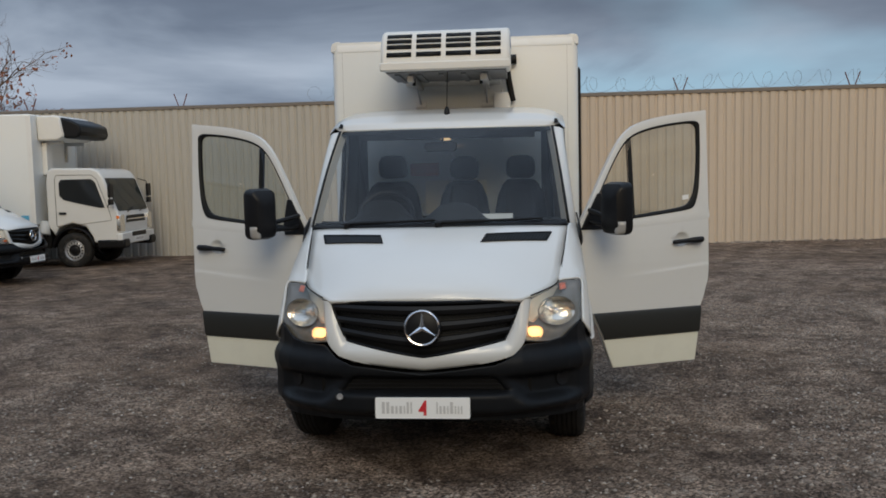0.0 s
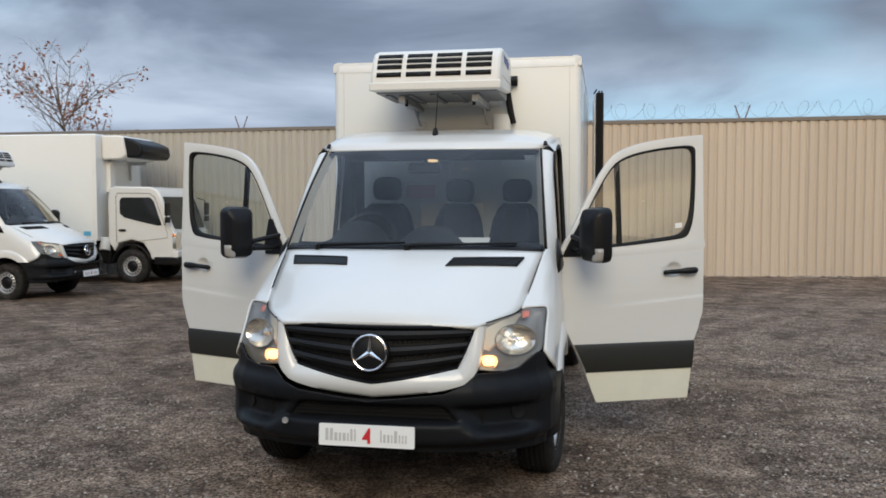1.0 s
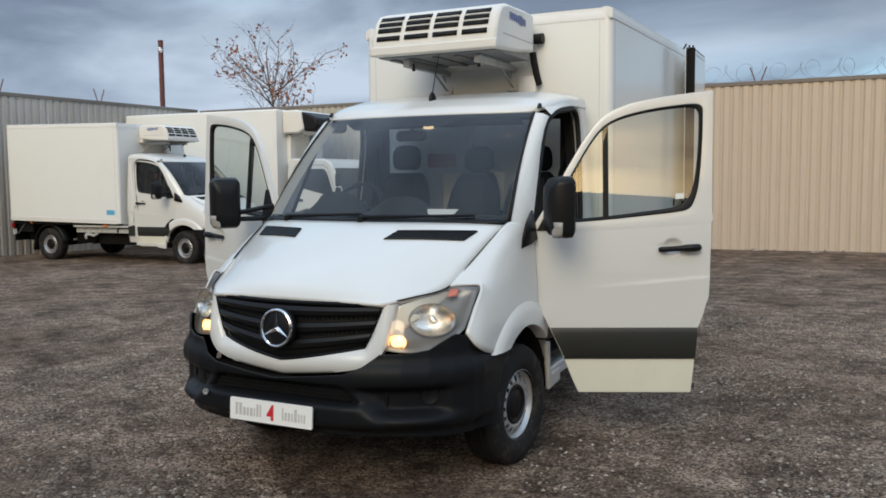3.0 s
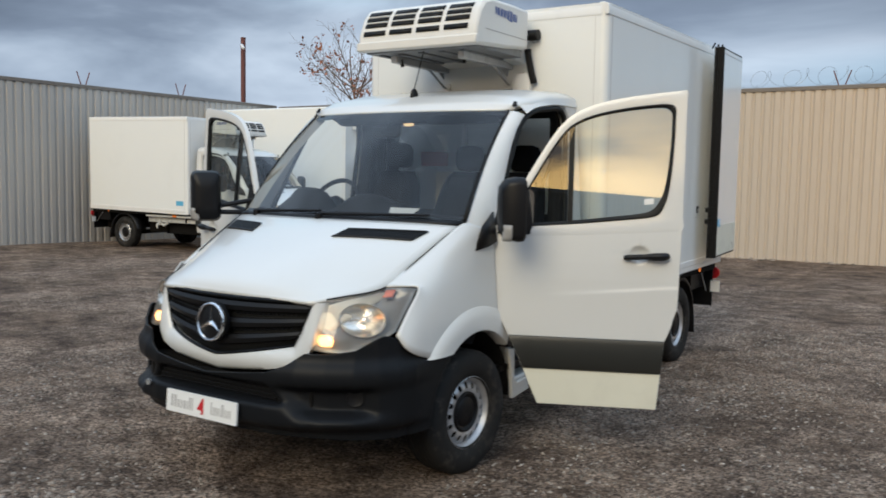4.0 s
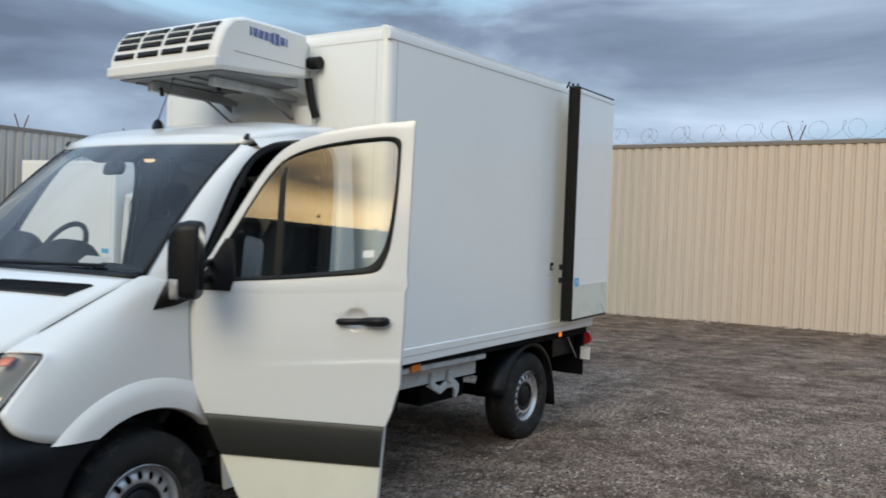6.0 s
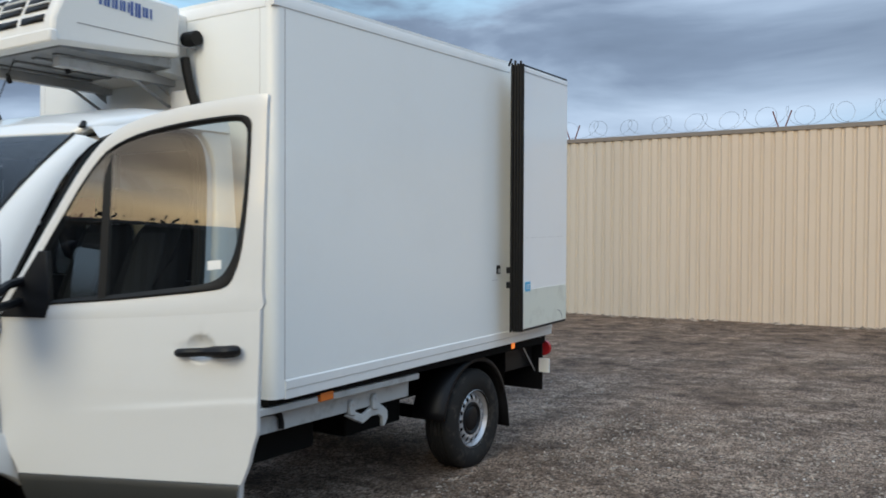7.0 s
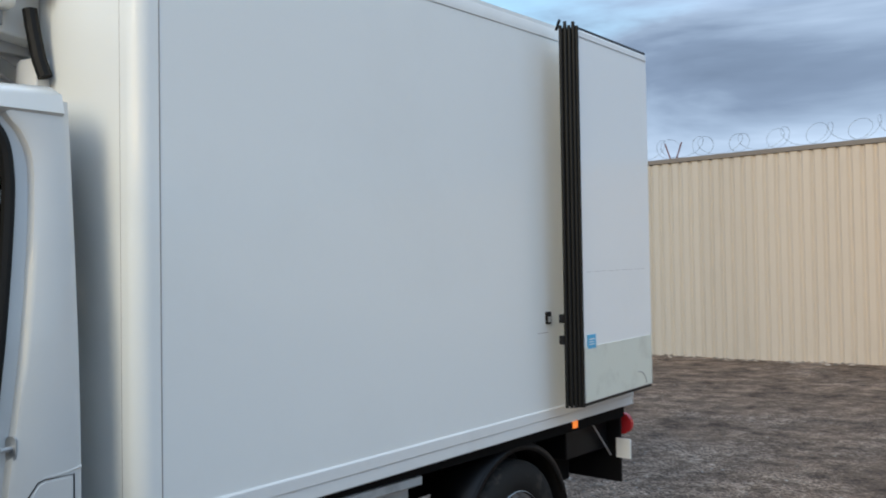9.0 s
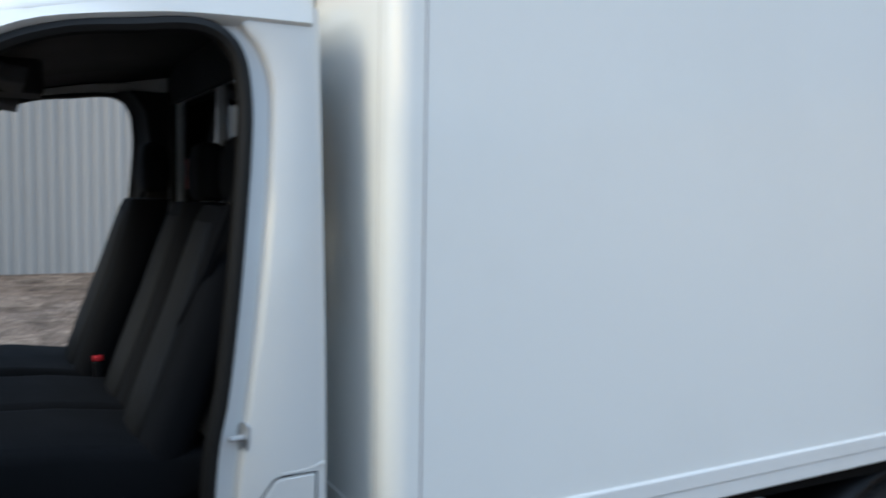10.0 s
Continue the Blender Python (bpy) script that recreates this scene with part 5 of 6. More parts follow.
        rows += [[vec((s * px, py, z)) for px, py, z in ((0.955, 2.29, 0.800), (0.972, 2.292, 0.795), (0.974, 2.462, 0.765), (0.955, 2.47, 0.770))]]
        made = loft(bm, rows, close_u=True)
        bm.faces.new(made[0])
        bm.faces.new(made[-1])
        part("trim_band", bm, TRIMBAND, van, "charcoal plastic trim block", bevel=0.004)
    # antenna
    bm = mesh()
    lathe(bm, [(0.040, -0.03), (0.038, 0.018), (0.027, 0.045), (0.010, 0.058), (0.0, 0.060)], 18, pose(0.01, 1.765, 2.205, 4) @ Matrix.Diagonal((0.58, 1.0, 1.0, 1.0)))
    tube(bm, [(0.01, 1.757, 2.24), (0.01, 1.88, 2.56)], 0.0032, 6)
    part("antenna", bm, BLACK, van, "thin black roof antenna")
    # grille
    def grille(u, v, d=0.0):
        w = 0.545 - (0.545 - 0.455) * (1 - v) ** 1.3
        x = w * u
        z0 = 0.733 + 0.077 * abs(u) ** 1.15
        y = 0.012 + 0.105 * abs(u) ** 2.2 + 0.035 * v
        return vec((x, y - d, z0 + (1.036 - z0) * v))

    bm = mesh()
    loft(bm, [[grille(u, v, -0.03) for u in np.linspace(-1, 1, 25)] for v in np.linspace(0, 1, 8)])
    g = part("grille", bm, RUBBER, van, "black slatted radiator grille", solid=0.01)
    for v in (0.86, 0.56, 0.27):
        bm = mesh()
        loft(bm, [[grille(u, v + dv, d) for u in np.linspace(-0.985, 0.985, 25)] for dv, d in ((-0.10, -0.02), (-0.085, 0.006), (0.0, 0.014), (0.07, 0.004), (0.075, -0.02))], close_v=True)
        part("slat", bm, BLACK, g)
    bm = mesh()
    for v in (0.42, 0.72, 0.965):
        for k in range(40):
            u = -0.92 + 1.84 * k / 39
            if abs(u) > 0.18:
                p = grille(u, v, -0.004)
                cuboid(bm, (p.x - 0.004, p.y, p.z - 0.004), (p.x + 0.004, p.y + 0.01, p.z + 0.004))
    tagged(part("grille_mesh", bm, BUMPER, g), kind="stuff")
    for dv in (0.0,):
        bm = mesh()
        border = [grille(-1 + 2 * k / 24, 0.0) for k in range(25)] + [grille(1, k / 8) for k in range(1, 9)] + [grille(1 - 2 * k / 24, 1.0) for k in range(1, 25)] + [grille(-1, 1 - k / 8) for k in range(1, 8)]
        tube(bm, border, 0.011, 6, closed=True)
        part("grille_border", bm, BUMPER, g)
    # round badge: a ring with three spokes
    S = pose(0, -0.022, 0.905, 84, 0, 0)
    bm = mesh()
    lathe(bm, [(0.104, -0.03), (0.104, 0.0), (0.095, 0.006), (0.0, 0.006)], 40, S)
    badge = part("badge", bm, BLACK, g, "round badge with a three-pointed chrome star")
    bm = mesh()
    tube(bm, [S @ vec((0.0935 * math.cos(a), 0.0935 * math.sin(a), 0.009)) for a in np.linspace(0, 2 * math.pi, 48, endpoint=False)], 0.0075, 8, closed=True)
    for k in range(3):
        a = radians(90 + 120 * k)
        e, n = vec((math.cos(a), math.sin(a), 0)), vec((-math.sin(a), math.cos(a), 0))
        c, z = vec((0, 0, 0.018)), vec((0, 0, 0.007))
        tip, l, r = e * 0.092 + z, n * 0.016 + z - e * 0.010, -n * 0.016 + z - e * 0.010
        vs = [bm.verts.new(S @ q) for q in (tip + vec((0, 0, 0.004)), l, c, r)]
        bm.faces.new((vs[0], vs[1], vs[2]))
        bm.faces.new((vs[0], vs[2], vs[3]))
    ob = part("badge_star", bm, CHROME, g, "chrome three-pointed star in a ring", sharp=15)
    # white surround of the grille, in one sweep from corner to corner
    side_line = catmull([(0.50, 0.08, 0.729), (0.545, 0.095, 0.772), (0.575, 0.112, 0.83), (0.590, 0.145, 0.93), (0.603, 0.185, 1.036)], 4)
    sweep = [(grille(-1.0, k / 16, 0.008), vec((-side_line[k].x, side_line[k].y, side_line[k].z))) for k in range(16, 0, -1)]
    for k in range(41):
        u = -1 + 2 * k / 40
        low = 0.653 + 0.048 * abs(u) + 0.028 * abs(u) ** 5
        sweep.append((grille(u, 0.0, 0.008), vec((u * 0.50, 0.025 + 0.055 * abs(u) ** 2.5, low))))
    sweep += [(grille(1.0, k / 16, 0.008), side_line[k]) for k in range(1, 17)]
    bm = mesh()
    loft(bm, [[a + vec((0, 0.03, 0)), a, a.lerp(b, 0.25) + vec((0, -0.010, 0)), a.lerp(b, 0.55) + vec((0, -0.013, 0)), a.lerp(b, 0.82) + vec((0, -0.008, 0)), b, b + vec((0, 0.04, 0))] for a, b in sweep])
    part("grille_surround", bm, PAINT, van, "white surround of the radiator grille", sharp=65)
    # head lamps
    for s in (-1, 1):
        def L(u, v, d=0.0):
            p = lamp_point(u, v, d)
            return vec((s * p.x, p.y, p.z))

        bm = mesh()
        n = 18
        rows = [[L(u, v, 0.075 * math.sin(math.pi * v) ** 0.5 * max(0.0, math.sin(math.pi * min(1, 0.1 + u * 0.9))) ** 0.5 + 0.004) for u in np.linspace(0, 1, n)] for v in np.linspace(0, 1, 10)]
        loft(bm, rows)
        lamp = part("head_lamp", bm, HOUSING, van, "wide head lamp with its amber side light lit" if lit else "wide clear head lamp", solid=0.006)
        bm = mesh()
        loft(bm, [[L(u, v) for u in np.linspace(0, 1, n)] for v in np.linspace(0, 1, 10)])
        cover = part("lamp_cover", bm, LENS, lamp)
        cover.visible_shadow = False
        bm = mesh()
        rows = []
        for u in np.linspace(0.012, 0.95, 20):
            vb = np.interp(u, (0, 0.12, 0.30, 0.48, 0.60, 0.95), (0.22, 0.34, 0.52, 0.72, 0.84, 0.92))
            rows.append([L(u, vb + (0.985 - vb) * k / 5, 0.018 + 0.045 * (1 - k / 5)) for k in range(6)])
        loft(bm, rows)
        part("bright_liner", bm, LINER, lamp, "bright liner of the lamp", solid=0.003)
        c = L(0.47, 0.50, 0.034)
        F = Matrix.Translation(c) @ pose(0, 0, 0, 84, 0, s * 26) @ Matrix.Diagonal((1.25, 0.88, 1.0, 1.0))
        bm = mesh()
        rings = []
        for r0, h in ((0.094, 0.026), (0.080, 0.010), (0.060, -0.003), (0.038, -0.012), (0.020, -0.016)):
            rings.append([F @ vec((r0 * math.cos(a), r0 * math.sin(a), h + 0.0010 * math.sin(22 * a))) for a in np.linspace(0, 2 * math.pi, 54, endpoint=False)])
        loft(bm, rings, close_u=True)
        bowl = part("reflector", bm, REFLECTOR, lamp, "bright fluted head lamp reflector")
        bm = mesh()
        lathe(bm, [(0.020, -0.016), (0.018, 0.010), (0.014, 0.020), (0.0, 0.024)], 16, F)
        part("bulb_cap", bm, CHROME, bowl)
        bm = mesh()
        tube(bm, [F @ vec((0.096 * math.cos(a), 0.096 * math.sin(a), 0.027)) for a in np.linspace(0, 2 * math.pi, 40, endpoint=False)], 0.0035, 6, closed=True)
        part("reflector_ring", bm, HOUSING, bowl)
        bm = mesh()
        loft(bm, [[L(u, v, 0.006) for u in np.linspace(0.53, 0.66, 5)] for v in (0.84, 0.90, 0.96)])
        part("side_marker", bm, LAMP_RED, lamp, "small red mark at the lamp's upper edge", solid=0.004)
        c = L(0.150, 0.185, 0.030)
        F = Matrix.Translation(c) @ pose(0, 0, 0, 86, 0, s * 12)
        bm = mesh()
        rows = [[F @ vec((px * k, py * k, h)) for px, py in rounded(-0.034, -0.024, 0.034, 0.024, 0.022, 5)] for k, h in ((1.0, -0.02), (1.0, 0.006), (0.86, 0.018), (0.4, 0.025))]
        made = loft(bm, rows, close_u=True)
        bm.faces.new(made[-1])
        part("side_light", bm, AMBER_ON if lit else AMBER, lamp, "lit amber side light" if lit else "amber side light")
        bm = mesh()
        loft(bm, [[F @ vec((px * k, py * k, h)) for px, py in rounded(-0.034, -0.024, 0.034, 0.024, 0.022, 5)] for k, h in ((1.02, -0.012), (1.25, -0.004), (1.42, 0.008))], close_u=True)
        part("side_light_bowl", bm, LINER, lamp)
    # bumper
    bm = mesh()
    ss = np.linspace(0, 1, 141)
    rows = []
    for v in np.linspace(0, 1, 81):
        half = [bumper_surface(float(s), float(v)) for s in ss]
        rows.append(mirrored_row(half))
    loft(bm, rows)
    bumper = part("front_bumper", bm, BUMPER, van, "dark grey plastic front bumper with a middle air intake", solid=0.012, offset=0, sharp=60)
    bm = mesh()
    cuboid(bm, (-0.60, 0.08, 0.43), (0.60, 0.16, 0.66))
    part("bumper_carrier", bm, UNDER, bumper)
    # black sheet in place of the shade deep in the intake
    bm = mesh()
    cuboid(bm, (-0.46, 0.012, 0.525), (0.46, 0.03, 0.645))
    intake = part("intake_screen", bm, RUBBER, bumper, "black sheet that puts shade into the air intake's recess")
    for z in (0.556, 0.578, 0.600):
        bm = mesh()
        cuboid(bm, (-0.43, 0.0, z), (0.43, 0.012, z + 0.008))
        part("intake_slat", bm, BLACK, intake)
    for s in (-1, 1):
        bm = mesh()
        p = bumper_surface(0.50, 0.47)
        lathe(bm, [(0.045, 0), (0.043, 0.012), (0.030, 0.008), (0.0, 0.006)], 20, Matrix.Translation((s * p.x, p.y - 0.002, p.z)) @ pose(0, 0, 0, 90, 0, s * 36))
        part("fog_lamp_blank", bm, BLACK, bumper)
    bm = mesh()
    lathe(bm, [(0.017, 0), (0.017, 0.012), (0.010, 0.012), (0.010, 0.003), (0.0, 0.003)], 16, pose(-0.470, -0.045, 0.525, 90))
    part("towing_eye_cover", bm, GALV, bumper, "small round towing eye")
    # front plate: plain marks only
    P = pose(0, -0.099, 0.473, 86, 0, 0)
    bm = mesh()
    prism(bm, rounded(-0.262, -0.058, 0.262, 0.058, 0.008, 3), -0.008, 0.0, P)
    plate = part("front_plate", bm, PAPER, bumper, "white plate with plain grey marks and a red one")
    Q = P
    spots, x, r = [], -0.225, random.Random(5)
    while x < 0.215:
        w = r.choice((0.008, 0.012, 0.016))
        if not -0.06 < x + w and x < 0.05 or x > 0.06 or x + w < -0.055:
            spots.append((x, -0.03, x + w, 0.012 + r.choice((0.0, 0.022))))
        x += w + 0.009
    for q in spots:
        if q[2] < -0.03 or q[0] > 0.045:
            bars("plate_mark", PALE_INK, bumper, [q], Q)
    bm = mesh()
    prism(bm, [(-0.022, -0.012), (0.012, 0.042), (0.022, 0.042), (0.022, -0.040), (0.006, -0.040), (0.006, -0.020), (-0.022, -0.020)], 0, 0.002, Q)
    part("plate_mark", bm, RED_INK, bumper)
    for s in (-1, 1):
        bm = mesh()
        cuboid(bm, (s * 0.17 - 0.02, -0.090, 0.46), (s * 0.17 + 0.02, -0.04, 0.49))
        part("plate_holder", bm, BLACK, bumper)
    # inside
    bm = mesh()
    prof = [(0.86, 1.38), (0.98, 1.43), (1.14, 1.44), (1.24, 1.39), (1.28, 1.15), (1.24, 0.85), (1.15, 0.70)]
    rows = []
    for f in np.linspace(-1, 1, 41):
        lift = 0.14 * math.exp(-(((f + 0.47) / 0.20) ** 4)) + 0.11 * math.exp(-(((f - 0.13) / 0.20) ** 4))
        rows.append([vec((0.84 * f, q.y + 0.17 * abs(f) ** 2.2 * (1 if q.y < 1.1 else 0.3), q.z + lift * min(1.0, max(0.0, (q.y - 0.92) / 0.2)) * (1 if q.z > 1.2 else 0))) for q in catmull([(0, a, b) for a, b in prof], 3)])
    loft(bm, rows)
    dash = part("dashboard", bm, DASH, van, "dark grey dashboard", solid=0.02)
    bm = mesh()
    W = pose(-0.42, 1.44, 1.465, 60, 0, 0)
    tube(bm, [W @ vec((0.195 * math.cos(a), 0.195 * math.sin(a), 0)) for a in np.linspace(0, 2 * math.pi, 40, endpoint=False)], 0.016, 8, closed=True)
    for a in (0, 180, 270):
        e = vec((math.cos(radians(a)), math.sin(radians(a)), 0))
        tube(bm, [W @ (e * 0.05), W @ (e * 0.19)], 0.014, 6)
    lathe(bm, [(0.075, -0.03), (0.07, 0.012), (0.045, 0.02), (0.0, 0.02)], 20, W)
    tube(bm, [W @ vec((0, 0, -0.02)), W @ vec((0, 0, -0.32))], 0.03, 10)
    part("steering_wheel", bm, BLACK, dash, "black steering wheel")
    bm = mesh()
    prism(bm, [(-0.105, -0.045), (0.105, -0.05), (0.11, 0.05), (-0.10, 0.05)], 0, 0.0015, pose(0.39, 1.095, 1.462, 22, 0, 3))
    part("paper_sheet", bm, PAPER, dash, "white sheet of paper on the dashboard")
    bm = mesh()
    cuboid(bm, (-0.84, 1.05, 0.44), (0.84, 2.43, 0.50))
    part("cab_floor", bm, DASH, van)
    seat(van, -0.49, 0.52, "black fabric driver's seat", -0.025, tall=0.02)
    seat(van, 0.09, 0.44, "black fabric middle passenger seat", 0.055)
    seat(van, 0.55, 0.44, "black fabric outer passenger seat", 0.055)
    for x0, x1 in ((-0.71, -0.60), (0.73, 0.68)):
        bm = mesh()
        tube(bm, [(x0 * 1.10, 2.36, 1.92), (x0, 2.24, 1.55), (x1 * 0.75, 2.07, 1.10), (x1 * 0.5, 2.06, 1.0)], 0.012, 4)
        part("seat_belt", bm, FABRIC, van)
    bm = mesh()
    cuboid(bm, (-0.195, 2.05, 1.160), (-0.165, 2.08, 1.178))
    part("belt_buckle", bm, RED_INK, van, "red seat belt buckle", bevel=0.004)
    bm = mesh()
    cuboid(bm, (-0.193, 2.052, 1.02), (-0.167, 2.078, 1.159))
    part("buckle_stalk", bm, BLACK, van, bevel=0.004)
    bm = mesh()
    cuboid(bm, (-0.24, 2.428, 1.44), (0.27, 2.440, 1.71))
    part("bulkhead_board", bm, INNER_CREAM, van, "cream board behind the seats")
    bm = mesh()
    prism(bm, rounded(-0.36, 1.75, -0.12, 1.86, 0.02), 0, 0.004, Matrix(((1, 0, 0, 0), (0, 0, -1, 2.40), (0, 1, 0, 0), (0, 0, 0, 1))))
    part("red_label", bm, RED_LABEL, van, "red printed label on the rear window")
    for s in (-1, 1):
        bm = mesh()
        tube(bm, [(s * 0.05, 1.60, 2.06), (s * 0.05, 1.62, 2.03)], 0.01, 6)
        loft(bm, [[vec((s * x, y, z)) for x in (0.10, 0.66)] for y, z in ((1.70, 2.075), (1.80, 2.035), (1.84, 2.03))])
        part("sun_visor", bm, LINING, van, solid=0.014)
    for s in (-1, 1):
        front_door(van, s, opened + (4.0 if opened and s < 0 else 0.0))


def cold_box(van, lit, rear_open):
    """The insulated box body with rails, corner posts, rear door and cooling unit."""
    X, Y0, Y1, Z0, Z1 = 1.040, 2.615, 5.73, 0.820, 2.900
    bm = mesh()
    r = 0.055
    plan = [(X, Y1 - 0.02)]
    plan += [(-X, Y1 - 0.02)]
    plan += [(-X + r - r * math.cos(a), Y0 + r - r * math.sin(a)) for a in np.linspace(0, math.pi / 2, 7)]
    plan += [(X - r + r * math.sin(a), Y0 + r - r * math.cos(a)) for a in np.linspace(0, math.pi / 2, 7)]
    prism(bm, plan, Z0, Z1 - 0.006)
    body = part("box_body", bm, PANEL, van, "white insulated box body")
    # joints of the corner posts, roof rails, floor rails
    for s in (-1, 1):
        bm = mesh()
        cuboid(bm, (s * (X - 0.001), Y0 + 0.083, 0.915), (s * (X + 0.001), Y0 + 0.087, Z1 - 0.086))
        part("side_joint", bm, GREY_INK, body)
        bm = mesh()
        cuboid(bm, (s * (X - 0.0925), Y0 - 0.0006, Z0 + 0.02), (s * (X - 0.0905), Y0 + 0.001, Z1 - 0.09))
        part("front_joint", bm, GREY_INK, body)
        bm = mesh()
        prism(bm, [(X - 0.02, Z1 - 0.085), (X + 0.004, Z1 - 0.085), (X + 0.004, Z1 - 0.035), (X - 0.006, Z1 - 0.010), (X - 0.035, Z1 + 0.002), (X - 0.07, Z1 + 0.002)], Y0 + 0.002, Y1, Matrix(((s, 0, 0, 0), (0, 0, 1, 0), (0, 1, 0, 0), (0, 0, 0, 1))))
        part("roof_rail", bm, RAIL, body, bevel=0.003)
        bm = mesh()
        prism(bm, [(X - 0.03, 0.812), (X + 0.001, 0.812), (X + 0.003, 0.816), (X + 0.003, 0.860), (X + 0.007, 0.865), (X + 0.007, 0.906), (X + 0.003, 0.913), (X - 0.03, 0.913)], Y0 + 0.088, Y1 + 0.02, Matrix(((s, 0, 0, 0), (0, 0, 1, 0), (0, 1, 0, 0), (0, 0, 0, 1))))
        part("floor_rail", bm, RAIL, body, "white floor rail", flat=True)
    bm = mesh()
    prism(bm, [(Y0, Z1 - 0.088), (Y0 - 0.003, Z1 - 0.088), (Y0 - 0.003, Z1 - 0.03), (Y0 + 0.015, Z1 - 0.004), (Y0 + 0.06, Z1 + 0.002), (Y0 + 0.06, Z1 - 0.01)], -X + 0.05, X - 0.05, Matrix(((0, 0, 1, 0), (1, 0, 0, 0), (0, 1, 0, 0), (0, 0, 0, 1))))
    part("front_roof_rail", bm, RAIL, body, bevel=0.002)
    bm = mesh()
    cuboid(bm, (-X + 0.10, Y0 - 0.003, 0.800), (X - 0.10, Y0 + 0.01, 0.905))
    part("front_floor_rail", bm, RAIL, body, bevel=0.002)
    bm = mesh()
    for z in (Z0 + 0.01, Z1 - 0.09):
        cuboid(bm, (-X, Y1 - 0.02, z), (X, Y1 + 0.02, z + 0.09))
    for s in (-1, 1):
        cuboid(bm, (s * (X - 0.08), Y1 - 0.02, Z0 + 0.1), (s * X, Y1 + 0.02, Z1 - 0.09))
    part("rear_frame", bm, RAIL, body, bevel=0.004)
    if rear_open:
        # latch and a scratch on the side wall, beside the folded door
        bm = mesh()
        prism(bm, rounded(4.860, 1.342, 4.905, 1.405, 0.008, 3), X - 0.005, X + 0.010, Matrix(((0, 0, 1, 0), (1, 0, 0, 0), (0, 1, 0, 0), (0, 0, 0, 1))))
        lat = part("door_latch_plate", bm, BLACK, body, "small black door latch", bevel=0.003)
        bm = mesh()
        cuboid(bm, (X + 0.008, 4.872, 1.352), (X + 0.016, 4.890, 1.380))
        part("latch_tongue", bm, STEEL, lat)
        bm = mesh()
        cuboid(bm, (X, 4.795, 1.299), (X + 0.0008, 4.885, 1.3015))
        part("scratch_line", bm, GREY_INK, body)
        # swung right round against the side; its free edge carries ribbed seals
        D = pose(X + 0.045, 5.750, 0, 0, 0, 2.4)
        w, zb, zt = 0.80, 0.938, 2.838
        bm = mesh()
        cuboid(bm, (0.0, -w, zb), (0.085, 0.0, zt), D)
        door = part("box_rear_door", bm, DOOR_WHITE, van, "white insulated rear door folded back along the side", bevel=0.006)
        bm = mesh()
        cuboid(bm, (0.0855, -w + 0.012, zb + 0.008), (0.0885, -0.012, 1.222), D)
        kick = part("kick_panel", bm, DOOR_BASE, door, "stained cream kick panel")
        bm = mesh()
        tube(bm, catmull([D @ vec((0.089, -0.19, 1.03)), D @ vec((0.089, -0.14, 1.02)), D @ vec((0.089, -0.10, 0.985)), D @ vec((0.089, -0.09, 0.955))], 4), 0.003, 4)
        part("scuff", bm, GREY_INK, kick)
        for k, (x, y) in enumerate(((0.028, -0.072), (0.046, -0.058), (0.062, -0.044), (0.076, -0.028), (0.087, -0.012))):
            bm = mesh()
            tube(bm, [D @ vec((x, -w + y, zb - 0.012)), D @ vec((x, -w + y, zt + 0.012 + 0.02 * (k % 2)))], 0.009, 8)
            part("seal_lip", bm, RUBBER, door, "black rubber seal lip")
        bm = mesh()
        prism(bm, [(0.010, -w), (0.018, -w - 0.066), (0.050, -w - 0.044), (0.090, -w - 0.005), (0.090, -w)], zb - 0.004, zt + 0.004, D)
        part("edge_seal", bm, RUBBER, door, "black rubber seal on the door's edge")
        for z in (1.372, 1.265):
            bm = mesh()
            prism(bm, rounded(-0.004, -w - 0.090, 0.026, -w - 0.060, 0.008, 3), z - 0.022, z + 0.022, D)
            part("seal_clip", bm, BLACK, door, bevel=0.004)
        for name, z in (("bottom_seal", zb - 0.006), ("top_seal", zt + 0.008)):
            bm = mesh()
            tube(bm, [D @ vec((0.070, -w, z)), D @ vec((0.070, 0.0, z))], 0.010, 6)
            part(name, bm, RUBBER, door)
        bm = mesh()
        tube(bm, [D @ vec((-0.01, -w - 0.05, zt)), D @ vec((0.02, -w - 0.065, zt + 0.045))], 0.008, 5)
        part("seal_end", bm, RUBBER, door)
        bm = mesh()
        cuboid(bm, (0.0852, -w + 0.01, zt - 0.040), (0.0872, -0.01, zt - 0.036), D)
        part("top_joint", bm, GREY_INK, door)
        for k in range(9):
            bm = mesh()
            y0 = -w + 0.05 + 0.078 * k
            cuboid(bm, (0.0852, y0, 1.600 + 0.001 * (k % 3)), (0.0860, y0 + 0.045 + 0.02 * (k % 2), 1.603 + 0.001 * (k % 3)), D)
            part("scratch_line", bm, PALE_INK, door)
        bm = mesh()
        cuboid(bm, (0.0852, -w + 0.040, 1.212), (0.0895, -w + 0.125, 1.282), D)
        part("sticker", bm, BLUE_STICKER, door, "pale blue square sticker")
        bars("sticker_marks", PAPER, door, [(-0.03, 0.005, 0.03, 0.010), (-0.03, -0.008, 0.02, -0.004), (-0.03, -0.021, 0.028, -0.017)], D @ pose(0.0895, -w + 0.083, 1.252, 90, 0, 90), 0.0008)
    else:
        bm = mesh()
        cuboid(bm, (-X - 0.002, Y0 + 0.13, 1.00), (-X, Y0 + 0.35, 1.10))
        part("sticker", bm, BLUE_STICKER, body, "pale blue sticker")
    # cooling unit on the front
    YF, YB, W2 = 1.80, Y0 - 0.003, 0.485
    bm = mesh()
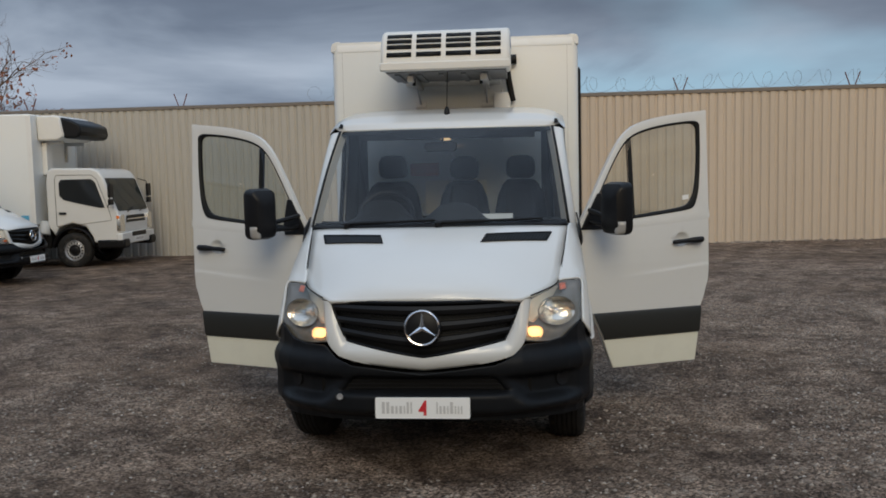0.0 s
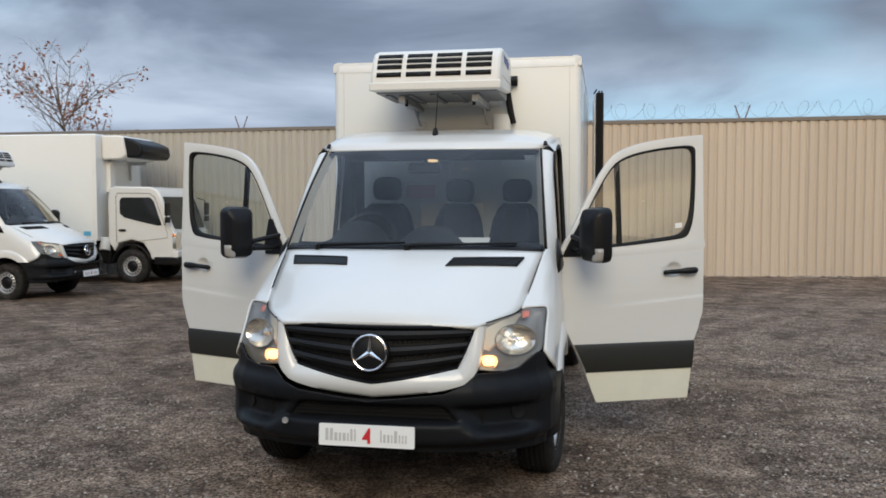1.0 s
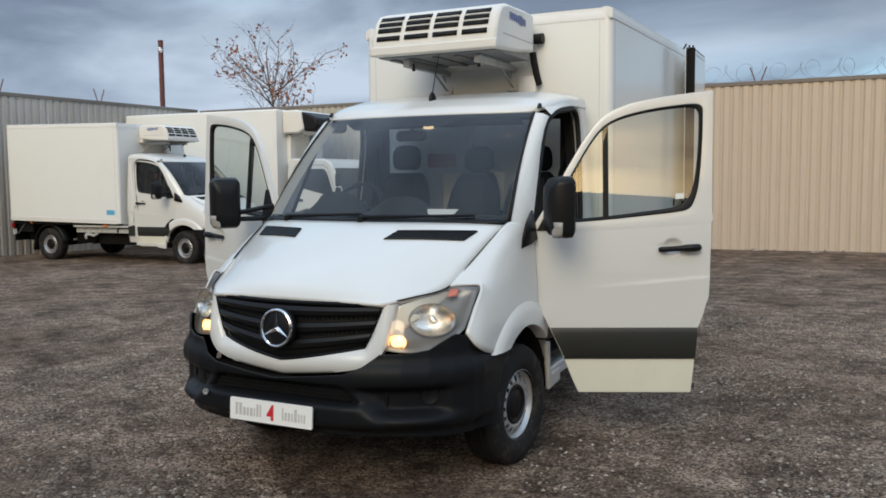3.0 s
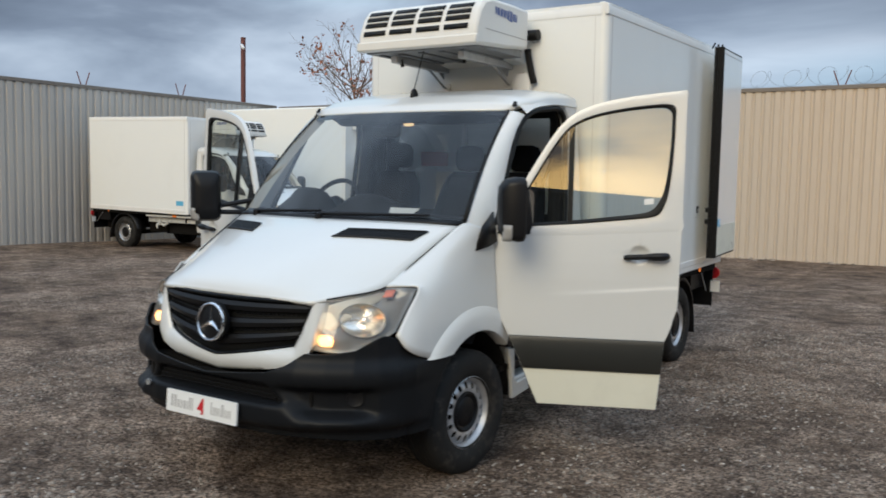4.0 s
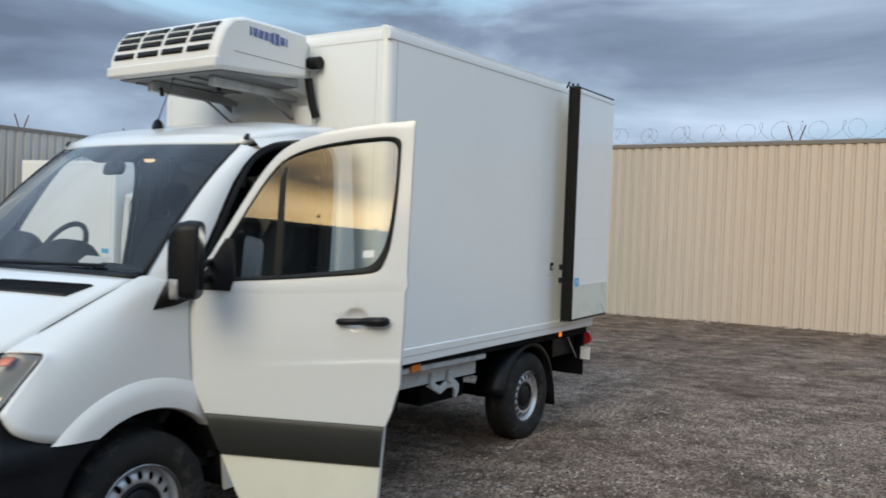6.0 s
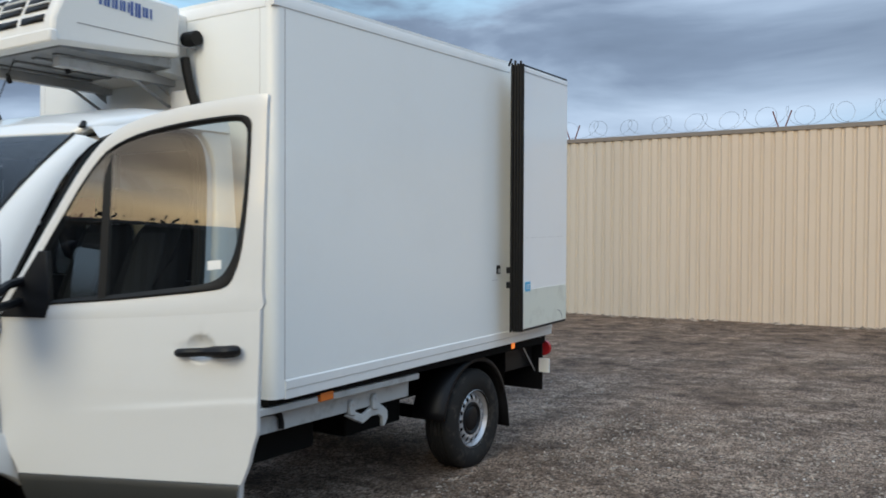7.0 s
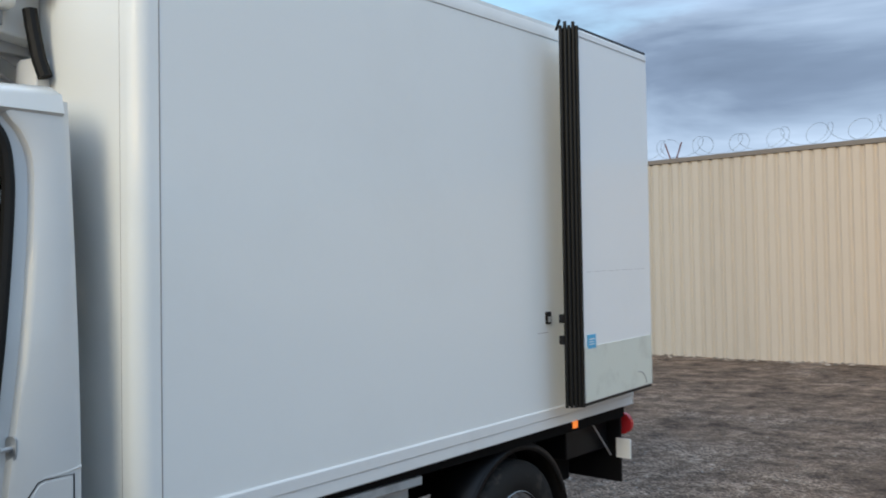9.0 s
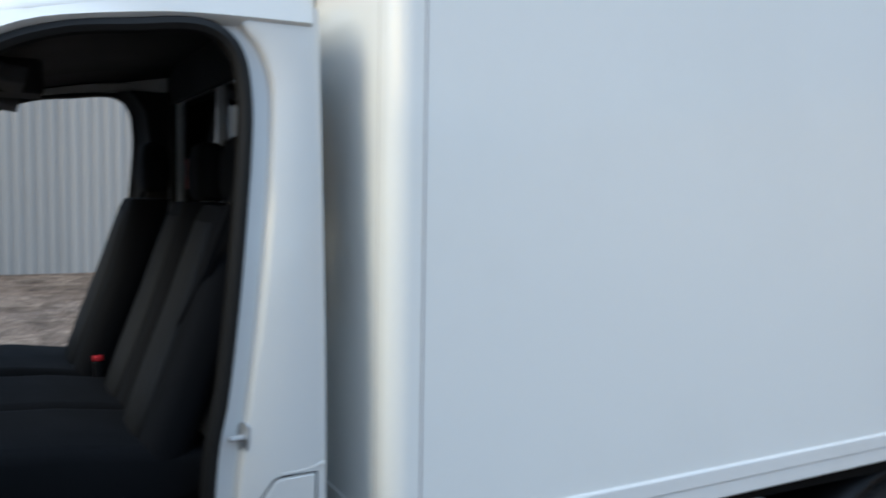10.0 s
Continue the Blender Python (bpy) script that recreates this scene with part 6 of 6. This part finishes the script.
    prof = [(2.50, 2.590), (2.50, 2.862), (2.30, 2.868), (1.98, 2.862), (1.885, 2.835), (1.825, 2.77), (1.775, 2.655), (1.765, 2.545), (1.79, 2.535), (2.2, 2.56)]
    prism(bm, prof, -W2, W2, Matrix(((0, 0, 1, 0), (1, 0, 0, 0), (0, 1, 0, 0), (0, 0, 0, 1))))
    unit = part("cooling_unit", bm, OLD_WHITE, van, "white refrigeration unit with dark air slots", bevel=0.022)

    def face(u, v):
        """On the sloped front: u across -1..1, v 0 low to 1 high."""
        p = np.array([(1.766, 2.55), (1.775, 2.655), (1.825, 2.77), (1.885, 2.835)])
        k = np.interp(v, (0, 0.35, 0.75, 1), (0, 1, 2, 3))
        i = min(int(k), 2)
        q = p[i] + (p[i + 1] - p[i]) * (k - i)
        return vec((u * W2, q[0], q[1]))

    for c in range(4):
        u0, u1 = -0.90 + 0.46 * c, -0.90 + 0.46 * c + 0.385
        for v0, v1 in ((0.29, 0.405), (0.50, 0.595), (0.645, 0.74), (0.80, 0.92)):
            bm = mesh()
            o = vec((0, -0.004, 0.003))
            vs = [bm.verts.new(face(u, v) + o) for u, v in ((u0, v0), (u1, v0), (u1, v1), (u0, v1))]
            bm.faces.new(vs)
            part("air_slot", bm, RUBBER, unit, solid=0.004, offset=0)
        bm = mesh()
        for v in (0.62, 0.77):
            tube(bm, [face(u0, v) + vec((0, -0.006, 0.004)), face(u1, v) + vec((0, -0.006, 0.004))], 0.005, 5)
        part("slot_bar", bm, OLD_WHITE, unit)
    bm = mesh()
    cuboid(bm, (-W2 + 0.03, 1.83, 2.528), (W2 - 0.03, 2.46, 2.58))
    for k in range(5):
        cuboid(bm, (-0.40 + 0.17 * k, 1.90, 2.516), (-0.36 + 0.17 * k, 2.44, 2.53))
    part("unit_underside", bm, TRAY, unit, "grey steel tray under the unit", bevel=0.004)
    bm = mesh()
    prism(bm, [(2.47, 2.52), (YB, 2.50), (YB, 2.84), (2.47, 2.85)], -0.40, 0.40, Matrix(((0, 0, 1, 0), (1, 0, 0, 0), (0, 1, 0, 0), (0, 0, 0, 1))))
    part("unit_neck", bm, OLD_WHITE, unit, "white neck between the unit and the box", bevel=0.01)
    bm = mesh()
    cuboid(bm, (-W2 - 0.006, 1.757, 2.538), (W2 + 0.006, 1.800, 2.600))
    part("front_lip", bm, OLD_WHITE, unit, "white lower lip of the casing", bevel=0.010)
    for s in (-1, 1):
        bm = mesh()
        cuboid(bm, (s * 0.28 - 0.025, 1.92, 2.470), (s * 0.28 + 0.025, YB, 2.52))
        prism(bm, [(2.60, 2.42), (2.60, 2.48), (2.50, 2.48)], s * 0.28 - 0.02, s * 0.28 - 0.012, Matrix(((0, 0, 1, 0), (1, 0, 0, 0), (0, 1, 0, 0), (0, 0, 0, 1))))
        part("support_arm", bm, GALV, unit, "galvanised support arm", bevel=0.003)
        bm = mesh()
        tube(bm, [(s * 0.28, 2.34, 2.478), (s * 0.28, 2.39, 2.462), (s * 0.28, 2.575, 2.362), (s * 0.28, 2.605, 2.355)], 0.009, 6)
        part("brace", bm, GALV, unit, "thin steel brace")
        bm = mesh()
        tube(bm, [(s * 0.26, 1.98, 2.50), (s * 0.26, 2.00, 2.45)], 0.013, 8)
        part("drain_cap", bm, BLACK, unit)
        bm = mesh()
        cuboid(bm, (s * 0.28 - 0.045, YB - 0.030, 2.325), (s * 0.28 + 0.045, YB, 2.350))
        cuboid(bm, (s * 0.28 - 0.045, YB - 0.008, 2.300), (s * 0.28 + 0.045, YB, 2.385))
        part("brace_foot", bm, RAIL, unit, bevel=0.006)
        bm = mesh()
        lathe(bm, [(0.009, 0), (0.009, 0.006), (0, 0.007)], 8, pose(s * 0.45, 1.768, 2.585, 90))
        part("bolt", bm, BLACK, unit)
    bm = mesh()
    tube(bm, [(0.455, 2.55, 2.60), (0.462, 2.555, 2.54), (0.482, 2.57, 2.42), (0.495, 2.585, 2.36)], 0.026, 10)
    lathe(bm, [(0.04, 0), (0.04, 0.09), (0.0, 0.09)], 14, pose(0.44, 2.57, 2.70, 0, 90, 0))
    part("hose", bm, RUBBER, unit, "black ribbed hose")
    bm = mesh()
    prism(bm, [(0.335, YB), (0.335, YB - 0.06), (0.40, YB - 0.075), (0.475, YB - 0.05), (0.475, YB)], 2.27, 2.43)
    part("hose_cover", bm, RAIL, unit, "white cover over the hose", bevel=0.006)
    bm = mesh()
    tube(bm, [(0.405, YB - 0.012, 2.02), (0.405, YB - 0.012, 2.46)], 0.008, 6)
    part("cable", bm, RAIL, unit)
    for s in (-1, 1):
        B = Matrix.Translation((s * (W2 + 0.001), 0, 0)) @ Matrix(((0, 0, s, 0), (s, 0, 0, 0), (0, 1, 0, 0), (0, 0, 0, 1)))
        r = random.Random(3)
        spots = []
        y = 2.015
        for k in range(14):
            w = 0.011 if k % 2 else 0.014
            h = 0.070 if k in (8, 9, 10) else 0.050
            z = 2.762 - (h - 0.05) / 2 - 0.012 * (k / 13)
            spots.append((y if s > 0 else -y - w, z, y + w if s > 0 else -y, z + h))
            y += w + (0.006 if k % 2 else 0.013)
        for q in spots:
            bars("maker_mark", BLUE_INK, unit, [q], B)
        bm = mesh()
        cuboid(bm, (s * W2 - 0.001, 1.90, 2.648), (s * W2 + 0.0015, 2.60, 2.653))
        part("casing_joint", bm, GREY_INK, unit)
    # side stickers and lamps on the floor rail
    for s in (-1, 1):
        for y, lamp, h in ((3.07, False, 0.055), (5.185, True, 0.024)):
            bm = mesh()
            cuboid(bm, (s * (X - 0.075), y - h, 0.738 + 0.02 * lamp), (s * (X - 0.035), y + h, 0.786 + 0.02 * lamp))
            part("side_marker_lamp", bm, AMBER_DIM if (lamp and lit) else AMBER, body, "small orange side marker lamp", bevel=0.006)


def chassis(van):
    bm = mesh()
    for s in (-1, 1):
        cuboid(bm, (s * 0.36, 0.35, 0.47), (s * 0.44, 5.7, 0.62))
    for y in (0.5, 2.5, 3.6, 4.2, 5.4):
        cuboid(bm, (-0.40, y, 0.50), (0.40, y + 0.08, 0.60))
    part("chassis_frame", bm, UNDER, van, "dark chassis frame", bevel=0.006)
    for s in (-1, 1):
        bm = mesh()
        prism(bm, [(0.80, 0.615), (0.90, 0.615), (0.90, 0.735), (0.985, 0.735), (0.985, 0.775), (0.80, 0.775)], 2.46, 3.98, Matrix(((s, 0, 0, 0), (0, 0, 1, 0), (0, 1, 0, 0), (0, 0, 0, 1))))
        rail = part("body_bearer", bm, CHASSIS, van, "pale grey body bearer under the box", bevel=0.006)
        bm = mesh()
        tube(bm, catmull([(s * 0.915, 2.47, 0.728), (s * 0.918, 2.70, 0.728), (s * 0.918, 2.78, 0.712), (s * 0.918, 2.80, 0.66), (s * 0.918, 2.80, 0.63)], 4), 0.016, 8)
        part("brake_hose", bm, RUBBER, rail)
        # two cast lugs with a hooked arm below the bearer
        turn = Matrix(((0, 0, s, 0), (1, 0, 0, 0), (0, 1, 0, 0), (0, 0, 0, 1)))
        for y, lean in ((3.385, -0.02), (3.60, 0.0)):
            bm = mesh()
            prism(bm, [(y - 0.025, 0.600), (y + 0.030, 0.590), (y + 0.028, 0.665), (y + 0.018, 0.690), (y - 0.012, 0.692), (y - 0.025, 0.670)], 0.900, 0.926, turn)
            part("tie_lug", bm, CHASSIS, rail, "grey cast lug", bevel=0.006)
            bm = mesh()
            lathe(bm, [(0.010, 0), (0.010, 0.006), (0, 0.007)], 8, pose(s * 0.926, y + 0.003, 0.665, 0, 90 * s, 0))
            part("bolt", bm, STEEL, rail)
        bm = mesh()
        prism(bm, [(3.34, 0.600), (3.42, 0.615), (3.50, 0.580), (3.58, 0.610), (3.63, 0.640), (3.70, 0.600), (3.74, 0.570), (3.745, 0.520), (3.715, 0.475), (3.690, 0.475), (3.690, 0.530), (3.65, 0.555), (3.58, 0.555), (3.50, 0.525), (3.42, 0.560)], 0.885, 0.912, turn)
        part("tie_arm", bm, CHASSIS, rail, "grey cast hooked arm", bevel=0.007)
    bm = mesh()
    cuboid(bm, (-0.75, 2.55, 0.36), (-0.42, 3.5, 0.62))
    cuboid(bm, (0.42, 2.6, 0.40), (0.70, 3.3, 0.60))
    cuboid(bm, (-0.45, 0.5, 0.30), (0.45, 2.4, 0.50))
    tube(bm, [(0.2, 1.5, 0.42), (0.2, 5.2, 0.42)], 0.045, 8)
    # two dark blocks added for the shadowed space round the rear axle
    cuboid(bm, (-0.60, 3.7, 0.36), (0.60, 4.3, 0.70))
    cuboid(bm, (-0.70, 4.95, 0.40), (0.70, 5.6, 0.74))
    part("underbody", bm, UNDER, van, bevel=0.02)
    for y in (FRONT_Y, REAR_Y):
        bm = mesh()
        tube(bm, [(-0.85, y, 0.335), (0.85, y, 0.335)], 0.05, 10)
        part("axle", bm, UNDER, van)
    bm = mesh()
    cuboid(bm, (-1.0, 2.62, 0.785), (1.0, 5.72, 0.850))
    part("box_floor", bm, UNDER, van)
    # rear mudguards, flaps and lamps
    for s in (-1, 1):
        bm = mesh()
        rows = []
        for x in (0.72, 0.97):
            rows.append([vec((s * x, REAR_Y + 0.44 * math.cos(a), 0.345 + 0.44 * math.sin(a))) for a in np.linspace(radians(172), radians(18), 22)] + [vec((s * x, 5.165, 0.36)), vec((s * x, 5.19, 0.205))])
        loft(bm, rows)
        loft(bm, [[vec((s * 0.97, REAR_Y + (0.44 - d) * math.cos(a), 0.345 + (0.44 - d) * math.sin(a))) for a in np.linspace(radians(172), radians(18), 22)] for d in (0.0, 0.03)])
        part("mudguard", bm, BLACK, van, "black plastic mudguard with a flap", solid=0.008)
        bm = mesh()
        cuboid(bm, (s * 0.50, 5.700, 0.405), (s * 0.985, 5.718, 0.835))
        cuboid(bm, (s * 0.955, 5.22, 0.790), (s * 0.975, 5.71, 0.842))
        cuboid(bm, (s * 0.60, 5.25, 0.60), (s * 0.90, 5.69, 0.80))
        lampb = part("lamp_board", bm, BLACK, van, "black board that carries the tail lamp", bevel=0.006)
        bm = mesh()
        tube(bm, [(s * 0.93, 5.45, 0.80), (s * 0.93, 5.68, 0.56)], 0.006, 5)
        part("stay", bm, GALV, lampb)
        bm = mesh()
        lathe(bm, [(0.062, 0), (0.062, 0.03), (0.05, 0.045), (0.0, 0.05)], 20, pose(s * 0.985, 5.715, 0.745, -90))
        part("tail_lamp", bm, RED_LENS, lampb, "round red tail lamp")
        bm = mesh()
        cuboid(bm, (s * 0.975, 5.664, 0.556), (s * 1.065, 5.676, 0.668))
        part("white_marker", bm, PAPER, lampb, "white square marker plate")
    for s in (-1, 1):
        wheel(van, s * 0.845, FRONT_Y, s, steer=-5.0)
        wheel(van, s * 0.860, REAR_Y, s)


def van_thing(name, label, opened, lit, rear_open, where):
    van = tagged(new(name), label, "van")
    cab(van, opened, lit)
    before = set(bpy.data.objects)
    cold_box(van, lit, rear_open)
    # the box stands a little higher at its rear end
    for ob in set(bpy.data.objects) - before:
        for v in ob.data.vertices:
            v.co.z += 0.0155 * max(0.0, v.co.y - 2.65)
    chassis(van)
    van.matrix_basis = where
    return van


van_thing("refrigerated_van", "white refrigerated van, both cab doors open, side lights on", 66.0, True, True, pose(0, 0, 0))
van_thing("refrigerated_van", "white refrigerated box van parked with its doors shut", 0.0, False, False, pose(-8.58, 10.49, -0.07, 0, 0, 93))


# ---- the cab-over truck beside the parked van ----
SIDE = Matrix(((0, 0, 1, 0), (1, 0, 0, 0), (0, 1, 0, 0), (0, 0, 0, 1)))      # outline in y, z drawn out along x


def cab_over_truck(where):
    truck = tagged(new("box_truck"), "white cab-over refrigerated truck with a tall box body", "truck")
    bm = mesh()
    prism(bm, [(0.06, 0.62), (0.02, 0.95), (0.05, 1.20), (0.36, 2.02), (0.46, 2.16), (0.62, 2.22), (1.50, 2.24), (1.62, 2.18), (1.66, 1.9), (1.66, 0.95), (1.55, 0.80), (1.52, 0.72), (1.40, 0.92), (1.10, 1.00), (0.80, 0.92), (0.66, 0.70), (0.62, 0.55), (0.10, 0.55)], -0.92, 0.92, SIDE)
    shell = part("cab_shell", bm, PAINT, truck, "white truck cab", bevel=0.05)
    X = 0.925
    for s in (-1, 1):
        B = Matrix.Translation((s * X, 0, 0)) @ Matrix(((0, 0, s, 0), (1, 0, 0, 0), (0, 1, 0, 0), (0, 0, 0, 1)))
        bm = mesh()
        prism(bm, [(0.34, 1.34), (0.53, 1.90), (0.62, 1.98), (1.30, 1.98), (1.36, 1.91), (1.36, 1.62), (1.26, 1.52), (0.90, 1.43), (0.44, 1.33)], -0.01, 0.006, B)
        part("side_window", bm, material("dark_tinted_window", (0.02, 0.022, 0.024), 0.08, var=0.05) if s < 0 else bpy.data.materials["dark_tinted_window"], shell, "dark side window", bevel=0.004)
        bm = mesh()
        ring = [(0.20, 1.05), (0.24, 1.25), (0.50, 1.98), (0.62, 2.07), (1.40, 2.08), (1.45, 2.0), (1.45, 0.95), (1.40, 0.92)]
        tube(bm, [B @ vec((a, b, 0.0)) for a, b in ring], 0.005, 4, closed=True)
        part("door_joint", bm, RUBBER, shell)
        bm = mesh()
        cuboid(bm, (1.22, 1.20, 0), (1.38, 1.25, 0.03), B)
        part("door_handle", bm, BLACK, shell, bevel=0.006)
        bm = mesh()
        tube(bm, [B @ vec((0.30, 1.98, 0.0)), B @ vec((0.16, 1.92, 0.16)), B @ vec((0.14, 1.72, 0.18)), B @ vec((0.16, 1.42, 0.14)), B @ vec((0.28, 1.36, 0.0))], 0.012, 6)
        for z0, z1 in ((1.56, 1.86), (1.40, 1.53)):
            prism(bm, rounded(-0.085, z0, 0.085, z1, 0.03), -0.03, 0.03, Matrix.Translation((s * (X + 0.17), 0.12, 0)) @ Matrix(((1, 0, 0, 0), (0, 0, 1, 0), (0, 1, 0, 0), (0, 0, 0, 1))))
        part("wing_mirror", bm, BLACK, truck, "black wing mirrors on a bracket")
        bm = mesh()
        rows = [[vec((s * x, 1.10 + 0.47 * math.cos(a), 0.42 + 0.47 * math.sin(a))) for a in np.linspace(radians(175), radians(5), 16)] for x in (0.60, 0.93)]
        loft(bm, rows)
        part("wheel_arch", bm, BLACK, truck, "black wheel arch lip", solid=0.025)
        bm = mesh()
        prism(bm, rounded(-0.13, 0.78, 0.13, 1.17, 0.05), -0.06, 0.03, Matrix.Translation((s * 0.80, 0.03, 0)) @ Matrix(((1, 0, 0, 0), (0, 0, -1, 0), (0, 1, 0, 0), (0, 0, 0, 1))))
        lamp = part("head_lamp", bm, REFLECTOR, truck, "clear head lamp", bevel=0.012)
        bm = mesh()
        cuboid(bm, (s * 0.90, 0.02, 1.08), (s * 0.940, 0.09, 1.15))
        part("indicator", bm, AMBER, truck, bevel=0.01)
        bm = mesh()
        cuboid(bm, (s * 0.60, -0.08, 0.42), (s * 0.94, 0.55, 0.62))
        part("bumper_end", bm, BLACK, truck, "black bumper end", bevel=0.04)
    F = Matrix(((1, 0, 0, 0), (0, 0, -1, 0), (0, 1, 0, 0), (0, 0, 0, 1)))
    slope = math.degrees(math.atan2(0.31, 0.82))
    bm = mesh()
    prism(bm, rounded(-0.84, 0.06, 0.84, 0.84, 0.07), -0.006, 0.010, pose(0, 0.05, 1.20, 90 - slope, 0, 0))
    part("windscreen", bm, SCREEN_GLASS, shell, "large windscreen")
    # opaque sheet painted dim in place of the unlit cab inside
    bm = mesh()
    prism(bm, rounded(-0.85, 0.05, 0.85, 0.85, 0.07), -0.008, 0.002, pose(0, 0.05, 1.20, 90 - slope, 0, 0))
    part("screen_backing", bm, material("painted_dim_sheet", (0.055, 0.068, 0.062), 0.8, var=0.3, size=3, spec=0.1), shell)
    bm = mesh()
    for x in (-0.4, 0.3):
        tube(bm, [pose(0, 0.05, 1.20, 90 - slope) @ vec((x, 0.02, 0.02)), pose(0, 0.05, 1.20, 90 - slope) @ vec((x + 0.4, 0.12, 0.025))], 0.012, 5)
    part("wipers", bm, BLACK, shell)
    bm = mesh()
    prism(bm, [(-0.56, 0.98), (0.56, 0.98), (0.50, 1.14), (-0.50, 1.14)], -0.03, 0.012, Matrix.Translation((0, 0.03, 0)) @ F)
    part("grille", bm, BLACK, shell, "dark grille", bevel=0.01)
    bm = mesh()
    cuboid(bm, (-0.52, -0.012, 1.045), (0.52, 0.02, 1.07))
    part("grille_bar", bm, CHROME, shell)
    bm = mesh()
    prism(bm, rounded(-0.93, 0.50, 0.93, 0.76, 0.04), -0.06, 0.08, Matrix.Translation((0, 0.04, 0)) @ F)
    bump = part("bumper", bm, PAINT, truck, "white front bumper", bevel=0.02)
    bm = mesh()
    prism(bm, rounded(-0.40, 0.66, 0.40, 0.76, 0.02), 0.08, 0.088, Matrix.Translation((0, 0.04, 0)) @ F)
    part("intake", bm, BLACK, bump)
    bm = mesh()
    prism(bm, rounded(-0.26, 0.535, 0.26, 0.645, 0.01), 0.08, 0.090, Matrix.Translation((0, 0.04, 0)) @ F)
    part("front_plate", bm, PAPER, bump)
    bars("plate_marks", GREY_INK, bump, [(-0.22 + 0.065 * k, 0.56, -0.18 + 0.065 * k, 0.62) for k in range(7)], Matrix.Translation((0, -0.05, 0)) @ F)
    # box body
    bm = mesh()
    cuboid(bm, (-1.05, 1.86, 0.98), (1.05, 6.6, 3.44))
    box = part("box_body", bm, PANEL, truck, "tall white box body", bevel=0.03)
    for s in (-1, 1):
        bm = mesh()
        cuboid(bm, (s * 1.052, 1.88, 0.90), (s * 1.065, 6.6, 1.02))
        part("floor_rail", bm, RAIL, box)
        bm = mesh()
        cuboid(bm, (s * 1.04, 1.84, 1.0), (s * 1.062, 1.95, 3.41))
        part("corner_post", bm, RAIL, box, bevel=0.008)
    bm = mesh()
    cuboid(bm, (-1.066, 2.0, 1.10), (-1.0655, 2.18, 1.20))
    part("sticker", bm, BLUE_STICKER, box, "pale blue sticker")
    # cooling unit: white casing with a black nose
    bm = mesh()
    prism(bm, [(1.86, 2.86), (1.86, 3.42), (1.45, 3.42), (1.33, 3.38), (1.25, 2.95), (1.40, 2.86)], -0.78, 0.78, SIDE)
    unit = part("cooling_unit", bm, OLD_WHITE, truck, "white refrigeration unit with a black nose", bevel=0.04)
    bm = mesh()
    prism(bm, [(1.28, 2.90), (1.36, 3.39), (1.08, 3.30), (0.90, 3.21), (0.87, 3.00), (0.95, 2.90)], -0.74, 0.74, SIDE)
    part("unit_nose", bm, BLACK, unit, "black nose of the cooling unit", bevel=0.05)
    for s in (-1, 1):
        bm = mesh()
        cuboid(bm, (s * 0.5 - 0.02, 1.40, 2.78), (s * 0.5 + 0.02, 1.86, 2.86))
        cuboid(bm, (s * 0.5 - 0.02, 1.80, 2.40), (s * 0.5 + 0.02, 1.86, 2.80))
        part("support_arm", bm, GALV, unit)
    bm = mesh()
    cuboid(bm, (-0.60, 1.75, 2.10), (-0.35, 1.86, 2.82))
    part("pipe_cover", bm, RAIL, unit, bevel=0.01)
    bm = mesh()
    for s in (-1, 1):
        cuboid(bm, (s * 0.35, 0.3, 0.55), (s * 0.45, 6.4, 0.75))
    cuboid(bm, (-0.95, 1.70, 0.50), (-0.50, 2.6, 0.88))
    cuboid(bm, (-0.92, 1.60, 0.45), (0.92, 1.80, 0.90))
    cuboid(bm, (-1.0, 1.9, 0.88), (1.0, 6.5, 0.98))
    part("chassis_frame", bm, UNDER, truck, bevel=0.02)
    bm = mesh()
    lathe(bm, [(0.0, 0.0), (0.12, 0.0), (0.13, 0.02), (0.13, 0.28), (0.12, 0.30), (0.0, 0.30)], 16, pose(-0.93, 1.74, 0.75, 0, 20, 0))
    part("air_filter", bm, CHASSIS, truck)
    for y in (1.10, 5.0):
        for s in (-1, 1):
            w = wheel(truck, s * 0.80, y, s)
            w.matrix_basis = pose(s * 0.80, y, 0.385) @ Matrix.Diagonal((1.0, 1.13, 1.13, 1))
    truck.matrix_basis = where
    return truck


cab_over_truck(pose(-8.445, 14.61, -0.10, 0, 0, 93))
